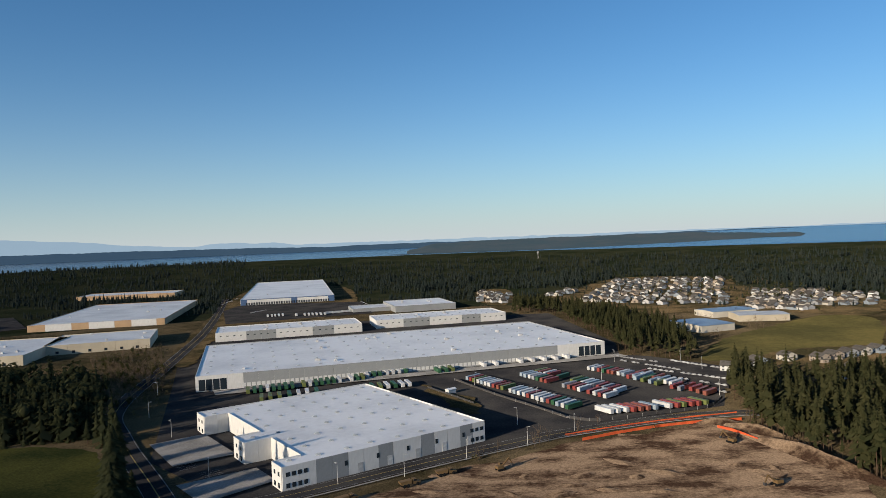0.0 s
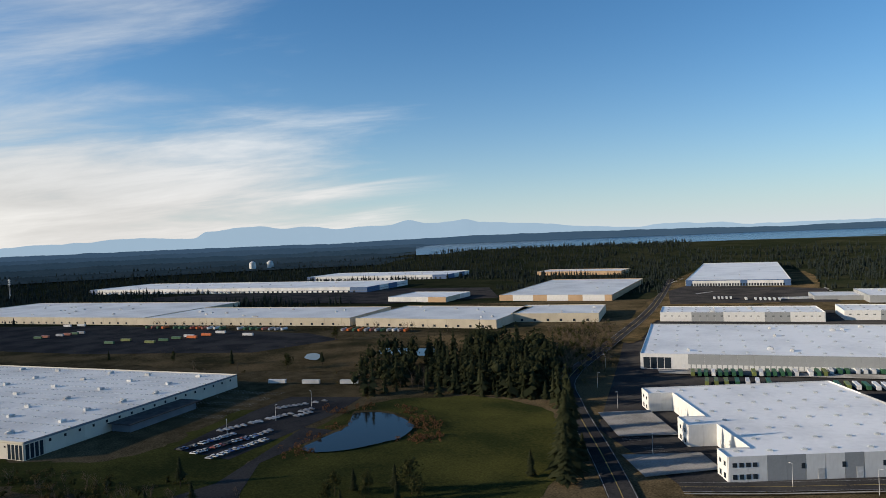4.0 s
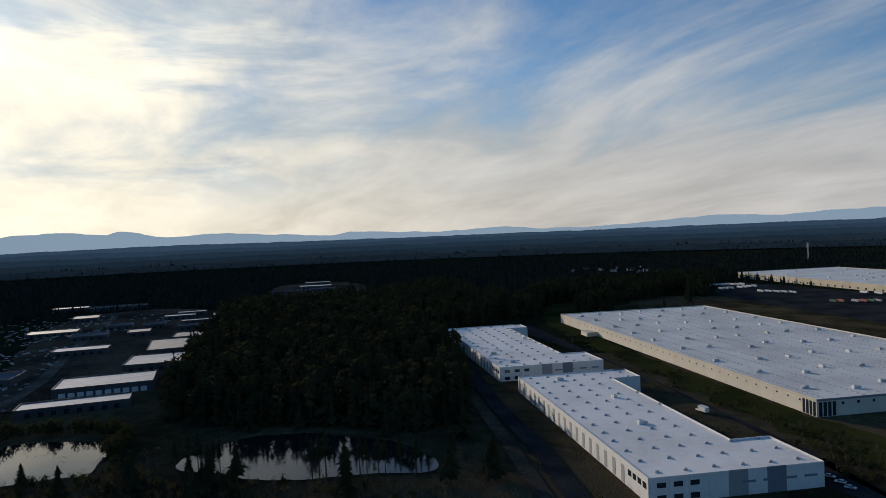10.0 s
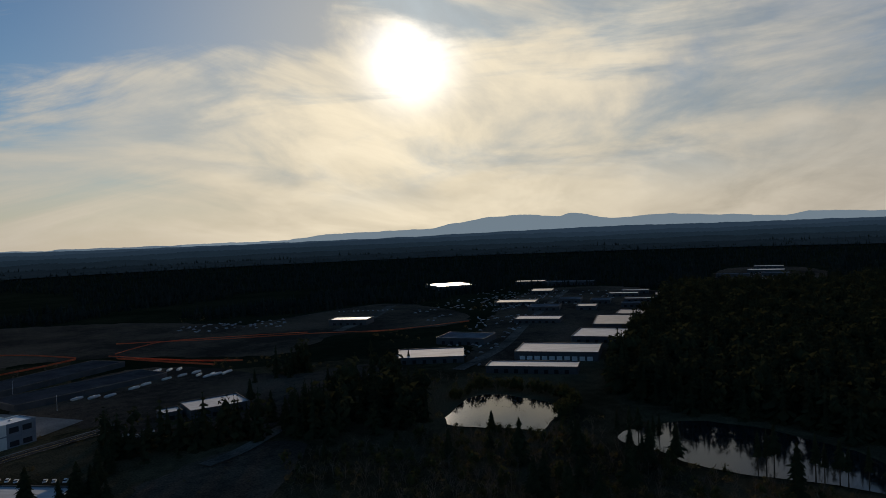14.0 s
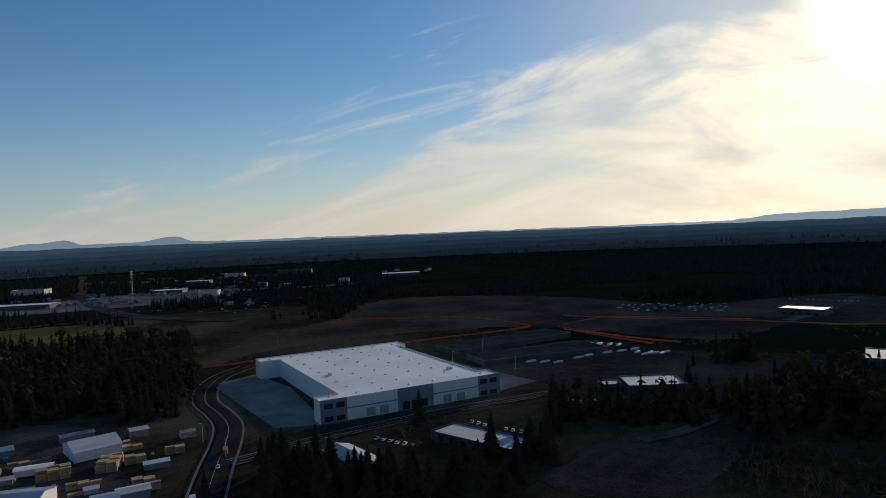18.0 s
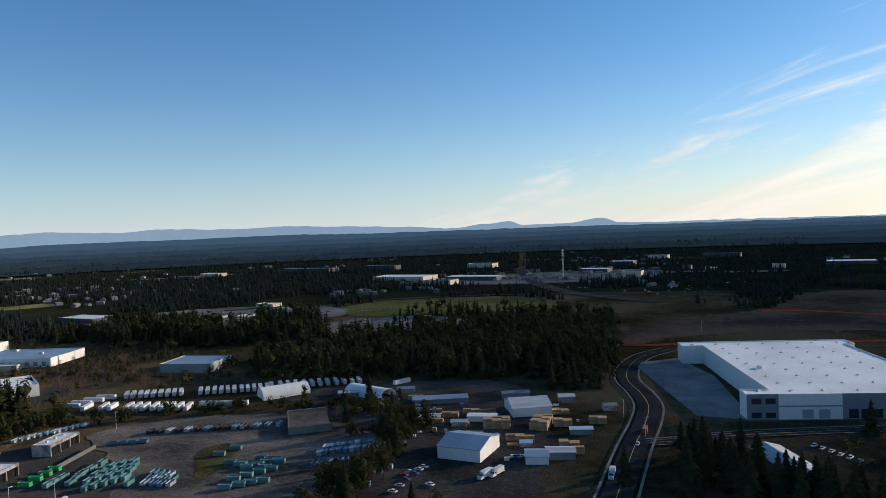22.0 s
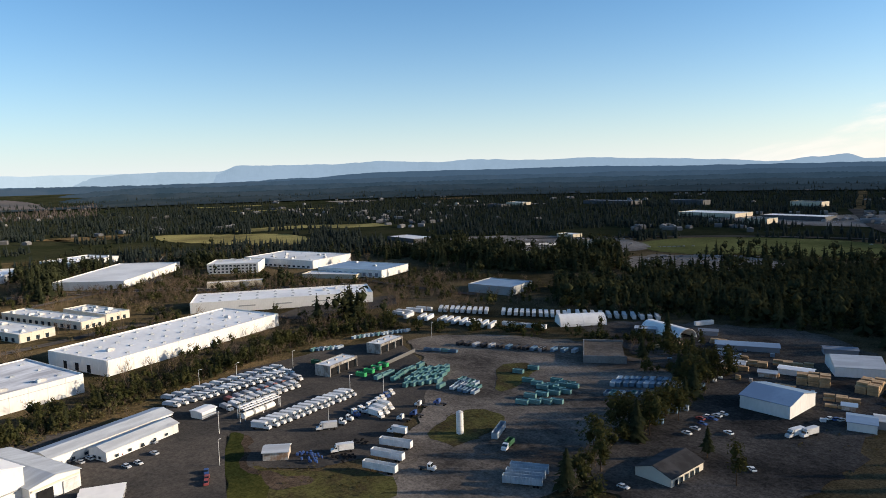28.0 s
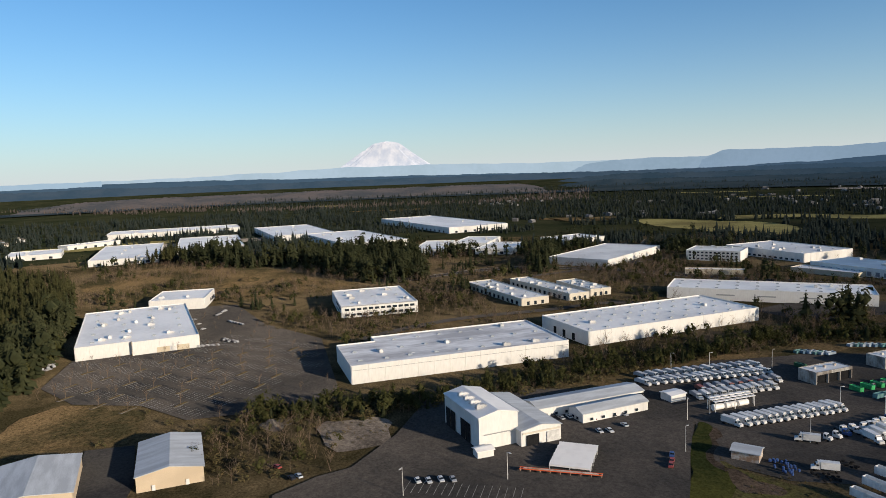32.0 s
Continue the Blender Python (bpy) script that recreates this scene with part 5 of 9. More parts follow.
openings(e, (0, 0), (36, 0), 5, 1.4, 1.2, 2.4, M_GLASS, "window", 0.04, 0.9)
openings(e, (0, 11), (0, 0), 2, 1.4, 1.2, 2.4, M_GLASS, "window", 0.2, 0.8)
gable("guard_hut", 0, 508, 40, 7, 4, 3.2, 0.5, M_WHITE_WALL, M_WHITE_ROOF, "small white guard hut beside the truck road")
gable("site_cabin", 261, -38, -76, 7, 5, 3.2, 0.6, M_WHITE_WALL, M_WHITE_ROOF, "small white cabin beside the barn")
e = gable("storage_cabin", 307, -139, -72, 9, 7.5, 3.6, 0.5, M_WHITE_WALL, M_WHITE_ROOF, "white storage cabin in the truck yard")
def wash_bay(x, y, ang, L=25.0, D=11.0, h=6.4):
    """A concrete frame with three bays filled by dark panels, a parapet and a stained flat roof."""
    e = tagged(empty("wash_bay", x, y, 0.5, ang), "weathered concrete wash bay with three fronts closed by dark panels", "shed")
    clear_round(e, [(0, 0), (L, 0), (L, D), (0, D)], 6)
    box("back_wall", 0, L, D - 0.3, D, 0, h, M_STAINED_WALL, e)
    for px in (0, L - 0.3):
        box("side_wall", px, px + 0.3, 0.5, D - 0.3, 0, h, M_STAINED_WALL, e)
    for k in range(4):
        px = k * (L - 0.6) / 3
        box("column", px, px + 0.6, 0, 0.5, 0, h - 1.6, M_STAINED_WALL, e)
    box("lintel", 0, L, 0, 0.5, h - 1.6, h, M_STAINED_WALL, e)
    box("roof", 0.3, L - 0.3, 0.5, D - 0.3, h - 0.7, h - 0.35, M_GREY_ROOF, e)
    for k in range(2):
        px = (k + 1) * L / 3
        box("partition", px - 0.15, px + 0.15, 0.8, D - 0.4, 0, h - 0.8, M_STAINED_WALL, e)
    # near-black panels added in the bays, in place of a shaded interior
    for k in range(3):
        px = 0.6 + k * (L - 0.6) / 3
        box("bay_door", px + 0.1, px + (L - 0.6) / 3 - 0.7, 1.2, 1.4, 0.0, h - 1.6, M_DOOR_DARK, e)
    for px in (5.0, 12.0, 19.0):
        box("roof_vent", px, px + 1.2, D * 0.5, D * 0.5 + 1.2, h - 0.35, h + 0.7, M_RUST, e)


M_STAINED_WALL = mat("stained_concrete", (0.50, 0.48, 0.44), (0.24, 0.21, 0.18), 0.35, 0.85, fine=1.2, stretch=(1, 1, 0.3), tuft=0.25)
wash_bay(316, -219, -75)
wash_bay(332, -269, -75)
gable("lumber_shed", 105, -317, -94.5, 27, 23, 6.4, 3.0, M_WHITE_WALL, M_BLUE_ROOF, "pale metal lumber shed with a pitched roof", along=False)
gable("lumber_shed", 110, -398, -153, 24, 26, 5.5, 3.5, M_WHITE_WALL, M_METAL_ROOF, "large open-fronted lumber shed")
e = gable("cottage", 112, -221, -94, 22, 15, 3.6, 2.6, M_CREAM, M_BROWN_ROOF, "cream cottage with a dark shingle roof", along=True, category="house")
openings(e, (0, 0), (20, 0), 5, 1.6, 0.4, 2.6, M_GLASS, "window", 0.04, 0.96)
gable("lean_to", 83, -320, -165, 11, 12, 4.0, 1.0, M_WHITE_WALL, M_BLUE_ROOF, "white lean-to store beside the lumber shed")
gable("long_shed", 181, -412, -156, 36, 11, 3.4, 1.2, M_SLATE_WALL, M_BLUE_ROOF, "long low shed with a pale blue roof")
gable("office_hut", 134, -384, -170, 17, 7, 3.4, 0.6, M_WHITE_WALL, M_WHITE_ROOF, "white site office hut")
gable("roadside_shop", -31, -364, 23, 15, 46, 4.6, 2.0, M_SLATE_WALL, M_METAL_ROOF, "grey roadside shop among conifers", along=False)
gable("beige_shed", 248, 110, 17, 38, 30, 6.0, 2.0, M_BEIGE, M_METAL_ROOF, "beige metal shed with a pale roof")
e = gable("beige_shed", 256, 91, -75, 24, 37, 6.0, 2.2, M_BEIGE, M_METAL_ROOF, "beige metal shed with a white ribbed roof", along=False)
openings(e, (0, 0), (24, 0), 2, 1.2, 0.1, 2.2, M_DOOR_WHITE, "door", 0.0, 1.0)
gable("garden_shed", 214, 88, -75, 16, 12, 4.0, 1.2, M_BEIGE, M_METAL_ROOF, "low beige shed roof")
gable("school_hall", 281, 761, 20, 46, 59, 7.5, 1.2, M_CREAM, M_BLUE_ROOF, "school hall with a pale blue roof", margin=15, category="school")
gable("school_wing", 357, 842, -5, 60, 40, 7.5, 1.0, M_TAN_WALL, M_METAL_ROOF, "two-storey tan school wing", margin=15, category="school")
gable("school_wing", 343, 886, 15, 65, 40, 7.5, 1.0, M_CREAM, M_BLUE_ROOF, "low school wing with a pale roof", margin=15, category="school")


def arch_tent(x, y, ang, L, R, label):
    e = tagged(empty("fabric_shelter", x, y, 0, ang), label, "shelter")
    clear_round(e, [(0, -R), (L, -R), (L, R), (0, R)], 6)
    bm = bmesh.new()
    n = 12
    rings = []
    for k in range(9):
        s = 0.06 * (k % 2)
        rings.append([bm.verts.new((L * k / 8, math.cos(math.pi * i / n) * (R - s), math.sin(math.pi * i / n) * (R * 0.85 - s))) for i in range(n + 1)])
    for k in range(8):
        for i in range(n):
            bm.faces.new((rings[k][i], rings[k][i + 1], rings[k + 1][i + 1], rings[k + 1][i]))
    bm.faces.new(rings[0])
    part("cover", bm, M_WHITE_ROOF, e)
    for k in (0, 4, 8):
        hb = bmesh.new()
        for i in range(n):
            a0, a1 = math.pi * i / n, math.pi * (i + 1) / n
            q = [(L * k / 8 + dx, math.cos(a) * rr, math.sin(a) * rr * 0.85) for dx in (-0.1, 0.1) for a in (a0, a1) for rr in (R - 0.15, R + 0.06)]
            v = [hb.verts.new(c) for c in q]
            for f in ((1, 5, 7, 3), (0, 1, 3, 2), (4, 6, 7, 5)):
                hb.faces.new([v[j] for j in f])
        part("hoop", hb, M_UNIT, e)
    return e


arch_tent(297, -408, -130, 34, 9, "white fabric arch shelter in the lumber yard")
arch_tent(240, -438, 161, 36, 8, "smaller white fabric arch shelter")


def bunker(x, y, ang, L, D, h):
    e = tagged(empty("concrete_bunker", x, y, 0, ang), "open concrete block storage bunker", "bunker")
    box("wall", 0, L, 0, 0.8, 0, h, M_CONCRETE, e)
    box("wall", 0, 0.8, 0.8, D, 0, h, M_CONCRETE, e)
    box("wall", 0.8, L, D - 0.8, D, 0, h, M_CONCRETE, e)
    box("fill", 0.9, L - 1, 0.9, D - 0.9, 0, h - 1.2, M_GRAVEL, e)


bunker(226, -335, -146, 25, 40, 4.5)


def canopy(x, y, ang, L, D, h):
    e = tagged(empty("fuel_canopy", x, y, 0, ang), "white roofed fuel canopy on posts", "canopy")
    for k in range(3):
        box("roof_strip", 0, L, D * k / 3, D * (k + 0.7) / 3, h + 0.4 * k, h + 0.25 + 0.4 * k, M_WHITE_ROOF, e)
    for px in (0.5, L / 2, L - 0.5):
        for py in (0.3, D - 0.5):
            box("post", px - 0.15, px + 0.15, py - 0.15, py + 0.15, 0, h, M_UNIT, e)
    for k in range(3):
        bm = bmesh.new()
        bmesh.ops.create_cone(bm, cap_ends=True, segments=16, radius1=1.4, radius2=1.4, depth=5.5, matrix=pose(4 + 7 * k, D / 2, 1.8, 0, 90, 0))
        part("tank", bm, M_WHITE_ROOF, e, "white horizontal fuel tank")


canopy(290, -152, -77.7, 23, 6, 5.2)


def panel_shelter(x, y, ang, n, L, w, h):
    e = tagged(empty("panel_shelter", x, y, 0.4, ang), "low open shelter roofed with white metal panels", "shelter")
    for k in range(n):
        bm = bmesh.new()
        v = [bm.verts.new(c) for c in ((0, k * w, h + 0.2), (L, k * w, h + 0.2), (L, k * w + w - 1.3, h + 1.0), (0, k * w + w - 1.3, h + 1.0),
                                       (0, k * w, h + 0.32), (L, k * w, h + 0.32), (L, k * w + w - 1.3, h + 1.12), (0, k * w + w - 1.3, h + 1.12))]
        for f in ((3, 2, 1, 0), (4, 5, 6, 7), (0, 1, 5, 4), (1, 2, 6, 5), (2, 3, 7, 6), (3, 0, 4, 7)):
            bm.faces.new([v[i] for i in f])
        add_box(bm, 0, L, k * w + 0.02, k * w + 0.14, h - 0.35, h + 0.2)
        part("roof_panel", bm, M_WHITE_ROOF, e)
        for px in (0.2, L / 2, L - 0.2):
            box("post", px - 0.1, px + 0.1, k * w + 0.1, k * w + 0.3, 0, h + 0.25, M_UNIT, e)
    box("back_wall", 0.3, L - 0.3, n * w - 0.3, n * w - 0.15, 0, h, M_GREY_WALL, e)


def block_wall(pts, h, label):
    e = tagged(empty("block_wall", pts[0][0], pts[0][1], 0.5), label, "wall")
    o = Vector(pts[0])
    for a, b in zip(pts, pts[1:]):
        a, b = Vector(a), Vector(b)
        n = max(1, int((b - a).length / 1.9))
        for k in range(n):
            p = a.lerp(b, (k + 0.5) / n) - o
            put("block", shared_box("block", 1.8, 0.7, h, M_CONCRETE), e, p.x, p.y, 0, math.degrees(math.atan2(b.y - a.y, b.x - a.x)))


block_wall([(307, -242), (320, -287)], 2.0, "row of pale concrete blocks dividing the yard")
panel_shelter(246, -63, -116.6, 6, 15.6, 3.7, 2.0)
gable("tin_shed", 243, -134, -130, 10, 8, 3.6, 1.0, M_RUST, M_METAL_ROOF, "timber shed with a pale tin roof by the ditch")
for hx, hy, ha, hl, hd, hh, hr in ((140, -372, -165, 9, 6, 2.8, M_METAL_ROOF), (162, -377, -165, 12, 8, 3.0, M_METAL_ROOF), (172, -390, -160, 14, 6, 3.2, M_BLUE_ROOF), (75, -330, -165, 14, 9, 3.6, M_METAL_ROOF),
                                   (71, -372, -165, 12, 5, 3.2, M_WHITE_ROOF), (90, -438, -160, 10, 8, 4.0, M_METAL_ROOF), (60, -425, -160, 8, 6, 3.2, M_SLATE_WALL), (128, -440, -155, 18, 8, 3.6, M_SLATE_WALL),
                                   (241, -420, -158, 14, 7, 3.4, M_METAL_ROOF), (205, -440, -158, 12, 7, 3.2, M_SLATE_WALL), (92, -345, -165, 6, 4, 2.6, M_WHITE_ROOF)):
    gable("store_hut", hx, hy, ha, hl, hd, hh, 0.9, M_SLATE_WALL if hl > 9 else M_RUST, hr, "small weathered store hut in the lumber yard")

# ---- trees ----
def conifer(rng, h, r, levels, blades, bare=0.12, core=5, slim=1.0):
    """Vertices and triangles of a spire of drooping branch blades round a dark core."""
    v, f = [], []
    z0 = h * bare
    for k in range(core):
        a = 2 * math.pi * k / core
        v.append((math.cos(a) * r * 0.42, math.sin(a) * r * 0.42, z0 + h * 0.04))
    v.append((0, 0, h * 0.97))
    for k in range(core):
        f.append((k, (k + 1) % core, core))
    for i in range(levels):
        t = i / max(1, levels - 1)
        z = z0 + (h - z0) * (0.03 + 0.93 * t ** 0.92)
        rad = r * (1 - t) ** 0.75 * rng.uniform(0.5, 1.45) + 0.05 * r
        off = rng.uniform(0, 6.28)
        for b in range(blades):
            a = off + 2 * math.pi * (b + rng.uniform(-0.3, 0.3)) / blades
            L = rad * rng.uniform(0.5, 1.3)
            w = (L * rng.uniform(0.30, 0.48) + 0.04 * r) * slim
            ca, sa = math.cos(a), math.sin(a)
            drop = L * rng.uniform(0.18, 0.55)
            up = h * 0.045 * (1 - 0.5 * t) * slim
            n = len(v)
            v.append((ca * 0.1 * r, sa * 0.1 * r, z + up))
            v.append((ca * L * 0.6 - sa * w, sa * L * 0.6 + ca * w, z - drop * 0.5))
            v.append((ca * L, sa * L, z - drop))
            v.append((ca * L * 0.6 + sa * w, sa * L * 0.6 - ca * w, z - drop * 0.5))
            f += [(n, n + 1, n + 2), (n, n + 2, n + 3)]
    return np.array(v, dtype=np.float32), np.array(f, dtype=np.int32)


def pine(rng, h, r, clumps, bare=0.1, lean=0.12):
    """An uneven rounded crown of small leaf clumps round a dark heart."""
    v, f = [], []
    lobes = [(rng.uniform(-1, 1) * r * 0.45, rng.uniform(-1, 1) * r * 0.45, rng.uniform(bare + 0.28, 0.78) * h, rng.uniform(0.45, 0.85) * r) for _ in range(5)]
    lobes.append((rng.uniform(-lean, lean) * r, rng.uniform(-lean, lean) * r, h * 0.86, r * 0.42))
    for cx, cy, cz, cr in lobes[:3]:
        n = len(v)
        k = cr * 0.62
        v += [(cx + k, cy, cz), (cx, cy + k, cz), (cx - k, cy, cz), (cx, cy - k, cz), (cx, cy, cz + k * 1.2), (cx, cy, cz - k * 1.2)]
        f += [(n, n + 1, n + 4), (n + 1, n + 2, n + 4), (n + 2, n + 3, n + 4), (n + 3, n, n + 4), (n + 1, n, n + 5), (n + 2, n + 1, n + 5), (n + 3, n + 2, n + 5), (n, n + 3, n + 5)]
    for _ in range(clumps):
        cx, cy, cz, cr = rng.choice(lobes)
        d = Vector((rng.gauss(0, 1), rng.gauss(0, 1), rng.gauss(0.15, 1))).normalized()
        c = Vector((cx, cy, cz)) + Vector((d.x * cr, d.y * cr, d.z * cr * 1.15)) * rng.uniform(0.7, 1.1)
        n = len(v)
        for _ in range(3):
            v.append(tuple(c + Vector((rng.uniform(-1, 1), rng.uniform(-1, 1), rng.uniform(-0.9, 0.7))) * r * (0.34 if clumps < 50 else 0.27 if clumps < 200 else 0.19)))
        f.append((n, n + 1, n + 2))
    return np.array(v, dtype=np.float32), np.array(f, dtype=np.int32)


def bare_tree(rng, h, twigs=22):
    """Thin forked limbs and a haze of twigs."""
    v, f = [], []

    def limb(p, q, w):
        p, q = Vector(p), Vector(q)
        d = (q - p).normalized()
        s = d.orthogonal().normalized() * w
        s2 = d.cross(s).normalized() * w
        n = len(v)
        v.extend([tuple(p + s), tuple(p - s * 0.5 + s2 * 0.87), tuple(p - s * 0.5 - s2 * 0.87), tuple(q)])
        f.extend([(n, n + 1, n + 3), (n + 1, n + 2, n + 3), (n + 2, n, n + 3)])

    limb((0, 0, 0), (0.2, 0.1, h * 0.75), h * 0.018)
    for k in range(10):
        a = rng.uniform(0, 6.28)
        z = h * rng.uniform(0.25, 0.65)
        q = (math.cos(a) * h * rng.uniform(0.12, 0.3), math.sin(a) * h * rng.uniform(0.12, 0.3), z + h * rng.uniform(0.15, 0.35))
        limb((0, 0, z), q, h * 0.008)
        for _ in range(twigs // 12 + 1):
            limb(Vector((0, 0, z)).lerp(Vector(q), rng.uniform(0.4, 1)), Vector(q) + Vector((rng.uniform(-1, 1), rng.uniform(-1, 1), rng.uniform(0.1, 1))) * h * 0.12, h * 0.005)
    return np.array(v, dtype=np.float32), np.array(f, dtype=np.int32)


def shrub(rng, h):
    v, f = [], []
    for _ in range(26):
        a, z = rng.uniform(0, 6.28), rng.uniform(0.15, 0.95)
        rr = 0.62 * h * math.sqrt(max(0.05, 1 - (2 * z - 0.9) ** 2)) * rng.uniform(0.6, 1.05)
        c = Vector((math.cos(a) * rr, math.sin(a) * rr, z * h))
        n = len(v)
        for _ in range(3):
            v.append(tuple(c + Vector((rng.uniform(-1, 1), rng.uniform(-1, 1), rng.uniform(-0.8, 0.8))) * h * 0.3))
        f.append((n, n + 1, n + 2))
    return np.array(v, dtype=np.float32), np.array(f, dtype=np.int32)


def fast_mesh(name, verts, tris, material):
    me = bpy.data.meshes.new(name)
    me.vertices.add(len(verts))
    me.vertices.foreach_set("co", np.ascontiguousarray(verts, dtype=np.float32).ravel())
    me.loops.add(len(tris) * 3)
    me.loops.foreach_set("vertex_index", np.ascontiguousarray(tris, dtype=np.int32).ravel())
    me.polygons.add(len(tris))
    me.polygons.foreach_set("loop_start", np.arange(0, len(tris) * 3, 3, dtype=np.int32))
    me.update(calc_edges=True)
    me.materials.append(material)
    return me


def plant_all(name, label, spots, forms, material, category="woods"):
    """Joins one turned and scaled copy of a form at each spot (x, y, scale) into a single object."""
    rng = np.random.default_rng(len(spots) + 3)
    vs, fs, base = [], [], 0
    for x, y, s in spots:
        v, f = forms[int(rng.integers(len(forms)))]
        a = rng.uniform(0, 6.283)
        c, d = math.cos(a) * s, math.sin(a) * s
        k = rng.uniform(0.85, 1.15)
        w = np.empty_like(v)
        w[:, 0] = (v[:, 0] * c - v[:, 1] * d) + x
        w[:, 1] = (v[:, 0] * d + v[:, 1] * c) + y
        w[:, 2] = v[:, 2] * s * k + land(x, y) - 0.2
        vs.append(w)
        fs.append(f + base)
        base += len(v)
    ob = new(name, fast_mesh(name, np.concatenate(vs), np.concatenate(fs), material))
    return tagged(ob, label, category, kind="stuff")


def foliage(name, a, b):
    """Needles whose shade varies from clump to clump."""
    m = bpy.data.materials.new(name)
    m.use_nodes = True
    n, l = m.node_tree.nodes, m.node_tree.links
    p = n["Principled BSDF"]
    p.inputs["Roughness"].default_value, p.inputs["Specular IOR Level"].default_value = 0.95, 0.0
    p.inputs["Diffuse Roughness"].default_value = 1.0
    geo, ramp = n.new("ShaderNodeNewGeometry"), n.new("ShaderNodeMix")
    ramp.data_type = "RGBA"
    ramp.inputs[6].default_value, ramp.inputs[7].default_value = (*a, 1), (*b, 1)
    noi, tc, add = n.new("ShaderNodeTexNoise"), n.new("ShaderNodeTexCoord"), n.new("ShaderNodeMath")
    noi.inputs["Scale"].default_value = 0.012
    l.new(tc.outputs["Object"], noi.inputs["Vector"])
    add.operation = "MULTIPLY_ADD"
    add.inputs[1].default_value, add.inputs[2].default_value = 0.6, -0.2
    l.new(geo.outputs["Random Per Island"], add.inputs[0])
    tot = n.new("ShaderNodeMath")
    tot.use_clamp = True
    l.new(add.outputs[0], tot.inputs[0])
    l.new(noi.outputs["Fac"], tot.inputs[1])
    l.new(tot.outputs[0], ramp.inputs[0])
    l.new(ramp.outputs[2], p.inputs["Base Color"])
    thin, both = n.new("ShaderNodeBsdfTranslucent"), n.new("ShaderNodeMixShader")
    warm = n.new("ShaderNodeMix")
    warm.data_type, warm.blend_type = "RGBA", "MULTIPLY"
    warm.inputs[0].default_value = 1
    warm.inputs[7].default_value = (1.4, 1.2, 1.0, 1)
    l.new(ramp.outputs[2], warm.inputs[6])
    l.new(warm.outputs[2], thin.inputs[0])
    both.inputs[0].default_value = 0.14
    l.new(p.outputs[0], both.inputs[1])
    l.new(thin.outputs[0], both.inputs[2])
    l.new(both.outputs[0], n["Material Output"].inputs[0])
    return m


M_FIR = foliage("fir_needles", (0.014, 0.020, 0.011), (0.052, 0.056, 0.028))
M_POLE = foliage("olive_fir_needles", (0.018, 0.024, 0.011), (0.060, 0.058, 0.026))
M_PINE = foliage("pine_needles", (0.020, 0.028, 0.011), (0.074, 0.072, 0.029))
# bluer than the near needles: distance haze mixed into the base colour
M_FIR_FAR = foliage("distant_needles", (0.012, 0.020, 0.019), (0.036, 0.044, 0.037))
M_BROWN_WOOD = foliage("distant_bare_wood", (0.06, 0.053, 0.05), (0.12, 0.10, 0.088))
M_TWIG = foliage("bare_twigs", (0.10, 0.07, 0.05), (0.20, 0.15, 0.105))
M_SHRUB = foliage("shrub_leaves", (0.05, 0.06, 0.025), (0.13, 0.10, 0.05))
M_RUSSET = foliage("russet_shrub_leaves", (0.06, 0.04, 0.022), (0.22, 0.11, 0.055))
M_BARK = mat("fir_bark", (0.11, 0.075, 0.05), (0.07, 0.05, 0.035), 0.8, 0.9)
tree_rng = random.Random(11)
FIR_NEAR = [conifer(tree_rng, 1.0, rr, 38, 12, bb, 6, 0.62) for rr, bb in ((0.19, 0.08), (0.23, 0.14), (0.18, 0.26), (0.21, 0.05))]
FIR_MID = [conifer(tree_rng, 1.0, rr, 9, 5, 0.04, 3, 0.85) for rr in (0.21, 0.26, 0.31, 0.23, 0.28)] + [pine(tree_rng, 1.0, rr, 34) for rr in (0.24, 0.30)]
POLE = [conifer(tree_rng, 1.0, rr, 9, 5, bb, 4) for rr, bb in ((0.14, 0.52), (0.17, 0.44), (0.12, 0.58), (0.15, 0.36), (0.19, 0.48))]
PINES = [pine(tree_rng, 1.0, rr, 84) for rr in (0.30, 0.36, 0.42, 0.26)]
FIR_FAR = [conifer(tree_rng, 1.0, rr, 3, 3, 0.0, 4) for rr in (0.34, 0.42, 0.5, 0.38)]
BARE = [bare_tree(tree_rng, 1.0) for _ in range(4)]
TRUNKS = [conifer(tree_rng, 0.75, 0.03, 1, 3, 0.0, 4)]
BUSH = [shrub(tree_rng, 1.0) for _ in range(4)]

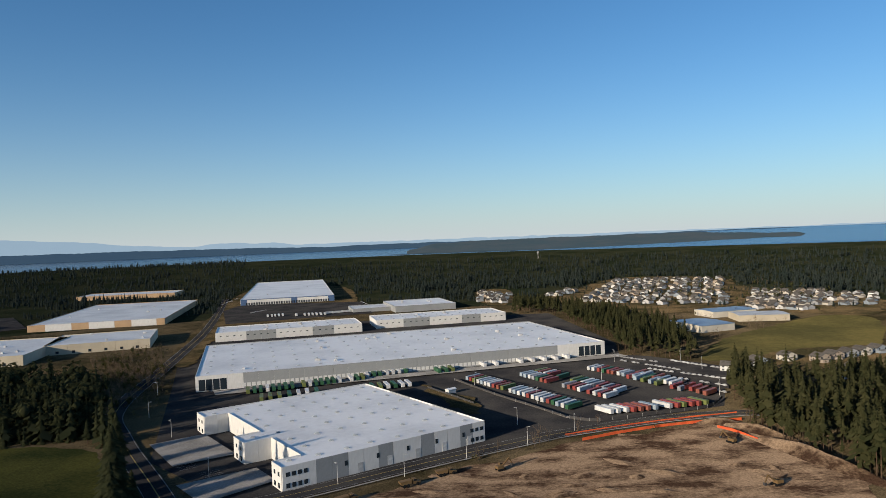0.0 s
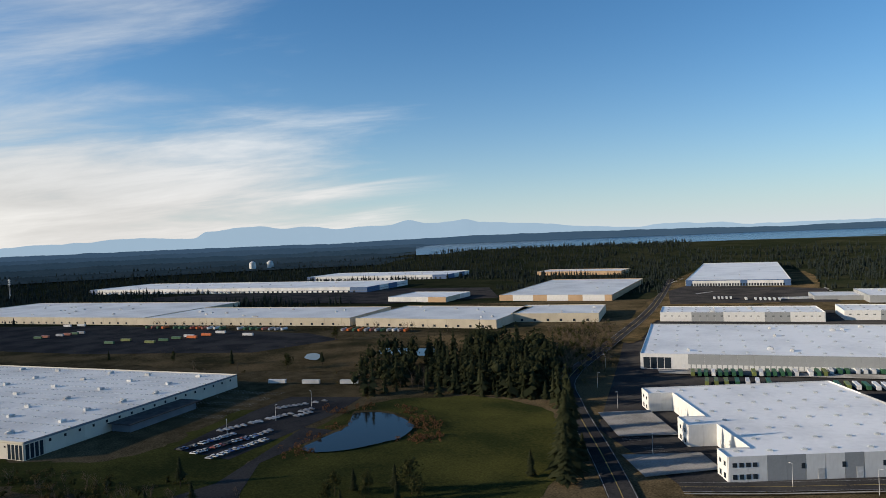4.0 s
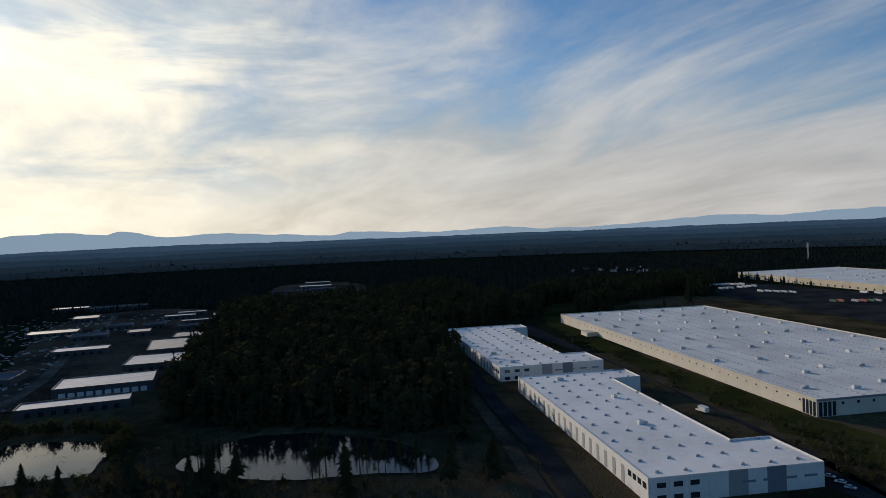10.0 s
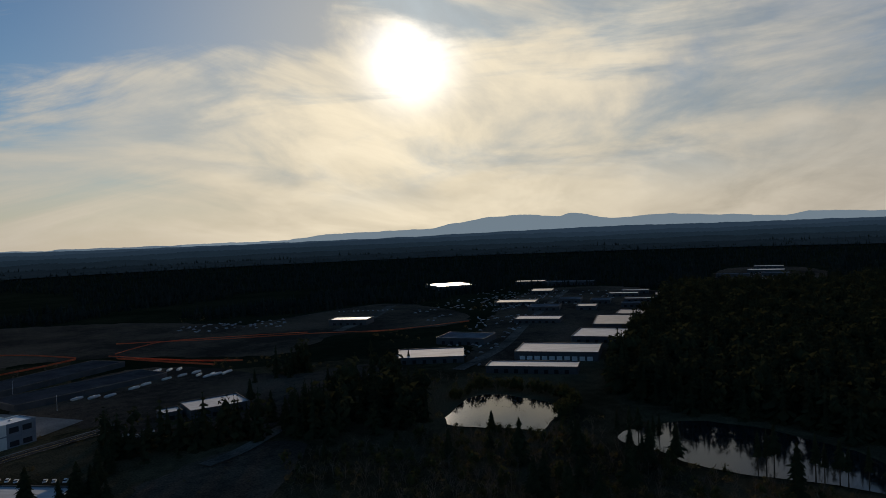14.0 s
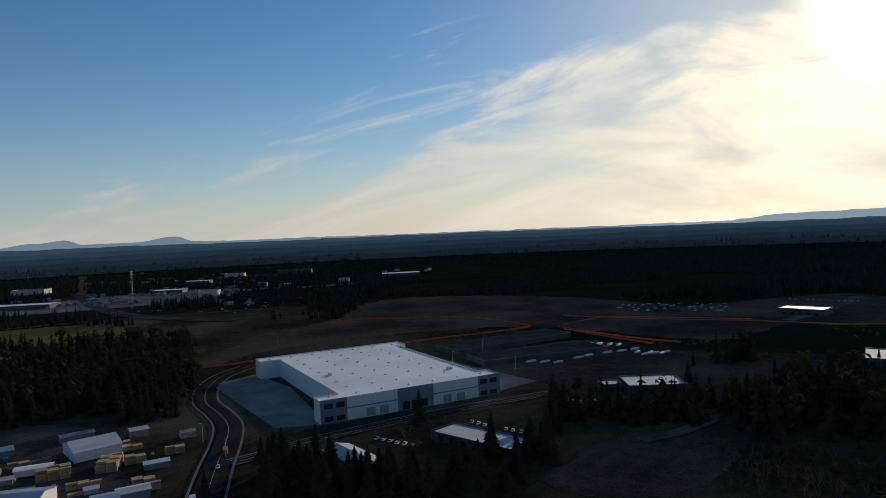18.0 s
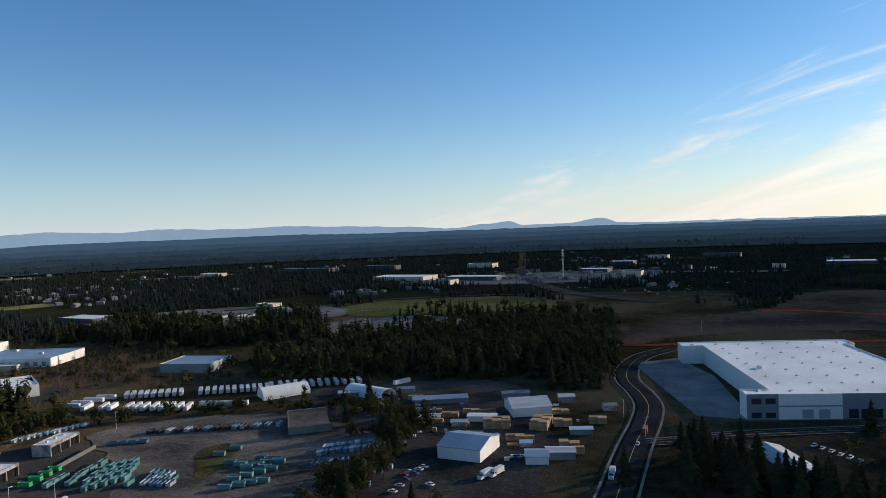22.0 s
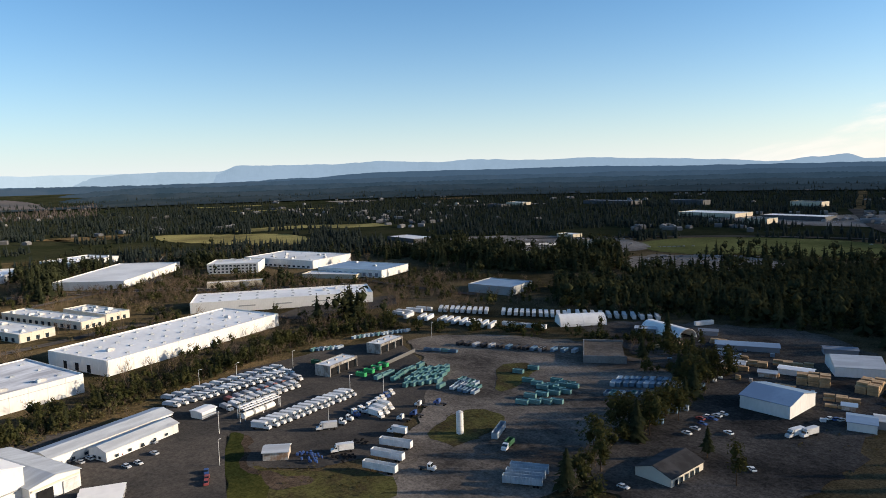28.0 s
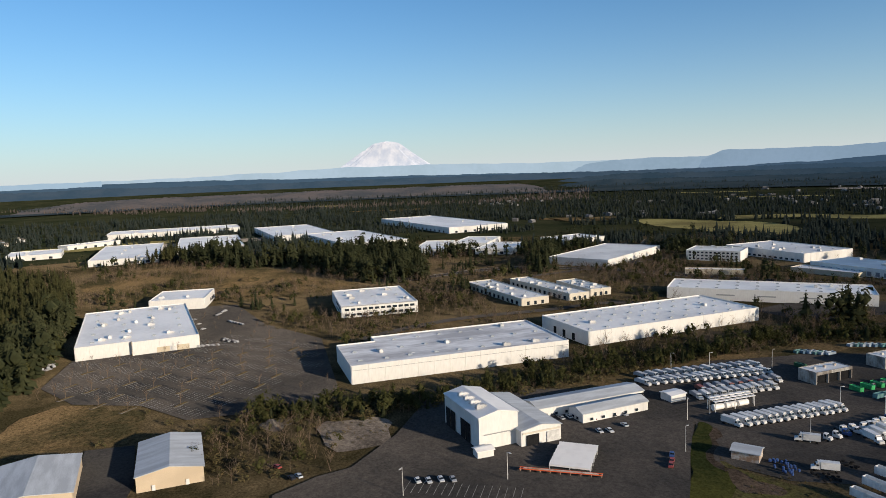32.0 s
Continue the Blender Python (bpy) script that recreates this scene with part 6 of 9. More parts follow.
WOODS = [
    [(-760, -90), (-1250, 60), (-1400, 330), (-1270, 330), (-1050, 180), (-900, 60), (-870, -20)],
    [(-1000, 240), (-1350, 330), (-1450, 420), (-1150, 330)],
    [(172, 414), (169, 360), (180, 331), (188, 299), (190, 258), (329, 420), (324, 510), (250, 481), (218, 487), (211, 531)],
    [(76, 858), (158, 660), (201, 581), (219, 598), (257, 767), (231, 971), (118, 1168)],
    [(-348, 363), (-281, 380), (-219, 423), (-282, 561), (-380, 623), (-416, 454)],
    [(-345, 491), (-341, 524), (-249, 493), (-188, 404), (-197, 395), (-253, 418), (-286, 406)],
    [(-440, -213), (-406, -149), (-400, -93), (-380, -45), (-319, -19), (-415, -30), (-593, -55), (-800, -92), (-1075, -0), (-1430, -160), (-1217, -254), (-1029, -408), (-663, -305)],
    [(-418, -225), (-395, -170), (-403, -107), (-369, -50), (-340, -37), (-501, -34), (-723, -71), (-1222, -227), (-1091, -462), (-639, -322), (-504, -271)],
    [(-336, -211), (-327, -157), (-308, -119), (-321, -48), (-327, -6), (-276, -17), (-200, -158), (-309, -217)],
    [(-229, -339), (-342, -401), (-376, -366), (-304, -279), (-276, -262), (-315, -229), (-253, -179), (-211, -229), (-187, -276)],
    [(300, -526), (195, -500), (145, -517), (68, -522), (90, -777), (161, -847), (264, -761), (392, -692)],
    [(331, -456), (225, -466), (163, -468), (57, -475), (68, -590), (135, -713), (230, -665), (294, -640), (395, -527)],
    [(15, -301), (14, -354), (-19, -366), (-41, -310), (-65, -299), (-101, -298), (-86, -341), (-122, -343), (-131, -307), (-82, -270)],
    [(-147, -368), (-171, -426), (-211, -416), (-245, -393), (-322, -492), (-379, -497), (-259, -342), (-205, -325)],
    [(328, -49), (365, -69), (391, -119), (397, -172), (417, -271), (394, -329), (372, -316), (386, -255), (369, -166), (347, -106)],
    [(417, -271), (465, -311), (435, -335), (391, -332), (373, -311), (383, -269)],
    [(152, -237), (148, -261), (153, -333), (169, -388), (203, -392), (162, -325), (151, -253)],
    [(343, 197), (404, 194), (514, 216), (757, 311), (954, 527)],
    [(1036, 371), (1069, 202), (861, 137), (936, 265)],
    [(923, 161), (988, 14), (893, -60), (705, -58), (715, 23), (835, 67)],
    [(791, -179), (938, -261), (774, -222), (702, -177)],
    [(654, -583), (738, -721), (616, -748), (485, -587), (570, -563)],
    [(587, -647), (566, -758), (441, -786), (382, -655), (485, -587)],
]
CLEAR_BOX = [(min(p[0] for p in c), max(p[0] for p in c), min(p[1] for p in c), max(p[1] for p in c), c) for c in CLEAR]


def is_clear(x, y):
    for x0, x1, y0, y1, c in CLEAR_BOX:
        if x0 <= x <= x1 and y0 <= y <= y1 and inside(x, y, c):
            return True
    return False


# woods round the park: every tree of the near stands, then joined stands
spots_mid, spots_near, spots_pole, spots_pine = [], [], [], []
for zone in WOODS:
    xs, ys = [p[0] for p in zone], [p[1] for p in zone]
    area = (max(xs) - min(xs)) * (max(ys) - min(ys))
    for _ in range(int(area / 58)):
        x, y = tree_rng.uniform(min(xs), max(xs)), tree_rng.uniform(min(ys), max(ys))
        if not inside(x, y, zone) or is_clear(x, y):
            continue
        r = math.hypot(x, y)
        s = tree_rng.choice((tree_rng.uniform(9, 18), tree_rng.uniform(17, 31), tree_rng.uniform(19, 30))) * (1.12 if x > 150 and y > 250 else 1.0)
        if x > 250 and y < 0 and r < 520:
            s *= 0.42
            if tree_rng.random() < 0.5:
                continue
        if 40 < x < 400 and y < -450:
            s *= 0.84
        if x < -180 and 350 < y < 630 and (x < -300 or tree_rng.random() < 0.4) and tree_rng.random() < 0.45:
            continue
        if x < 0 and y < 0 and r < 395:      # open reedy banks and lots: few trees
            if tree_rng.random() > (0.05 if x < -180 else 0.62):
                continue
            s *= 0.85
        if x > 60 and y > 250:
            spots_pole.append((x, y, s * 0.92 if r < 560 else tree_rng.uniform(15, 25)))
            if r < 560:
                spots_pole.append((x + tree_rng.uniform(2, 6), y + tree_rng.uniform(-5, 5), tree_rng.uniform(12, 23)))
        elif r > 360 and s < 17 and x > 0:
            spots_pine.append((x, y, s * 0.8))
        else:
            (spots_near if r < 360 else spots_mid).append((x, y, s))

# far woods to the hills, thinning with distance
spots_far, spots_bare, spots_bush, spots_brown = [], [], [], []
for _ in range(105000):
    r = 900 * math.exp(tree_rng.uniform(0, math.log(3300 / 900)))
    a = radians(tree_rng.uniform(-35, 300))
    x, y = -r * math.sin(a), r * math.cos(a)
    az = math.degrees(a) % 360
    if r < 900 or (r < 1250 and (15 < az < 78 or az > 300)):
        continue
    if r < 1500 and noise.noise((x * 0.004, y * 0.004, 3.0)) < ((0.22 - 0.0006 * (r - 900)) if az < 180 else -0.08):
        continue
    if r > 2550 and (az > 324 or az < 16):      # the shore of the sound
        continue
    if noise.noise((x * 0.0011, y * 0.0011, 8.0)) > 0.42 or is_clear(x, y):
        continue
    if 252 < az < 300 and r > 2300 and noise.noise((x * 0.002, y * 0.002, 4.0)) > 0.0:
        spots_brown.append((x, y, tree_rng.uniform(9, 15)))
    elif r < 960:
        spots_mid.append((x, y, tree_rng.uniform(12, 23)))
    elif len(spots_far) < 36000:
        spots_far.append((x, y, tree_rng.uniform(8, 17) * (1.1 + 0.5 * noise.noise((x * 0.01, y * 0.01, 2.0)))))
# garden trees of the suburb
for _ in range(330):
    x, y = tree_rng.uniform(180, 660), tree_rng.uniform(930, 1650)
    if inside(x, y, [(192, 1120), (182, 1290), (453, 1770), (668, 1623), (549, 1285), (705, 1106), (529, 831), (479, 886), (407, 993)]):
        spots_far.append((x, y, tree_rng.uniform(4, 11)))
# single firs and belts that stand by the yards, drives and ponds
YARD_FIRS = [(154, -249), (154, -256), (152, -260), (151, -267), (150, -272), (147, -277), (148, -286), (147, -293), (147, -302), (150, -317), (153, -328), (149, -228), (138, -216), (138, -194), (114, -254),
             (96, -238), (171, -354), (189, -368), (199, -355), (143, -251), (142, -260), (141, -284), (159, -328), (166, -334), (161, -353), (161, -365), (153, -365), (257, -402), (219, -424), (180, -378), (187, -405)]
POND_FIRS = [(-224, 220), (-221, 229), (-212, 229), (-202, 236), (-195, 239), (-159, 284), (-217, 208), (-209, 208), (-204, 218), (-197, 231), (-187, 233), (-280, 162), (-263, 163), (-261, 172), (-305, 154), (-300, 192), (-147, 299), (-164, 343), (-189, 381), (-216, 410), (-148, 318),
             (-556, 417), (-483, 422), (-469, 452), (-568, 570), (-706, 377), (-615, 393)]
ROAD_FIRS = [(13, -314), (2, -319), (-5, -309), (-16, -316), (-25, -305), (-36, -311), (-47, -313), (-74, -304), (-81, -311), (-85, -305), (-106, -312), (-117, -322), (-130, -332), (-156, -389), (-146, -357),
             (-196, -379), (-226, -378), (-249, -367), (-274, -373), (-244, -345), (-266, -416), (-78, -408), (35, -305)]
BANK_FIRS = [(-316, -159), (-315, -152), (-351, -221), (-348, -211), (-310, -241), (-335, -417), (-355, -416),
             (-345, -393), (-436, -443), (-436, -429), (-329, -476), (-309, -476), (-215, -366), (-446, -489)]
BELT_FIRS = [(324, 17), (315, 8), (316, -2), (327, -8), (333, -19), (325, 41), (324, 51), (344, 20), (333, 9), (331, 30), (338, -30), (342, -40)]
single = [(x, y, tree_rng.uniform(a, b)) for group, a, b in ((YARD_FIRS, 11, 20), (POND_FIRS, 9, 16), (ROAD_FIRS, 12, 22), (BANK_FIRS, 10, 18), (BELT_FIRS, 6, 10)) for x, y in group]
single += [(x, y, tree_rng.uniform(17, 24)) for x, y in ((-322, -100), (-324, -97), (-325, -94), (-324, -77), (-326, -74), (-325, -68), (-326, -65), (-329, -58), (-328, -50), (-328, -172), (-328, -165), (-330, -161), (-328, -152), (-333, -151))]
single += [(-146, 296, 39), (-152, 308, 33), (-158, 322, 35), (-165, 338, 29), (-176, 356, 27), (-140, 282, 30), (-186, 384, 26)]
spots_near[:0] = single
# bushy belt between the white warehouses and the truck yard
BELT = spline([(330, 60), (326, 10), (340, -45), (356, -100), (374, -165), (392, -225), (404, -275), (388, -325)], 10)
belt_trees = []
for bx, by in BELT:
    for _ in range(6):
        belt_trees.append((bx + tree_rng.uniform(-10, 10), by + tree_rng.uniform(-7, 7), tree_rng.choice((tree_rng.uniform(4, 7), tree_rng.uniform(6, 12)))))
    for _ in range(2):
        spots_bare.append((bx + tree_rng.uniform(-12, 12), by + tree_rng.uniform(-8, 8), tree_rng.uniform(4, 8)))
    for _ in range(7):
        spots_bush.append((bx + tree_rng.uniform(-12, 12), by + tree_rng.uniform(-8, 8), tree_rng.uniform(1.5, 4.5)))
# dark bushy line between the container yard and the lumber yard
for bx, by in spline([(128, -192), (146, -225), (148, -262), (150, -300), (154, -333), (168, -378), (196, -392), (230, -400)], 7):
    for _ in range(3):
        spots_pine.append((bx + tree_rng.uniform(-4, 4), by + tree_rng.uniform(-4, 4), tree_rng.uniform(3.5, 10)))
    spots_bare.append((bx + tree_rng.uniform(-6, 6), by + tree_rng.uniform(-4, 4), tree_rng.uniform(5, 9)))
# trees on the far shore of the shallow pond, and a reed bed in it
for bx, by in spline([(-352, -222), (-376, -226), (-392, -245), (-395, -285), (-384, -308), (-350, -304)], 6):
    for _ in range(4):
        spots_pine.append((bx + tree_rng.uniform(-4, 4), by + tree_rng.uniform(-4, 4), tree_rng.uniform(5, 12)))
for _ in range(140):
    u = tree_rng.uniform(-1, 1)
    spots_bush.append((-352 + tree_rng.uniform(-4, 4) + 6 * u, -258 + 17 * u, tree_rng.uniform(0.5, 1.1)))
# loose row of pines behind the container yard
for bx, by in ((374, -334), (353, -339), (333, -355), (309, -363), (301, -367), (271, -388), (251, -389), (235, -397), (407, -270), (402, -277), (420, -303), (426, -329), (412, -342)):
    for _ in range(4):
        spots_pine.append((bx + tree_rng.uniform(-7, 7), by + tree_rng.uniform(-4, 4), tree_rng.uniform(4, 10)))
# brown thickets
THICKETS = [[(312, 97), (328, 52), (350, 20), (315, 8), (262, 26), (255, 52), (258, 65)], [(-331, 550), (-379, 678), (-294, 661), (-284, 705), (-224, 542), (-236, 468)],
            [(-274, -268), (-318, -223), (-311, -169), (-304, -118), (-318, -48), (-308, -18), (-239, -85), (-203, -220)], [(-387, 145), (-332, 174), (-269, 180), (-286, 150), (-327, 140)],
            [(564, 47), (552, -35), (460, -52), (460, 10), (533, 84), (627, 92)], [(674, 55), (705, -58), (678, -136), (560, -88), (588, -38)], [(595, -420), (540, -534), (415, -428), (478, -406)],
            [(835, -247), (721, -379), (595, -360), (601, -265), (603, -202)], [(774, -222), (729, -338), (641, -297), (631, -225)], [(-380, 727), (-336, 818), (-250, 607), (-286, 573)],
            [(340, -60), (372, -75), (395, -180), (420, -270), (390, -320), (375, -200)]]
for zone in THICKETS:
    xs, ys = [p[0] for p in zone], [p[1] for p in zone]
    for _ in range(int((max(xs) - min(xs)) * (max(ys) - min(ys)) / 28)):
        x, y = tree_rng.uniform(min(xs), max(xs)), tree_rng.uniform(min(ys), max(ys))
        if inside(x, y, zone):
            if tree_rng.random() < 0.45:
                spots_bare.append((x, y, tree_rng.uniform(4, 10)))
            elif tree_rng.random() < 0.85:
                spots_bush.append((x, y, tree_rng.uniform(1.0, 3.2)))
            else:
                spots_pine.append((x, y, tree_rng.uniform(4, 9)))
# brush round the ponds, shrubs on the verge, trees between the houses
for zone, n, lo, hi in (([(-300, -160), (-330, -182), (-345, -215), (-316, -215), (-300, -260), (-200, -300), (-185, -250), (-240, -160), (-300, -60), (-318, -40), (-312, -110), (-322, -150)], 900, 3, 9),
                        ([(292, 1100), (430, 960), (690, 1200), (642, 1593), (465, 1720)], 420, 6, 12), ([(300, 900), (480, 890), (660, 1100), (560, 1240), (400, 1000)], 160, 5, 10)):
    xs, ys = [p[0] for p in zone], [p[1] for p in zone]
    for k in range(n):
        x, y = tree_rng.uniform(min(xs), max(xs)), tree_rng.uniform(min(ys), max(ys))
        if inside(x, y, zone):
            (spots_bare if k % 3 else spots_pine).append((x, y, tree_rng.uniform(lo, hi)))
            if y < 0:
                spots_bush.append((x + 3, y + 2, tree_rng.uniform(1.2, 3)))
for cx, cy, n in ((-612, 90, 5), (-540, 123, 6), (-532, 119, 5), (-516, 119, 5), (-476, 130, 7), (-451, 120, 5), (-448, 140, 6), (-436, 127, 6), (-411, 143, 6), (-388, 146, 8), (-387, 160, 5), (-373, 166, 7), (-340, 154, 9), (-325, 164, 6),
                  (-303, 190, 5), (-278, 158, 9), (-280, 147, 8), (-260, 170, 6), (-250, 191, 8)):
    for k in range(n):
        (spots_pine if k % 3 else spots_bare).append((cx + tree_rng.gauss(0, 4), cy + tree_rng.gauss(0, 3), tree_rng.uniform(1.6, 4.6)))
        spots_bush.append((cx + tree_rng.gauss(0, 6), cy + tree_rng.gauss(0, 4), tree_rng.uniform(0.8, 2.2)))
# weeds and tufts over the rough banks and meadows
for zone, n in (([(243, -130), (217, -151), (191, -163), (178, -149), (201, -111)], 160), ([(213, -198), (225, -221), (211, -240), (193, -216)], 90), ([(281, 164), (340, 180), (372, 166), (317, 103)], 130),
                ([(312, 97), (350, 20), (300, -8), (262, 26), (256, 62)], 320), ([(324, -52), (369, -166), (394, -263), (374, -250), (336, -104)], 200), ([(-970, 290), (-570, 560), (-420, 640), (-410, 450), (-720, 365)], 420),
                ([(-25, 541), (19, 483), (26, 443), (-4, 485)], 60), ([(-97, -280), (-194, -340), (-231, -310), (-154, -248)], 70), ([(54, -265), (110, -300), (100, -340), (52, -420)], 120), ([(-90, 300), (60, 385), (64, 378), (-84, 292)], 120)):
    xs, ys = [p[0] for p in zone], [p[1] for p in zone]
    for _ in range(n * 2):
        x, y = tree_rng.uniform(min(xs), max(xs)), tree_rng.uniform(min(ys), max(ys))
        if inside(x, y, zone):
            spots_bush.append((x, y, tree_rng.uniform(0.4, 1.3)))
VERGE = [(-638, 73), (-529, 131), (-398, 162), (-303, 204), (-260, 174), (-319, 136), (-408, 129), (-539, 91)]
for _ in range(46):
    cx, cy = tree_rng.uniform(-600, -262), tree_rng.uniform(75, 204)
    if inside(cx, cy, VERGE):
        for _ in range(tree_rng.randint(1, 6)):
            spots_pine.append((cx + tree_rng.uniform(-7, 7), cy + tree_rng.uniform(-3, 3), tree_rng.uniform(1.5, 4.2)))
for x, y, s in ((283, 40, 17), (290, 48, 15), (279, 33, 13), (300, 28, 12), (262, 20, 13), (310, 60, 12), (296, 70, 11)):
    spots_bare.append((x, y, s))
# mixed bare trees and small evergreens round the business park and on the meadow
for _ in range(8200):
    x, y = tree_rng.uniform(380, 960), tree_rng.uniform(-520, 340)
    k = noise.noise((x * 0.012, y * 0.012, 9.0))
    if k < -0.12 or (is_clear(x, y) and not (x > 660 and y > 0)) or (403 < x < 640 and 20 < y < 200):
        continue
    if k > 0.12 and tree_rng.random() < 0.28:
        spots_pine.append((x, y, tree_rng.uniform(4, 12)))
    elif tree_rng.random() < 0.78:
        spots_bare.append((x, y, tree_rng.uniform(6, 13)))
    else:
        spots_bush.append((x, y, tree_rng.uniform(1.5, 3.5)))
# clumps of taller firs between the far buildings
for _ in range(110):
    cx, cy = tree_rng.uniform(480, 1150), tree_rng.uniform(-560, 420)
    for _ in range(tree_rng.randint(3, 13)):
        x, y = cx + tree_rng.gauss(0, 10), cy + tree_rng.gauss(0, 10)
        if not is_clear(x, y):
            spots_mid.append((x, y, tree_rng.uniform(8, 18)))
# dark clumps along the back of the container yard and under the edge of the wood
for cx, cy in ((349, -339), (328, -353), (301, -366), (251, -384), (245, -389), (230, -392), (212, -394), (211, -382), (189, -345), (175, -351), (166, -358), (151, -360), (387, -325), (367, -330), (290, -379)):
    for k in range(7):
        spots_pine.append((cx + tree_rng.gauss(0, 5), cy + tree_rng.gauss(0, 4), tree_rng.uniform(3, 9)))
        spots_bush.append((cx + tree_rng.gauss(0, 6), cy + tree_rng.gauss(0, 4), tree_rng.uniform(1, 2.5)))
for (ax, ay), (bx, by), n in (((370, -458), (249, -480), 60), ((519, -462), (435, -440), 60), ((520, -470), (480, -540), 40), ((432, -434), (469, -390), 30), ((411, -512), (380, -470), 30)):
    for k in range(n):
        u = tree_rng.random()
        spot = (ax + (bx - ax) * u + tree_rng.gauss(0, 7), ay + (by - ay) * u + tree_rng.gauss(0, 6))
        (spots_bare if k % 3 else spots_pine).append((*spot, tree_rng.uniform(4, 11)))
# small leafless trees in rows on the store parking lot
for i in range(17):
    for k in range(11):
        x, y = 365 + 17 * i + 3 * k + tree_rng.uniform(-2, 2), 28 + 15 * k + 2 * i + tree_rng.uniform(-2, 2)
        if inside(x, y, [(403, 186), (464, 193), (521, 176), (631, 160), (633, 127), (543, 88), (484, 42), (367, 25), (350, 36), (341, 58), (336, 92), (363, 121), (373, 157)]) and tree_rng.random() < 0.8:
            spots_bare.append((x, y, tree_rng.uniform(4.0, 6.5)))
# bare and leafy scrub between the yards
for _ in range(14000):
    r = tree_rng.uniform(240, 1100)
    a = tree_rng.uniform(0, 2 * math.pi)
    x, y = -r * math.sin(a), r * math.cos(a)
    k = noise.noise((x * 0.008, y * 0.008, 5.0))
    if k < 0.05 or is_clear(x, y):
        continue
    if k > 0.25 and len(spots_bare) < 6900:
        spots_bare.append((x, y, tree_rng.uniform(6, 13)))
    elif len(spots_bush) < 9500:
        spots_bush.append((x, y, tree_rng.uniform(1.2, 3.5)))
spots_pine += belt_trees[::3] + belt_trees[1::6]
belt_trees = belt_trees[2::3][:155]
plant_all("fir_wood", "dense dark fir wood", spots_mid, FIR_MID, M_FIR)
plant_all("tall_fir_wood", "open stand of tall firs with bare lower trunks", spots_pole, POLE, M_POLE)
plant_all("fir_trunks", "bare grey-brown lower trunks of tall firs", spots_pole, TRUNKS, M_BARK)
plant_all("pine_scrub", "bushy rounded pines and evergreen shrubs", spots_pine, PINES, M_PINE)
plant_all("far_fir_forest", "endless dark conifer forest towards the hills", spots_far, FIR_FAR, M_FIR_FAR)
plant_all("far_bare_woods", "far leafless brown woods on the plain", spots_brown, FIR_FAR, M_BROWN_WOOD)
plant_all("bare_saplings", "leafless brown alder and maple saplings", spots_bare, BARE, M_TWIG, "saplings")
plant_all("scrub", "low brown and green scrub", spots_bush, BUSH, M_SHRUB, "scrub")
BIG_MESH = [fast_mesh("crown", *conifer(tree_rng, 1.0, rr, 52, 15, 0.1, 6, 0.6), M_FIR) for rr in (0.15, 0.18)]
FIR_MESH = [fast_mesh("crown", v, f, M_FIR) for v, f in FIR_NEAR]
POLE_MESH = [fast_mesh("crown", *conifer(tree_rng, 1.0, rr, 16, 7, 0.42, 5), M_FIR) for rr in (0.13, 0.16, 0.11)]
PINE_MESH = [fast_mesh("crown", *pine(tree_rng, 1.0, rr, 420), M_PINE) for rr in (0.24, 0.30, 0.36)]


def trunk_mesh():
    bm = bmesh.new()
    bmesh.ops.create_cone(bm, cap_ends=True, segments=6, radius1=0.016, radius2=0.003, depth=0.9, matrix=Matrix.Translation((0, 0, 0.45)))
    me = bpy.data.meshes.new("trunk")
    bm.to_mesh(me)
    bm.free()
    me.materials.append(M_BARK)
    return me


TRUNK = trunk_mesh()


def fir(x, y, s, k):
    e = tagged(empty("fir_tree", x, y, -0.2, tree_rng.uniform(0, 360)), "tall dark green fir with drooping boughs", "tree", "firs round the park")
    e.scale = (s, s, s)
    put("trunk", TRUNK, e, 0, 0, 0)
    if s > 24 and y > 250:
        crown = BIG_MESH[k % 2]
    elif -336 < x < -320 and -175 < y < -40:
        crown = POLE_MESH[k % 3]
    elif (x > 90 and y < -180 and k % 5 < 3) or (x < -180 and y > 100 and k % 2):
        crown = PINE_MESH[k % 3]
    else:
        crown = FIR_MESH[k % len(FIR_MESH)]
    put("crown", crown, e, 0, 0, 0)


for k, (x, y, s) in enumerate(spots_near[:220]):
    fir(x, y, s, k)
if len(spots_near) > 220:
    plant_all("near_fir_wood", "fir wood at the edge of the yards", spots_near[220:], FIR_NEAR, M_FIR)


def pine_tree(x, y, s, k):
    e = tagged(empty("pine_tree", x, y, -0.1, tree_rng.uniform(0, 360)), "bushy olive pine in the belt beside the warehouses", "tree", "pines of the belt")
    e.scale = (s, s, s)
    put("trunk", TRUNK, e, 0, 0, 0)
    put("crown", PINE_MESH[k % len(PINE_MESH)] if k % 4 else FIR_MESH[k % len(FIR_MESH)], e, 0, 0, 0)


for k, (x, y, s) in enumerate(belt_trees):
    pine_tree(x, y, s, k)

# ---- vehicles and containers ----
M_TYRE = mat("tyre_rubber", (0.02, 0.02, 0.02), None, 1.0, 0.9)
M_CHASSIS = mat("chassis_steel", (0.045, 0.045, 0.05), (0.07, 0.065, 0.06), 1.0, 0.7)
M_CAR_GLASS = mat("car_glass", (0.015, 0.02, 0.025), None, 1.0, 0.08, spec=0.6)


def paint(name, c, rough=0.45):
    return mat(name, c, tuple(v * 0.78 for v in c), 0.25, rough, fine=1.5, vary=0.12)


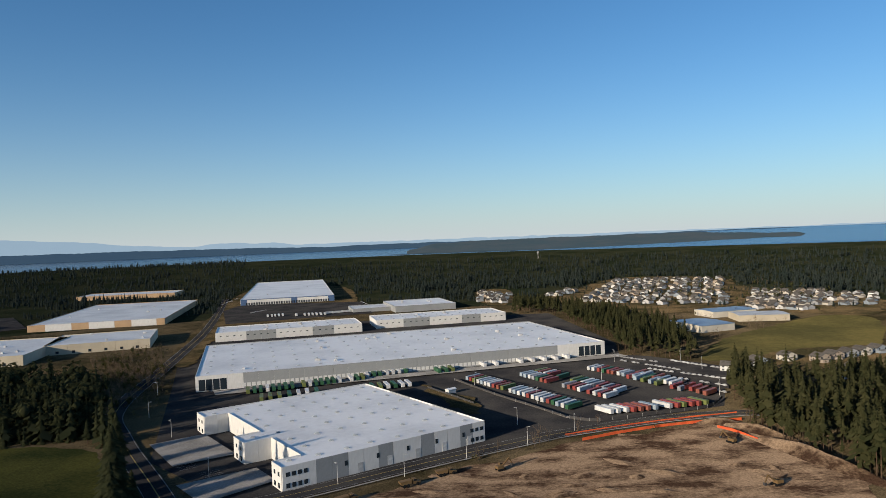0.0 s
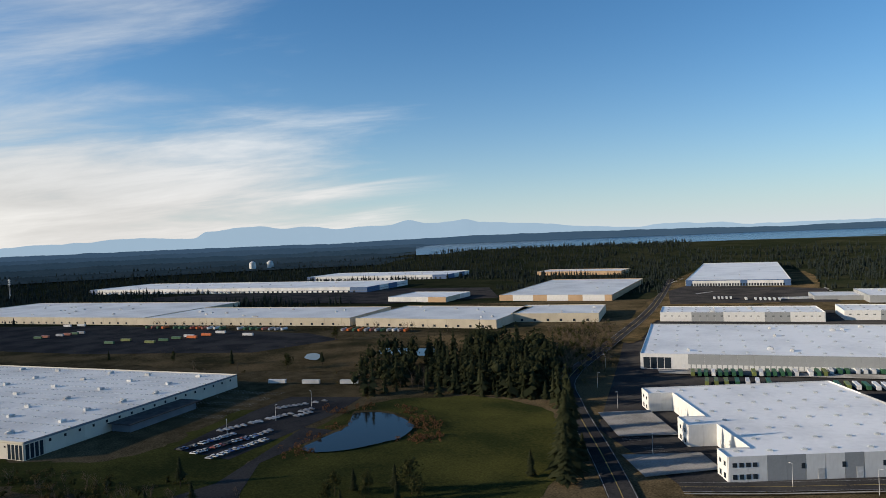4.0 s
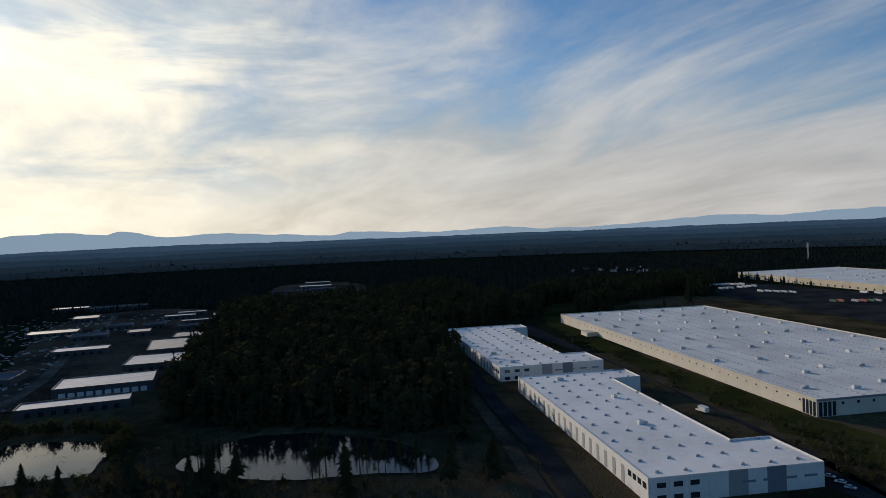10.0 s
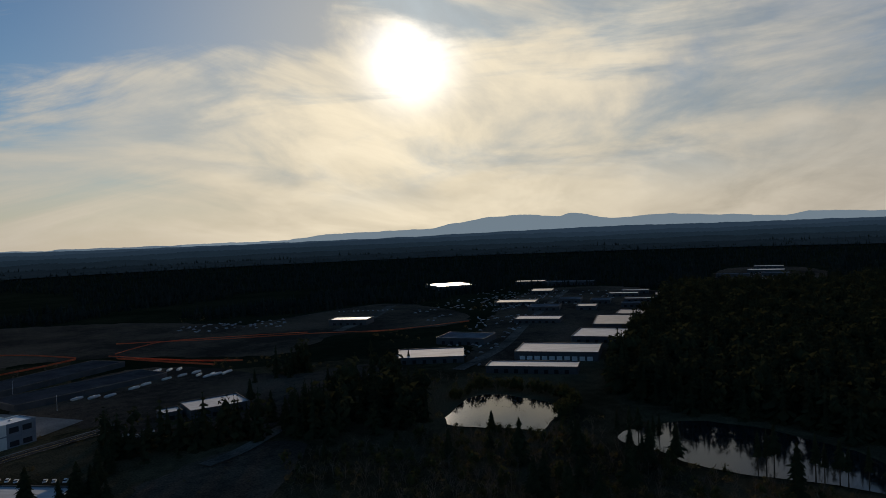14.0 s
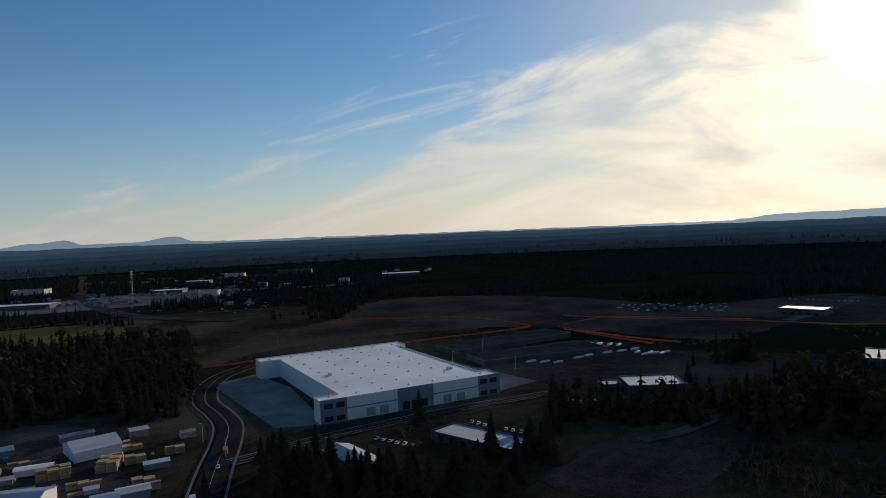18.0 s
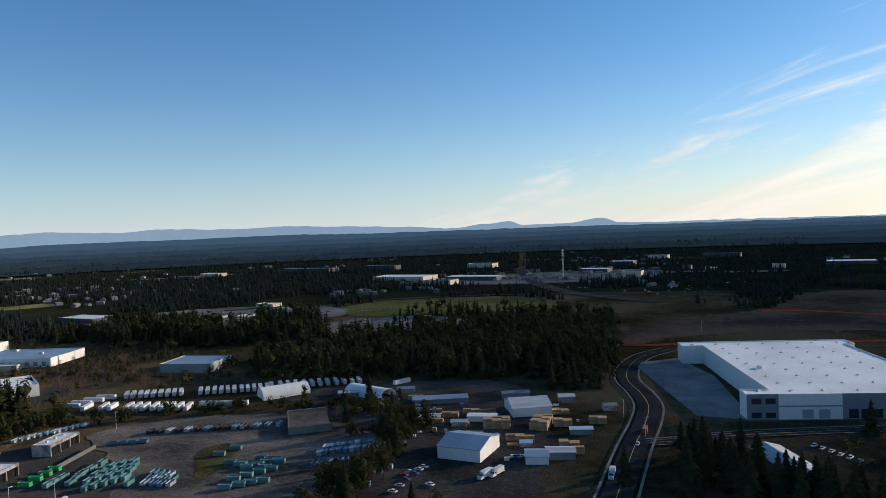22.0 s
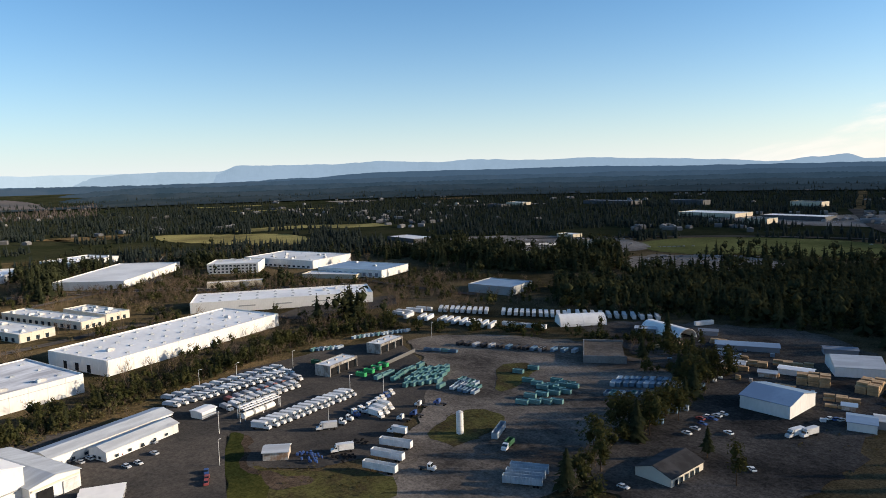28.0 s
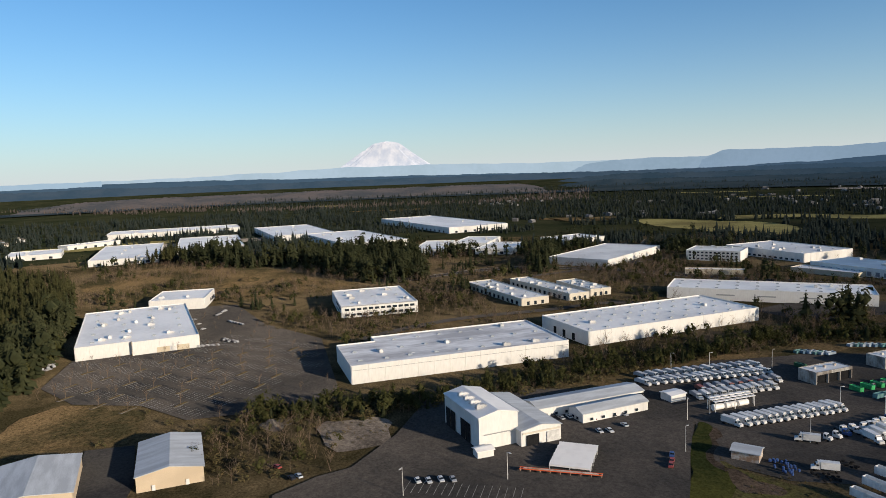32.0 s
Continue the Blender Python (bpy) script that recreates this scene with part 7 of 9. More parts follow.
PAINT = {"white": paint("white_vehicle_paint", (0.66, 0.66, 0.65)), "grey": paint("grey_vehicle_paint", (0.34, 0.35, 0.37)), "red": paint("red_vehicle_paint", (0.30, 0.065, 0.055)),
         "green": paint("green_vehicle_paint", (0.04, 0.12, 0.06)), "olive": paint("olive_vehicle_paint", (0.16, 0.19, 0.06)), "orange": paint("orange_vehicle_paint", (0.65, 0.16, 0.04)),
         "blue": paint("blue_vehicle_paint", (0.05, 0.10, 0.26)), "teal": paint("teal_vehicle_paint", (0.115, 0.24, 0.24)), "black": paint("black_vehicle_paint", (0.025, 0.025, 0.03)),
         "silver": paint("silver_vehicle_paint", (0.50, 0.52, 0.54)), "brown": paint("rust_red_paint", (0.30, 0.10, 0.07)), "sky": paint("pale_blue_paint", (0.36, 0.43, 0.49)),
         "bluebin": paint("slate_blue_bin_paint", (0.10, 0.175, 0.25)), "deepteal": paint("deep_teal_paint", (0.08, 0.20, 0.195)), "kelly": paint("bright_green_paint", (0.04, 0.36, 0.12))}
MIX = {"mix": ("white", "white", "red", "brown", "grey", "white", "green", "sky", "red", "olive"), "green": ("green", "white", "green", "olive"), "white": ("white",),
       "mixg": ("green", "white", "brown", "grey", "orange", "green"), "orange": ("orange", "white"), "open": ("white", "brown", "white"), "openw": ("sky", "white"), "flat": ("white",),
       "grey": ("grey", "white", "brown"), "box": ("white",), "dark": ("grey", "black", "bluebin", "black", "grey"), "mixtruck": ("white", "white", "grey", "silver"), "cab": ("white", "white", "blue"), "dump": ("white",), "red": ("red",), "teal": ("teal", "teal", "deepteal"), "kelly": ("kelly",), "opent": ("teal", "sky", "bluebin"), "blue": ("bluebin", "sky"), "": ("white", "silver", "black", "grey", "white", "red", "blue", "silver")}
MESH = {}


def cached(key, build):
    if key not in MESH:
        bm = bmesh.new()
        m = build(bm)
        me = bpy.data.meshes.new(key[0])
        bmesh.ops.recalc_face_normals(bm, faces=bm.faces)
        bm.to_mesh(me)
        bm.free()
        me.materials.append(m)
        MESH[key] = me
    return MESH[key]


def extrude_profile(bm, prof, w):
    """A side outline (x, z) drawn out across y, with slightly drawn-in top edges."""
    top = max(z for _, z in prof)
    a = [bm.verts.new((x, -w / 2 + 0.08 * (z == top), z)) for x, z in prof]
    b = [bm.verts.new((x, w / 2 - 0.08 * (z == top), z)) for x, z in prof]
    bm.faces.new(a), bm.faces.new(b)
    n = len(prof)
    for i in range(n):
        bm.faces.new((a[i], a[(i + 1) % n], b[(i + 1) % n], b[i]))


def wheel_build(r, w):
    def build(bm):
        bmesh.ops.create_cone(bm, cap_ends=True, segments=10, radius1=r, radius2=r, depth=w, matrix=pose(0, 0, r, 90, 0, 0))
        return M_TYRE
    return build


def ribbed_shell(bm, L, w, z0, z1, n, rib, depth):
    """A ribbed box in one piece: a corrugated outline drawn up and closed, its top pressed in by depth."""
    side = []
    for k in range(n):
        x0 = -L / 2 + L * k / n
        st = L / n
        side += [(x0, 0), (x0 + st * 0.35, 0), (x0 + st * 0.45, rib), (x0 + st * 0.9, rib)]
    pts = [(x, -w / 2 - r) for x, r in side] + [(L / 2, -w / 2), (L / 2, w / 2)] + [(x, w / 2 + r) for x, r in reversed(side)]
    lo = [bm.verts.new((x, y, z0)) for x, y in pts]
    hi = [bm.verts.new((x, y, z1)) for x, y in pts]
    kk = (w - 0.24) / w
    inn = [bm.verts.new((x * (L - 0.24) / L, max(-w / 2, min(w / 2, y)) * kk, z1)) for x, y in pts]
    bot = [bm.verts.new((v.co.x, v.co.y, z1 - depth)) for v in inn]
    for i in range(len(pts)):
        j = (i + 1) % len(pts)
        for p, q in ((lo, hi), (hi, inn), (inn, bot)):
            bm.faces.new((p[i], p[j], q[j], q[i]))
    bm.faces.new(lo[::-1])
    f = bm.faces.new(bot)
    bm.normal_update()
    bmesh.ops.triangulate(bm, faces=[f for f in bm.faces if len(f.verts) > 4])


def trailer_box(L, colour, kind):
    def build(bm):
        if kind in ("open", "openw"):
            ribbed_shell(bm, L, 2.6, 1.15, 3.9, 14, 0.06, 2.3)
        elif kind == "flat":
            ribbed_shell(bm, L, 2.6, 1.1, 3.3, 10, 0.05, 0.15)
        else:
            ribbed_shell(bm, L, 2.6, 1.15, 4.05, 16, 0.05, 0.05)
        return PAINT[colour]
    return build


def chassis_build(L):
    def build(bm):
        add_box(bm, -L / 2 + 0.3, L / 2 - 0.3, -0.5, -0.35, 0.8, 1.14)
        add_box(bm, -L / 2 + 0.3, L / 2 - 0.3, 0.35, 0.5, 0.8, 1.14)
        for y in (-0.9, 0.9):
            add_box(bm, L / 2 - 3.6, L / 2 - 3.4, y - 0.1, y + 0.1, 0.0, 1.14)
        return M_CHASSIS
    return build


def trailer(x, y, turn, colour, kind, far):
    L = 14.6 if kind != "mixg" else 12.5
    word = {"open": "open-topped", "openw": "open-topped", "flat": "low-sided"}.get(kind, "box")
    ob = new("semi_trailer", cached(("body", L, colour, kind in ("open", "openw"), kind == "flat"), trailer_box(L, colour, kind)))
    ob.matrix_basis = pose(x, y, land(x, y) + 0.12, 0, 0, turn)
    tagged(ob, {"bluebin": "slate", "sky": "pale blue", "brown": "rust red"}.get(colour, colour) + " " + word + " semi-trailer parked on asphalt", "trailer", "parked semi-trailers")
    if math.hypot(x, y) < 800:
        put("chassis", cached(("chassis", L), chassis_build(L)), ob, 0, 0, 0)
    if not far:
        for dx in (-L / 2 + 1.6, -L / 2 + 2.9):
            for dy in (-1.0, 1.0):
                put("wheel", cached(("wheel", 0.52), wheel_build(0.52, 0.5)), ob, dx, dy, 0)


def cab_build(colour):
    def build(bm):
        extrude_profile(bm, [(0.0, 0.6), (2.9, 0.6), (2.95, 1.5), (1.75, 1.75), (1.35, 2.75), (0.0, 2.9)], 2.3)
        add_box(bm, 2.9, 3.1, -1.15, 1.15, 0.45, 0.8)
        return PAINT[colour]
    return build


def screen_build(bm):
    extrude_profile(bm, [(1.42, 2.62), (1.78, 1.80), (1.84, 1.82), (1.48, 2.66)], 2.1)
    for s in (-1, 1):
        add_box(bm, 0.5, 1.3, s * 1.15 - 0.02, s * 1.15 + 0.02, 1.8, 2.55)
    return M_CAR_GLASS


def truck_frame(L):
    def build(bm):
        add_box(bm, -L, 2.4, -0.45, 0.45, 0.55, 0.95)
        add_box(bm, -L * 0.55, -L * 0.25, -1.05, -0.5, 0.45, 0.95)
        return M_CHASSIS
    return build


def truck(x, y, turn, colour, kind, far):
    L = {"cab": 4.0, "box": 6.4, "red": 6.4}.get(kind, 6.0)
    ob = new("cargo_truck" if kind != "cab" else "tractor_unit", cached(("frame", L), truck_frame(L)))
    ob.matrix_basis = pose(x, y, 0.45, 0, 0, turn)
    word = {"cab": "bare tractor unit with short frame", "box": "box truck with square cargo body", "dump": "dump truck with a green open body", "red": "box truck driving on the road"}.get(kind, "service truck with a rounded body")
    tagged(ob, colour + " " + word, "truck", "trucks in the yard")
    cab = put("cab", cached(("cab", colour), cab_build(colour)), ob, 0, 0, 0)
    put("windscreen", cached(("windscreen",), screen_build), cab, 0, 0, 0)
    if kind in ("box", "red"):
        def build(bm):
            add_box(bm, -L, -0.1, -1.22, 1.22, 0.95, 3.5)
            add_box(bm, -L - 0.04, -0.06, -1.26, 1.26, 3.40, 3.54)
            add_box(bm, -0.1, 0.9, -1.1, 1.1, 2.9, 3.5)
            return PAINT["red" if kind == "red" else "white"]
        put("cargo_box", cached(("cargo_box", kind), build), ob, 0, 0, 0)
    elif kind == "dump":
        def build3(bm):
            ribbed_shell(bm, L - 0.4, 2.4, 1.0, 3.1, 6, 0.06, 1.8)
            bmesh.ops.translate(bm, verts=bm.verts, vec=(-L / 2 - 0.1, 0, 0))
            return PAINT["green"]
        put("dump_body", cached(("dump_body",), build3), ob, 0, 0, 0, 0, "dark green open dump body")
    elif kind != "cab":
        def build2(bm):
            extrude_profile(bm, [(-L, 1.0), (-0.5, 1.0), (-0.4, 2.3), (-0.9, 2.75), (-L + 1.2, 2.95), (-L + 0.2, 2.6)], 2.3)
            add_box(bm, -L - 0.5, -L + 0.1, -1.05, 1.05, 0.8, 2.3)
            for rx in (-1.6, -2.8, -4.0):
                add_box(bm, rx - 0.1, rx + 0.1, -1.22, 1.22, 1.0, 2.6)
            add_box(bm, -0.9, -0.1, -1.15, 1.15, 0.9, 2.6)
            return PAINT[hue]
        hue = car_rng.choice(("white", "silver", "silver", "grey") if kind != "grey" else ("grey", "brown", "grey", "silver"))
        put("drum_body", cached(("drum_body", hue), build2), ob, 0, 0, 0)
    for dx in (1.9, -L + 1.3):
        for dy in (-1.0, 1.0):
            put("wheel", cached(("wheel", 0.5), wheel_build(0.5, 0.4)), ob, dx, dy, -0.45)


def dumpster(x, y, turn, colour, kind, far):
    L = 6.2
    def build(bm):
        h = 2.3 if kind != "opent" else 1.7
        ribbed_shell(bm, L, 2.4, 0.15, h, 7, 0.10, 1.3 if kind == "opent" else 0.3)
        return PAINT[colour]
    ob = new("roll_off_container", cached(("container", colour, kind == "opent"), build))
    ob.matrix_basis = pose(x, y, 0.5, 0, 0, turn)
    tagged(ob, {"bluebin": "slate blue", "sky": "pale blue", "deepteal": "deep teal", "kelly": "bright green"}.get(colour, colour) + (" open" if kind == "opent" else " covered") + " roll-off container in the yard", "container", "roll-off containers")


CAR_PROFILE = [(-2.2, 0.35), (2.2, 0.35), (2.25, 0.75), (1.2, 0.92), (-1.9, 0.98), (-2.25, 0.85)]


def car_body(colour):
    def build(bm):
        extrude_profile(bm, CAR_PROFILE, 1.8)
        add_box(bm, -1.35, 0.35, -0.72, 0.72, 1.38, 1.46)
        return PAINT[colour]
    return build


def car_glass(bm):
    a = [bm.verts.new(c) for c in ((-1.9, -0.82, 0.95), (1.05, -0.82, 0.92), (1.05, 0.82, 0.92), (-1.9, 0.82, 0.95))]
    b = [bm.verts.new(c) for c in ((-1.4, -0.70, 1.40), (0.4, -0.70, 1.40), (0.4, 0.70, 1.40), (-1.4, 0.70, 1.40))]
    for i in range(4):
        bm.faces.new((a[i], a[(i + 1) % 4], b[(i + 1) % 4], b[i]))
    bm.faces.new(b)
    return M_CAR_GLASS


def car(x, y, turn, colour, kind, far):
    ob = new("parked_car", cached(("car_body", colour), car_body(colour)))
    ob.matrix_basis = pose(x, y, land(x, y) + 0.45, 0, 0, turn)
    tagged(ob, colour + " car parked in a marked bay", "car", "parked cars")
    put("cabin", cached(("cabin",), car_glass), ob, 0, 0, 0)
    if not far:
        for dx in (-1.4, 1.4):
            for dy in (-0.8, 0.8):
                put("wheel", cached(("wheel", 0.33), wheel_build(0.33, 0.22)), ob, dx, dy, 0)


def wrapped(x, y, turn, colour, kind, far):
    def build(bm):
        bmesh.ops.create_uvsphere(bm, u_segments=14, v_segments=7, radius=1, matrix=pose(0, 0, 1.0) @ Matrix.Diagonal((6.0, 1.6, 1.3, 1)))
        for v in bm.verts:
            v.co.z = max(0.0, v.co.z + 0.6 * noise.noise(v.co * 0.9))
        return PAINT["silver"]
    ob = new("covered_stockpile", cached(("stockpile",), build))
    ob.matrix_basis = pose(x, y, 0.4, 0, 0, turn)
    tagged(ob, "long stockpile under pale plastic sheeting", "stockpile", "sheeted stockpiles")


ROWS = [
    ("trailer", 20, 556, 82, 452, 24, 42, "mix"),
    ("trailer", 64, 562, 112, 478, 19, 42, "mix"),
    ("trailer", 77, 572, 122, 492, 17, 42, "mix"),
    ("trailer", 122, 578, 158, 526, 13, 42, "mix"),
    ("trailer", 154, 549, 180, 476, 12, 42, "mix"),
    ("trailer", 141, 545, 168, 492, 9, 42, "mix"),
    ("trailer", 98, 438, 168, 452, 15, 122, "mix"),
    ("trailer", -156, 537, -72, 575, 20, 106, "green"),
    ("trailer", -139, 510, -101, 526, 7, 106, "green"),
    ("trailer", -69, 584, -38, 598, 7, 106, "green"),
    ("trailer", -59, 534, -32, 542, 6, 106, "green"),
    ("trailer", -9, 592, 3, 597, 3, 106, "green"),
    ("trailer", 31, 612, 108, 635, 8, 106, "white"),
    ("trailer", -283, 1099, -262, 1108, 5, 106, "white"),
    ("trailer", -238, 1100, -193, 1101, 8, 106, "white"),
    ("trailer", -186, 1115, -125, 1146, 8, 30, "white"),
    ("trailer", -921, 553, -698, 607, 24, 106, "mixg"),
    ("trailer", -612, 630, -531, 654, 12, 106, "mixg"),
    ("trailer", -974, 426, -963, 487, 8, 16, "mixg"),
    ("trailer", -822, 440, -822, 462, 2, 16, "green"),
    ("trailer", -773, 464, -771, 516, 4, 16, "green"),
    ("trailer", -758, 511, -759, 554, 3, 16, "orange"),
    ("trailer", -703, 553, -702, 554, 1, 16, "white"),
    ("trailer", -1201, 346, -1231, 409, 8, 16, "white"),
    ("trailer", -1279, 333, -1274, 403, 10, 16, "white"),
    ("trailer", -1141, 389, -1105, 424, 5, 16, "white"),
    ("trailer", -1077, 514, -1059, 526, 2, 16, "white"),
    ("trailer", -440, 373, -440, 374, 1, 26, "white"),
    ("trailer", -412, 384, -412, 384, 1, 26, "white"),
    ("trailer", -383, 397, -382, 397, 1, 26, "white"),
    ("trailer", -1711, 923, -1157, 1087, 30, 106, "white"),
    ("trailer", 764, -402, 764, -403, 1, 30, "white"),
    ("trailer", 398, -387, 307, -431, 22, 128, "white"),
    ("trailer", 307, -437, 249, -466, 12, 128, "white"),
    ("trailer", 399, -353, 321, -371, 14, 115, "white"),
    ("trailer", 317, -379, 299, -385, 3, 15, "white"),
    ("trailer", 414, -352, 409, -378, 4, 15, "white"),
    ("trailer", 214, -467, 212, -468, 1, 60, "white"),
    ("trailer", 200, -160, 213, -179, 3, 20, "open"),
    ("trailer", 152, -187, 157, -197, 3, 28, "openw"),
    ("trailer", 190, -218, 190, -218, 1, 114, "openw"),
    ("truck", 335, -138, 340, -207, 17, -150, "white"),
    ("truck", 346, -142, 352, -208, 13, -150, "mixtruck"),
    ("truck", 309, -154, 316, -196, 11, -175, "white"),
    ("truck", 318, -160, 326, -204, 9, -175, "grey"),
    ("truck", 273, -153, 281, -207, 15, -152, "box"),
    ("truck", 253, -179, 257, -195, 4, -150, "cab"),
    ("truck", 260, -201, 268, -222, 6, -176, "cab"),
    ("truck", 259, -191, 261, -207, 4, -176, "cab"),
    ("truck", 246, -197, 251, -207, 3, -176, "box"),
    ("truck", 242, -220, 237, -228, 2, 20, "cab"),
    ("truck", 235, -202, 234, -210, 2, 20, "cab"),
    ("truck", 226, -189, 226, -189, 1, 20, "box"),
    ("truck", 178, -208, 178, -208, 1, 108, "dump"),
    ("truck", 187, -173, 187, -173, 1, 200, "cab"),
    ("truck", 253, -170, 253, -170, 1, 60, "box"),
    ("truck", 227, -160, 227, -160, 1, 60, "box"),
    ("truck", 97, -297, 93, -301, 2, 70, "box"),
    ("truck", 42, -312, 42, -312, 1, 93, "box"),
    ("truck", 33, -386, 33, -386, 1, -88, "red"),
    ("car", 35, -362, 35, -362, 1, 90, "white"),
    ("truck", -429, 109, -420, 111, 1, 200, "box"),
    ("truck", -431, 110, -431, 111, 1, 200, "box"),
    ("dumpster", 293, -235, 295, -245, 3, -74, "teal"),
    ("dumpster", 284, -240, 290, -252, 3, -74, "teal"),
    ("dumpster", 289, -250, 293, -267, 3, -74, "teal"),
    ("dumpster", 271, -237, 264, -253, 5, -74, "teal"),
    ("dumpster", 277, -244, 269, -262, 5, -74, "teal"),
    ("dumpster", 281, -252, 273, -268, 5, -74, "teal"),
    ("dumpster", 285, -260, 278, -273, 4, -74, "teal"),
    ("dumpster", 256, -247, 255, -252, 1, -74, "teal"),
    ("dumpster", 249, -250, 236, -252, 4, -74, "opent"),
    ("dumpster", 252, -257, 240, -258, 4, -74, "opent"),
    ("dumpster", 255, -263, 245, -262, 4, -74, "opent"),
    ("dumpster", 241, -294, 239, -305, 2, -164, "teal"),
    ("dumpster", 227, -284, 205, -283, 4, -164, "teal"),
    ("dumpster", 214, -280, 206, -294, 4, -164, "teal"),
    ("dumpster", 207, -255, 195, -267, 4, -164, "teal"),
    ("dumpster", 210, -265, 201, -282, 4, -164, "teal"),
    ("dumpster", 215, -294, 203, -292, 3, -164, "teal"),
    ("dumpster", 190, -309, 153, -333, 14, -74, "blue"),
    ("dumpster", 191, -317, 160, -339, 12, -74, "blue"),
    ("dumpster", 184, -294, 171, -303, 6, -74, "opent"),
    ("dumpster", 160, -278, 148, -291, 5, -164, "blue"),
    ("dumpster", 155, -272, 147, -275, 3, -164, "blue"),
    ("dumpster", 157, -293, 146, -298, 4, -164, "blue"),
    ("dumpster", 379, -285, 366, -321, 12, -74, "opent"),
    ("dumpster", 373, -247, 365, -261, 6, -74, "opent"),
    ("dumpster", 310, -318, 260, -341, 11, 100, "dark"),
    ("dumpster", 260, -341, 236, -354, 5, 100, "dark"),
    ("dumpster", 315, -295, 301, -302, 4, -164, "opent"),
    ("dumpster", 304, -232, 310, -253, 4, -164, "kelly"),
    ("dumpster", 346, -230, 346, -231, 1, -164, "green"),
    ("car", -350, 225, -349, 260, 14, 15, ""),
    ("car", -337, 225, -335, 259, 13, 15, ""),
    ("car", -322, 224, -322, 262, 12, 15, ""),
    ("car", -363, 257, -355, 299, 12, 15, ""),
    ("car", -333, 257, -334, 276, 6, 15, ""),
    ("car", -359, 282, -351, 326, 12, 15, ""),
    ("car", -374, 317, -359, 347, 10, 15, ""),
    ("car", -346, 308, -344, 319, 4, 15, ""),
    ("car", -317, 135, -304, 138, 3, 50, ""),
    ("car", 153, 636, 181, 601, 12, 106, ""),
    ("car", 154, 612, 188, 563, 14, 106, ""),
    ("car", 167, 570, 209, 523, 14, 106, ""),
    ("car", 196, 603, 225, 558, 14, 106, ""),
    ("car", 178, 529, 200, 501, 9, 106, ""),
    ("car", 184, 492, 191, 480, 4, 106, ""),
    ("car", 306, -76, 297, -82, 3, 10, ""),
    ("car", 298, -86, 298, -87, 1, 10, ""),
    ("car", 293, -96, 293, -96, 1, 60, ""),
    ("car", 296, -106, 296, -111, 2, 20, ""),
    ("car", 278, -94, 278, -98, 2, 10, ""),
    ("car", 283, -107, 283, -107, 1, 10, ""),
    ("car", 249, -113, 240, -109, 3, -28, ""),
    ("car", 437, 210, 450, 203, 5, 30, "white"),
    ("car", 481, 122, 481, 109, 5, 60, ""),
    ("car", 498, 107, 486, 96, 6, 30, ""),
    ("car", 561, 116, 545, 103, 6, 30, ""),
    ("car", 131, -271, 130, -294, 4, -10, ""),
    ("car", 134, -291, 129, -304, 4, -10, ""),
    ("car", 118, -283, 118, -283, 1, -20, ""),
    ("car", 124, -209, 124, -209, 1, 0, ""),
    ("car", 97, -254, 97, -254, 1, -40, ""),
    ("car", 92, -328, 80, -333, 6, 60, ""),
    ("car", 257, 34, 258, 32, 2, 30, ""),
    ("car", 245, -13, 244, -26, 4, 10, ""),
    ("car", 536, 131, 575, 146, 3, -30, ""),
    ("car", 589, 131, 607, 128, 4, -30, ""),
    ("car", 494, 107, 487, 98, 3, 10, ""),
    ("car", 442, 203, 467, 210, 3, -30, ""),
    ("car", -820, -560, -900, -640, 14, 20, ""),
    ("car", -930, -610, -990, -640, 10, 20, ""),
    ("car", -640, -500, -700, -560, 10, 60, ""),
    ("car", -760, -580, -850, -590, 12, 100, ""),
    ("car", -830, -660, -930, -700, 12, 60, ""),
    ("car", 268, 41, 268, 41, 1, 40, ""),
    ("car", 284, -70, 287, -81, 1, 40, ""),
    ("car", 420, -760, 330, -800, 16, 20, ""),
    ("car", 400, -720, 300, -760, 14, 20, "white"),
    ("trailer", 640, -800, 560, -850, 8, 60, "white"),
    ("car", 379, -828, 324, -851, 14, 20, ""),
    ("car", 479, -872, 436, -915, 10, 20, ""),
    ("car", 649, -900, 556, -956, 20, 30, ""),
    ("car", 545, -839, 513, -865, 12, 30, ""),
    ("car", -440, 1367, -451, 1499, 8, 30, ""),
    ("car", -330, 1174, -317, 1215, 8, 30, ""),
    ("car", -125, 1193, -159, 1313, 6, 30, ""),
    ("car", -353, -420, -376, -414, 5, 60, ""),
    ("car", -480, -402, -594, -457, 8, 60, ""),
    ("car", -812, -621, -884, -632, 10, 60, ""),
    ("car", -667, -797, -716, -734, 12, 60, ""),
    ("car", -106, -391, -126, -362, 8, 60, "white"),
    ("car", -179, -417, -189, -394, 9, 60, "white"),
    ("car", -188, -364, -204, -363, 4, 60, "white"),
    ("car", -48, -380, -64, -361, 6, 60, ""),
    ("car", -191, -415, -198, -391, 5, 60, "white"),
    ("car", -195, -381, -199, -360, 4, 60, "white"),
    ("wrapped", -202, -547, -221, -534, 3, 20, ""),
    ("wrapped", -243, -587, -290, -599, 4, 20, ""),
    ("wrapped", -244, -544, -256, -550, 2, 20, ""),
    ("wrapped", -276, -555, -305, -559, 3, 20, ""),
    ("wrapped", -301, -534, -321, -535, 3, 20, ""),
    ("wrapped", -274, -606, -304, -586, 5, 40, ""),
    ("wrapped", -300, -545, -316, -532, 3, 40, ""),
]
car_rng = random.Random(21)
MAKE = {"trailer": trailer, "truck": truck, "dumpster": dumpster, "car": car, "wrapped": wrapped}
far_cars = []
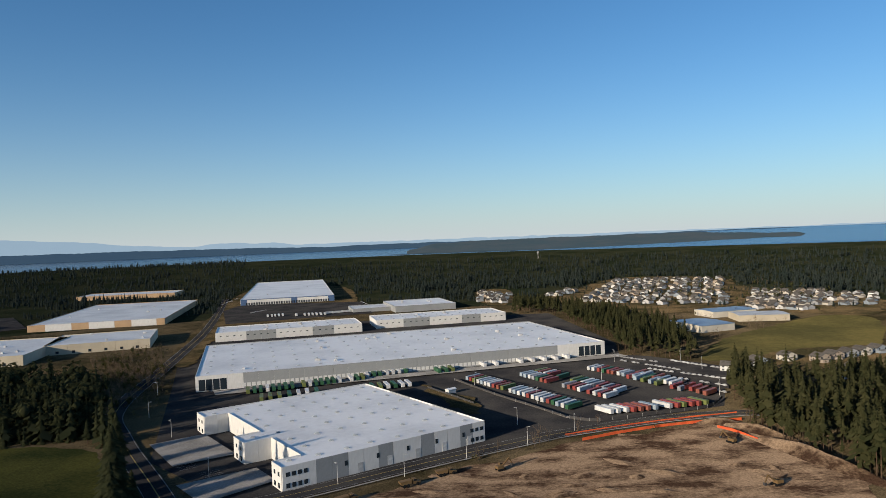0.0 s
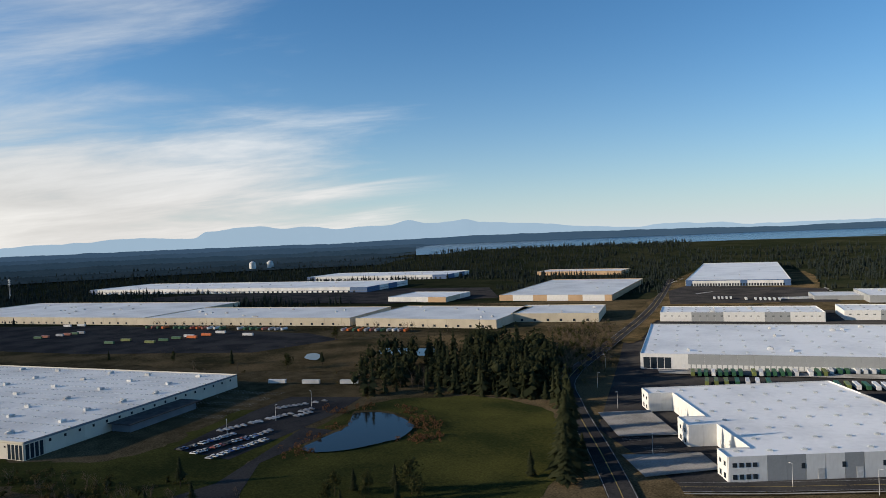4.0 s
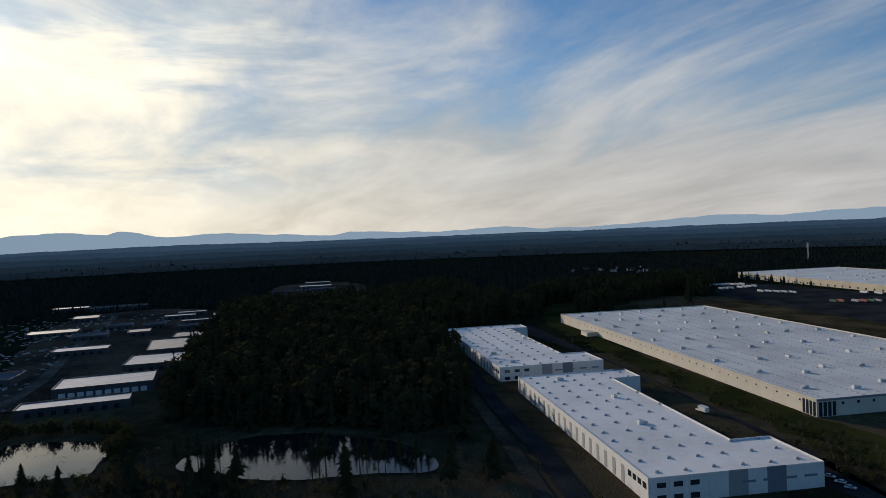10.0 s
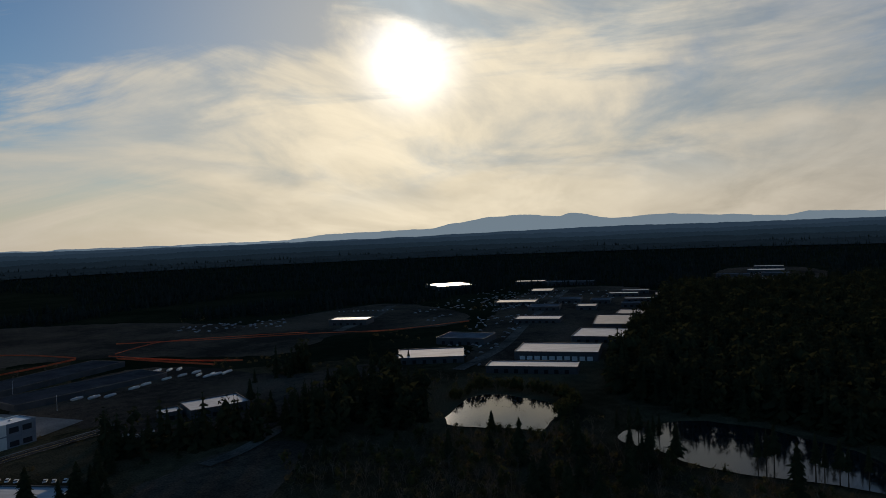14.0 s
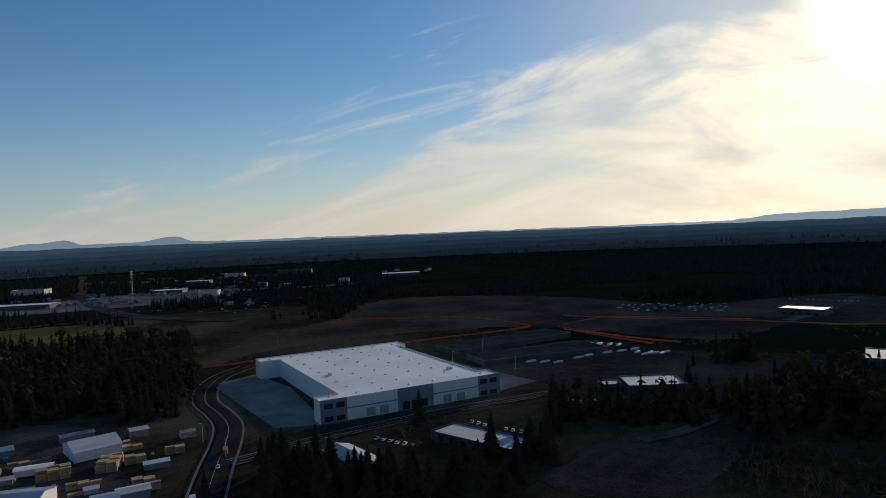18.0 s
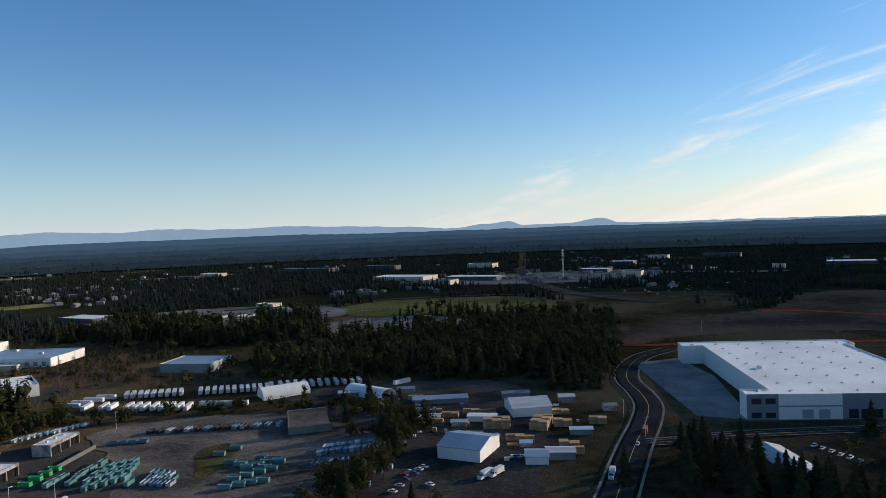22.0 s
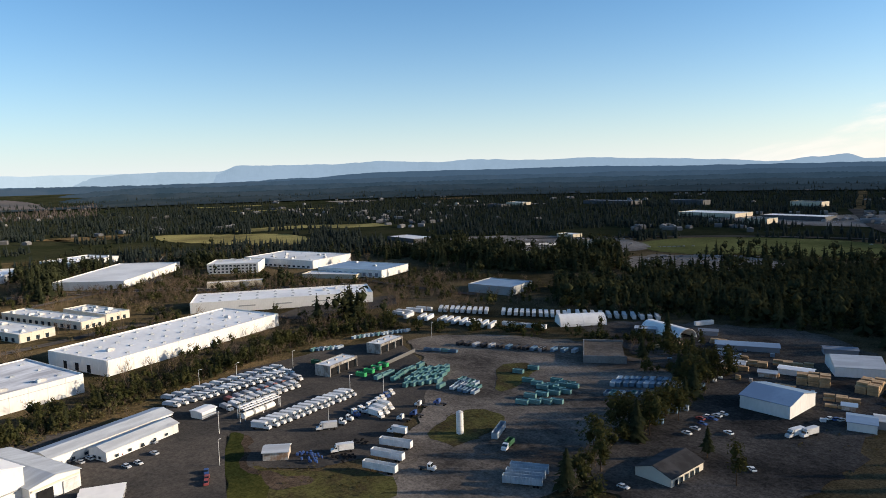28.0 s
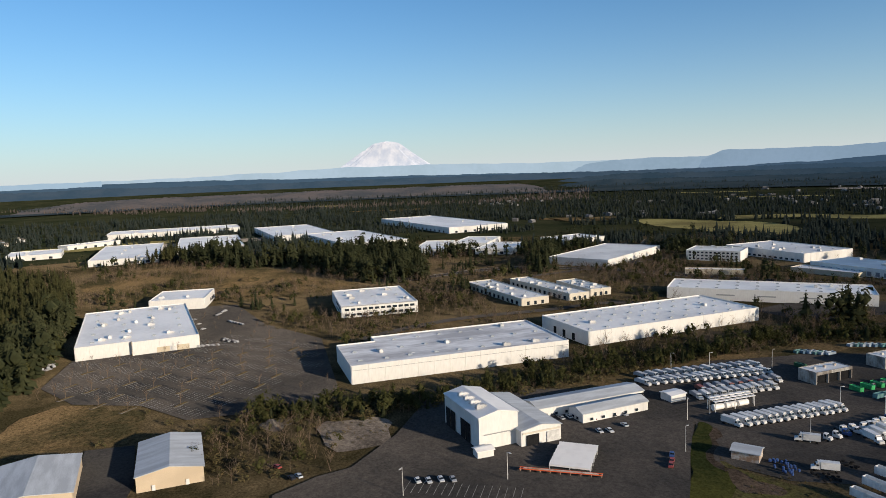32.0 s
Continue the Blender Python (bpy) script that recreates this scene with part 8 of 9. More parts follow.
for kind, x0, y0, x1, y1, n, turn, look_of in ROWS:
    for k in range(n):
        t = k / (n - 1) if n > 1 else 0.0
        if kind in ("trailer", "car") and n > 6 and car_rng.random() < 0.10:
            continue
        x, y = x0 + (x1 - x0) * t + car_rng.uniform(-0.4, 0.4), y0 + (y1 - y0) * t + car_rng.uniform(-0.4, 0.4)
        if kind == "car" and math.hypot(x, y) > 430:
            far_cars.append((x, y, turn + car_rng.uniform(-3, 3)))
            continue
        far = math.hypot(x, y) > (450 if kind == "trailer" else 300)
        colour = car_rng.choice(MIX.get(look_of, ("white",)))
        MAKE[kind](x, y, turn + car_rng.uniform(-2, 2) + (180 if kind == "car" and car_rng.random() < 0.4 else 0), colour, look_of, far)


for zone, n in (([(-421, -820), (-537, -738), (-577, -804), (-510, -852), (-455, -872)], 60), ([(-598, -577), (-748, -613), (-915, -488), (-1080, -531), (-1039, -794), (-725, -698)], 150),
                ([(-447, -351), (-560, -420), (-760, -500), (-720, -560), (-480, -440)], 60), ([(-1240, -320), (-1500, -400), (-1480, -520), (-1260, -420)], 40), ([(250, -1000), (330, -1300), (60, -1500), (-150, -1450), (60, -1100)], 60), ([(640, -1400), (430, -1290), (110, -1400), (60, -1660), (210, -1720), (560, -1540)], 170), ([(440, -770), (395, -835), (295, -838), (280, -740)], 40), ([(690, -860), (640, -930), (520, -900), (500, -830)], 40)):
    xs, ys = [p[0] for p in zone], [p[1] for p in zone]
    while n:
        x, y = car_rng.uniform(min(xs), max(xs)), car_rng.uniform(min(ys), max(ys))
        if inside(x, y, zone):
            far_cars.append((x, y, car_rng.choice((20, 110)) + car_rng.uniform(-8, 8)))
            n -= 1


def far_car_field():
    """Cars of the far lots, each a low body with a narrower cabin."""
    bm = bmesh.new()
    for x, y, turn in far_cars:
        m = pose(x, y, land(x, y) + 0.45, 0, 0, turn)
        for outline, w in ((CAR_PROFILE, 0.9), ([(-1.9, 0.95), (1.05, 0.92), (0.4, 1.42), (-1.4, 1.42)], 0.74)):
            a = [bm.verts.new(m @ Vector((px, -w, pz))) for px, pz in outline]
            b = [bm.verts.new(m @ Vector((px, w, pz))) for px, pz in outline]
            bm.faces.new(a), bm.faces.new(b[::-1])
            for i in range(len(outline)):
                j = (i + 1) % len(outline)
                bm.faces.new((a[j], a[i], b[i], b[j]))
    bmesh.ops.recalc_face_normals(bm, faces=bm.faces)
    tagged(part("far_parked_cars", bm, M_FAR_CAR), "rows of small parked cars in far lots", "cars", kind="stuff")


M_FAR_CAR = foliage("far_car_paint", (0.03, 0.03, 0.035), (0.55, 0.56, 0.58))
far_car_field()

# ---- houses, poles, fences and small things ----
HOUSE_WALLS = [paint("house_siding_" + n, c, 0.8) for n, c in (("cream", (0.56, 0.52, 0.45)), ("grey", (0.38, 0.39, 0.40)), ("tan", (0.46, 0.38, 0.30)), ("white", (0.68, 0.67, 0.65)), ("blue", (0.28, 0.32, 0.36)))]
M_ROOF_GREY = mat("grey_shingle", (0.105, 0.097, 0.09), (0.065, 0.06, 0.055), 0.3, 0.9, vary=0.25)
house_rng = random.Random(8)


def house(x, y, turn, s=1.0, detail=True):
    w, d, h, rise = 12 * s, 11 * s, 4.9 * s, 2.7 * s
    m = house_rng.choice(HOUSE_WALLS)

    def walls(bm):
        extrude = [(-w / 2, 0), (w / 2, 0), (w / 2, h), (0, h + rise), (-w / 2, h)]
        a = [bm.verts.new((px, -d / 2, pz)) for px, pz in extrude]
        b = [bm.verts.new((px, d / 2, pz)) for px, pz in extrude]
        bm.faces.new(a), bm.faces.new(b)
        for i in range(5):
            bm.faces.new((a[i], a[(i + 1) % 5], b[(i + 1) % 5], b[i]))
        add_box(bm, -w / 2 + 0.3, 0.5, -d / 2 - 3.2, -d / 2, 0, 3.2)
        return m

    def roof(bm):
        for s2 in (-1, 1):
            q = [(s2 * (w / 2 + 0.5), h - 0.25), (0, h + rise + 0.1), (0, h + rise + 0.35), (s2 * (w / 2 + 0.5), h + 0.05)]
            a = [bm.verts.new((px, -d / 2 - 0.5, pz)) for px, pz in q]
            b = [bm.verts.new((px, d / 2 + 0.5, pz)) for px, pz in q]
            bm.faces.new(a), bm.faces.new(b)
            for i in range(4):
                bm.faces.new((a[i], a[(i + 1) % 4], b[(i + 1) % 4], b[i]))
        add_box(bm, -w / 2, 0.8, -d / 2 - 3.6, -d / 2 - 0.6, 3.2, 3.5)
        return M_ROOF_GREY

    ob = new("suburban_house", cached(("house_wall", s, m.name), walls))
    ob.matrix_basis = pose(x, y, land(x, y) - 0.05, 0, 0, turn)
    tagged(ob, "two-storey " + m.name.split("_")[-1] + " house with a grey gabled roof", "house", "suburban houses")
    put("roof", cached(("roof", s), roof), ob, 0, 0, 0)
    if detail:
        for px in (-w * 0.28, w * 0.28):
            for pz in (1.0, 3.6):
                put("window", shared_box("window", 1.5, 0.1, 1.3, M_GLASS), ob, px, -d / 2 - 0.03, pz)
                put("window", shared_box("window", 1.5, 0.1, 1.3, M_GLASS), ob, -w / 2 - 0.03, px * 0.9, pz, 90)


def estate(pts, n, turn, s=1.0):
    """Rows of houses spread over a four-cornered field."""
    a, b, c, d = (Vector(p) for p in pts)
    rows = max(2, round(math.sqrt(n * 1.1)))
    per = max(1, round(n / rows))
    for i in range(rows):
        for k in range(per):
            u, v = (k + 0.5 + house_rng.uniform(-0.28, 0.28)) / per, (i + 0.5 + house_rng.uniform(-0.22, 0.22) + 0.25 * math.sin(k * 0.9 + i)) / rows
            p = (a.lerp(b, u)).lerp(d.lerp(c, u), v)
            house(p.x, p.y, turn + house_rng.choice((0, 90, 180, 270)) + house_rng.uniform(-14, 14), s, False)


estate([(215, 1130), (420, 1010), (642, 1593), (400, 1640)], 120, 30, 1.0)
estate([(176, 1270), (196, 1240), (270, 1370), (245, 1390)], 7, 30, 1.0)
estate([(401, 935), (500, 930), (660, 1195), (551, 1243)], 56, 20, 0.9)
estate([(520, 955), (585, 940), (700, 1115), (640, 1165)], 16, 20, 0.9)
estate([(55, 1200), (100, 1150), (130, 1330), (70, 1490)], 22, 20, 0.9)
for hx, hy, ht in ((226, 556, 60), (246, 560, 15), (258, 575, 15), (246, 534, 20), (312, 578, 15), (329, 588, 15), (346, 596, 15), (362, 603, 15), (296, 519, 15), (380, 610, 15), (290, 590, 15), (312, 530, 20)):
    house(hx, hy, ht)
for pts, n in (([(-1943, 150), (-1699, 227), (-1640, 384), (-1900, 374)], 22), ([(-1835, 63), (-1757, 234), (-1703, 369), (-1790, 300)], 14), ([(-420, -1880), (-250, -1894), (-300, -2050), (-480, -2000)], 8),
               ([(1218, -1886), (1085, -1931), (1100, -2109), (1250, -2050)], 10), ([(2216, -3500), (1968, -3550), (1900, -3300), (2150, -3300)], 16), ([(1300, 650), (1477, 696), (1650, 760), (1400, 760)], 8), ([(1700, -1500), (1500, -1600), (1600, -1800), (1800, -1700)], 9)):
    estate(pts, max(3, n * 2 // 5), 10, 1.0)


def light_pole(x, y, h=11.0):
    def build(bm):
        bmesh.ops.create_cone(bm, cap_ends=True, segments=6, radius1=0.16, radius2=0.09, depth=h, matrix=Matrix.Translation((0, 0, h / 2)))
        return M_UNIT

    def head(bm):
        add_box(bm, -0.1, 1.5, -0.05, 0.05, h - 0.1, h)
        add_box(bm, 0.9, 1.9, -0.22, 0.22, h - 0.16, h + 0.02)
        return M_UNIT
    ob = new("lamp_post", cached(("pole", h), build))
    ob.matrix_basis = pose(x, y, 0, 0, 0, house_rng.uniform(0, 360))
    tagged(ob, "grey steel lamp post beside the yard", "lamp post", "yard lamp posts")
    put("lamp_head", cached(("lamp_head", h), head), ob, 0, 0, 0)


for px, py in ((41, 419), (42, 376), (72, 399), (186, 474), (8, 356), (-23, 334), (148, 613), (203, 602), (-54, 325), (207, 562), (251, -172), (268, -218), (284, -136), (298, -157), (283, -208),
               (340, -321), (354, -160), (241, -46), (252, -120), (289, -149), (298, -175), (235, -7), (-349, 256), (-351, 295), (-358, 333), (5, -747), (32, -377), (47, -413),
               (-140, -571), (-180, -614), (-180, -523), (-170, 420), (-205, 470), (-228, 540), (-120, 340), (60, 470), (20, 530), (120, 540), (-60, 600), (390, -20), (350, -180), (348, -215)):
    light_pole(px, py)

M_FENCE = mat("orange_silt_fence", (0.80, 0.14, 0.04), (0.60, 0.09, 0.03), 0.2, 0.8)
FENCES = (
    [(65, 391), (101, 405), (138, 416), (177, 425)], [(73, 382), (101, 395), (134, 406), (174, 411)], [(154, 397), (160, 387), (165, 370)],
    [(-344, -808), (-428, -716), (-504, -652), (-569, -584), (-669, -549)], [(-300, -705), (-319, -633), (-335, -580)], [(79, -653), (48, -658), (27, -667)],
    [(-111, -698), (-173, -715), (-225, -724), (-275, -741)], [(-301, -726), (-320, -660), (-339, -611), (-361, -575)],
    [(-310, -732), (-347, -755), (-385, -765), (-451, -717), (-508, -666)], [(-63, -914), (-109, -919), (-158, -897), (-220, -870), (-256, -820), (-278, -749)])
for line in FENCES:
    pts = spline(line, 5)
    far = math.hypot(*line[0]) > 600
    e = tagged(empty("silt_fence", *pts[0]), "sagging bright orange plastic silt fence", "fence")
    bm = bmesh.new()
    o = Vector(pts[0])
    for a, b in zip(pts, pts[1:]):
        a, b = Vector(a) - o, Vector(b) - o
        d = (b - a).normalized()
        s = Vector((-d.y, d.x)) * 0.06
        h0, h1 = (1.6 + 0.3 * noise.noise((p.x * 0.2, p.y * 0.2, 0)) for p in (a, b))
        q = [(a + s, 0), (b + s, 0), (b + s, h1), (a + s, h0), (a - s, 0), (b - s, 0), (b - s, h1), (a - s, h0)]
        v = [bm.verts.new((p.x, p.y, z)) for p, z in q]
        for f in ((0, 1, 2, 3), (5, 4, 7, 6), (3, 2, 6, 7)):
            bm.faces.new([v[i] for i in f])
    part("mesh", bm, M_FENCE, e)
    if not far:
        for p in pts[::2]:
            put("stake", shared_box("stake", 0.12, 0.12, 1.5, M_LUMBER), e, p[0] - o.x, p[1] - o.y, 0)


def site_fence(pts, h, label):
    pts = spline(pts, 4)
    e = tagged(empty("site_fence", *pts[0], 0.5), label, "fence")
    o = Vector(pts[0])
    for a, b in zip(pts, pts[1:]):
        a, b = Vector(a), Vector(b)
        m = (a + b) / 2 - o
        t = math.degrees(math.atan2(b.y - a.y, b.x - a.x))
        L = round((b - a).length, 1)
        put("panel", shared_box("panel", L, 0.08, h, M_CHASSIS), e, m.x, m.y, 0.1, t)
        put("post", shared_box("post", 0.14, 0.14, h + 0.3, M_UNIT), e, a.x - o.x, a.y - o.y, 0)


site_fence([(74, 427), (91, 418), (129, 429), (165, 441), (184, 464)], 1.9, "dark screened chain fence round the trailer lot")
site_fence([(-16, 530), (2, 500), (17, 474)], 1.4, "low pale rail fence along the planting bed")
site_fence([(5, 556), (33, 499), (57, 457), (72, 429)], 1.6, "dark screened chain fence round the trailer lot")


def lumber_stack(x, y, ang, nx, ny, nz):
    e = tagged(empty("lumber_stack", x, y, 0.5, ang), "stacked bundles of pale sawn timber", "lumber", "lumber stacks")
    for i in range(nx):
        for j in range(ny):
            for k in range(nz if (i + j) % 3 else nz - 1):
                put("timber_pack", shared_box("timber_pack", 4.9, 2.2, 1.15, M_LUMBER), e, i * 5.2 + house_rng.uniform(-0.2, 0.2), j * 2.5, k * 1.3, house_rng.uniform(-1, 1))


lumber_stack(118, -372, -165, 3, 4, 4)
lumber_stack(92, -376, -179, 2, 7, 4)
lumber_stack(204, -398, 177, 2, 3, 3)
lumber_stack(160, -375, -165, 3, 2, 2)
lumber_stack(100, -355, -165, 3, 2, 2)
lumber_stack(140, -400, -165, 4, 2, 2)
lumber_stack(70, -350, -165, 2, 3, 2)
lumber_stack(80, -385, -165, 2, 3, 3)
for lx, ly, ln, lk in ((125, -360, 2, 2), (199, -399, 2, 3), (102, -345, 3, 1), (150, -390, 2, 2), (170, -400, 3, 2), (112, -420, 2, 2), (62, -395, 2, 2), (86, -410, 2, 3), (66, -340, 2, 1), (188, -425, 3, 2), (222, -430, 2, 2)):
    lumber_stack(lx, ly, -165 + house_rng.uniform(-8, 8), ln, lk, house_rng.randint(1, 3))


def drum_heap(x, y, n, spread, colour, label, name, r=0.45, h=0.95):
    def build(bm):
        bmesh.ops.create_cone(bm, cap_ends=True, segments=10, radius1=r, radius2=r, depth=h, matrix=Matrix.Translation((0, 0, h / 2)))
        for zz in (0.33, 0.66):
            bmesh.ops.create_cone(bm, cap_ends=True, segments=10, radius1=r * 1.05, radius2=r * 1.05, depth=h * 0.06, matrix=Matrix.Translation((0, 0, h * zz)))
        return PAINT[colour] if colour in PAINT else M_TYRE
    for k in range(n):
        a, d = house_rng.uniform(0, 6.28), spread * math.sqrt(house_rng.random())
        ob = new(name, cached((name, colour), build))
        ob.matrix_basis = pose(x + math.cos(a) * d, y + math.sin(a) * d * 0.6, 0.75, 0, 0, house_rng.uniform(0, 360))
        tagged(ob, label, name.split("_")[-1], name + " heap")


drum_heap(231, -148, 26, 7.0, "blue", "blue plastic drum on the yard", "plastic_drum")
drum_heap(222, -158, 24, 7.0, "tyre", "worn black tyre lying in a heap", "scrap_tyre", 0.55, 0.35)
drum_heap(229, -172, 14, 5.0, "tyre", "worn black tyre lying in a heap", "scrap_tyre", 0.55, 0.35)
def pipe_rack(x, y, ang, L):
    e = tagged(empty("pipe_rack", x, y, 0.86, ang), "long low orange steel rack of pipes beside the shelter", "rack")
    for py in (0.0, 1.6):
        put("rail", shared_box("rail", L, 0.22, 0.28, M_FENCE), e, L / 2, py, 0.75)
    for k in range(9):
        put("stand", shared_box("stand", 0.25, 2.0, 0.75, M_RUST), e, 0.4 + k * (L - 0.8) / 8, 0.8, 0)
    for k in range(5):
        bm = bmesh.new()
        bmesh.ops.create_cone(bm, cap_ends=True, segments=8, radius1=0.13, radius2=0.13, depth=L * (0.9 - 0.12 * (k % 3)), matrix=pose(L * 0.5, 0.35 + 0.26 * k, 0.9, 0, 90, 0))
        part("pipe", bm, M_RUST, e, "rusty steel pipe")


pipe_rack(246.5, -51.5, -112.5, 31)


CRATE_LOOKS = (("timber", M_LUMBER), ("grey", M_CHASSIS), ("rusty", M_RUST), ("blue", PAINT["bluebin"]), ("white", PAINT["white"]))
for k in range(64):
    x, y = house_rng.uniform(62, 215), house_rng.uniform(-440, -318)
    if not inside(x, y, [(90, -320), (150, -335), (215, -380), (225, -430), (130, -445), (62, -430)]):
        continue
    word, m = CRATE_LOOKS[k % 5]
    L = house_rng.choice((1.6, 2.4, 3.6))
    ob = new("storage_crate", shared_box("storage_crate_" + word, L, 1.6, house_rng.choice((0.9, 1.5, 2.1)), m))
    ob.matrix_basis = pose(x, y, 0.55, 0, 0, house_rng.choice((15, 105)) + house_rng.uniform(-10, 10))
    tagged(ob, word + " storage crate standing in the lumber yard", "crate", "yard crates")


def silo(x, y, r, h, label, name="silo"):
    e = tagged(empty(name, x, y, land(x, y) + 0.4), label, "silo")
    bm = bmesh.new()
    bmesh.ops.create_cone(bm, cap_ends=True, segments=20, radius1=r, radius2=r, depth=h, matrix=Matrix.Translation((0, 0, h / 2)))
    part("shell", bm, M_WHITE_WALL, e)
    bm = bmesh.new()
    bmesh.ops.create_cone(bm, cap_ends=True, segments=20, radius1=r * 1.02, radius2=r * 0.25, depth=r * 0.5, matrix=Matrix.Translation((0, 0, h + r * 0.25)))
    part("cap", bm, M_UNIT, e)
    for k in range(4):
        bm = bmesh.new()
        bmesh.ops.create_cone(bm, cap_ends=False, segments=20, radius1=r * 1.01, radius2=r * 1.01, depth=h * 0.015, matrix=Matrix.Translation((0, 0, h * (k + 0.5) / 4)))
        part("hoop", bm, M_UNIT, e)


silo(204, -208, 1.6, 9.5, "slim white storage silo on a grass island")
silo(-2258, 1816, 13, 30, "tall pale water tank above the woods", "water_tank")
silo(-2215, 1870, 13, 30, "tall pale water tank above the woods", "water_tank")


def mast(x, y, h):
    e = tagged(empty("radio_mast", x, y, land(x, y)), "thin lattice radio mast above the trees", "mast")
    for k in range(3):
        a = 2 * math.pi * k / 3
        box("leg", math.cos(a) * 1.2 - 0.25, math.cos(a) * 1.2 + 0.25, math.sin(a) * 1.2 - 0.25, math.sin(a) * 1.2 + 0.25, 0, h, M_UNIT, e)
    for k in range(3):
        box("antenna", -2.5, 2.5, -2.5, 2.5, h * (0.75 + 0.1 * k), h * (0.75 + 0.1 * k) + 1.2, M_UNIT, e)


mast(-1874, 760, 52)
mast(290, -1500, 60)
mast(341, 2500, 25)

M_YELLOW = paint("digger_yellow", (0.17, 0.105, 0.045), 0.75)


def digger(x, y, turn):
    e = tagged(empty("excavator", x, y, 0.3, turn), "dusty yellow tracked excavator on bare earth", "excavator", "site machines")
    for s in (-1, 1):
        box("track", -2.2, 2.2, s * 1.3 - 0.35, s * 1.3 + 0.35, 0, 0.9, M_TYRE, e)
    box("house", -2.4, 1.2, -1.4, 1.4, 1.0, 2.4, M_YELLOW, e)
    cab = box("cab", -0.2, 1.4, 0.3, 1.4, 2.4, 3.4, M_YELLOW, e)
    box("window", -0.1, 1.46, 0.26, 1.44, 2.7, 3.2, M_CAR_GLASS, cab)
    b = box("boom", 0, 5.2, -0.3, 0.3, -0.3, 0.3, M_YELLOW, e)
    b.matrix_basis = pose(1.2, 0, 2.0, 0, -38, 0)
    a = box("arm", 0, 3.6, -0.22, 0.22, -0.22, 0.22, M_YELLOW, e)
    a.matrix_basis = pose(5.2, 0, 5.1, 0, 62, 0)
    box("bucket", 6.2, 7.4, -0.6, 0.6, 0.9, 2.0, M_CHASSIS, e)


def hauler(x, y, turn):
    """An articulated dump truck: cab and bonnet in front, a flared tipping bed behind, three axles."""
    e = tagged(empty("articulated_hauler", x, y, 0.3, turn), "dusty yellow articulated dump truck on bare earth", "dump truck", "site machines")

    def bed(bm):
        extrude_profile(bm, [(-5.6, 1.5), (-0.6, 1.3), (-0.2, 3.2), (-6.4, 3.0)], 2.9)
        return M_YELLOW

    def front(bm):
        extrude_profile(bm, [(0.3, 0.9), (4.2, 0.9), (4.3, 1.9), (2.4, 2.2), (2.2, 3.3), (0.6, 3.3)], 2.5)
        return M_YELLOW

    put("bed", cached(("hauler_bed",), bed), e, 0, 0, 0)
    cab = put("cab", cached(("hauler_cab",), front), e, 0, 0, 0)
    put("window", shared_box("cab_glass", 1.3, 2.56, 0.8, M_CAR_GLASS), cab, 1.45, 0, 2.35)
    for dx in (2.6, -2.4, -4.3):
        for dy in (-1.25, 1.25):
            put("wheel", cached(("wheel", 0.85), wheel_build(0.85, 0.7)), e, dx, dy, 0)


for dx, dy, dt in ((144, 305, 200), (24, 338, 30), (150, 368, 120)):
    digger(dx, dy, dt)
for dx, dy, dt in ((-19, 321, 30), (-2, 334, 25), (-46, 304, 35)):
    hauler(dx, dy, dt)


def mound(x, y, rx, ry, h, turn, material, label, name="earth_mound"):
    bm = bmesh.new()
    n, m = 22, 7
    top = bm.verts.new((0, 0, h))
    last = [top] * n
    for j in range(1, m + 1):
        t = j / m
        ring = []
        for i in range(n):
            a = 2 * math.pi * i / n
            k = 1 + 0.28 * noise.noise((math.cos(a) * 1.7 + x, math.sin(a) * 1.7 + y, t))
            z = h * (0.5 + 0.5 * math.cos(math.pi * t)) * (1 + 0.3 * noise.noise((x + math.cos(a) * t * 3, y + math.sin(a) * t * 3, 2)))
            ring.append(bm.verts.new((math.cos(a) * rx * t * k, math.sin(a) * ry * t * k, z if j < m else -0.3)))
        for i in range(n):
            if j == 1:
                bm.faces.new((top, ring[i], ring[(i + 1) % n]))
            else:
                bm.faces.new((last[i], ring[i], ring[(i + 1) % n], last[(i + 1) % n]))
        last = ring
    bmesh.ops.recalc_face_normals(bm, faces=bm.faces)
    ob = part(name, bm, material)
    ob.matrix_basis = pose(x, y, 0.2, 0, 0, turn)
    return tagged(ob, label, name.split("_")[-1], "earth mounds")


for k in range(26):
    u, v = house_rng.random(), house_rng.random()
    x, y = -30 + 200 * u, 330 + 75 * u * 0.6 - 75 * v
    mound(x, y, house_rng.uniform(3, 12), house_rng.uniform(2, 5), house_rng.uniform(0.2, 1.1), house_rng.uniform(0, 180), M_DIRT, "low heap of graded brown earth")
for x, y, rx, ry, h, t in ((178, 340, 60, 7, 5.5, -72), (172, 385, 30, 6, 4, -60), (160, 405, 20, 5, 3, -20)):
    mound(x, y, rx, ry, h, t, M_DIRT, "long raw earth bank below the firs", "earth_bank")
for x, y, rx, ry, h in ((318, 50, 9, 5, 2.5), (322, 44, 6, 4, 2.0)):
    mound(x, y, rx, ry, h, 20, M_GRAVEL, "sandy heap in a storage bay")
for k in range(12):
    mound(house_rng.uniform(680, 800), house_rng.uniform(0, 190), house_rng.uniform(15, 40), house_rng.uniform(8, 18), house_rng.uniform(1.5, 5), house_rng.uniform(0, 180), M_SCRUB, "grassy brown hummock in the meadow", "grass_hummock")

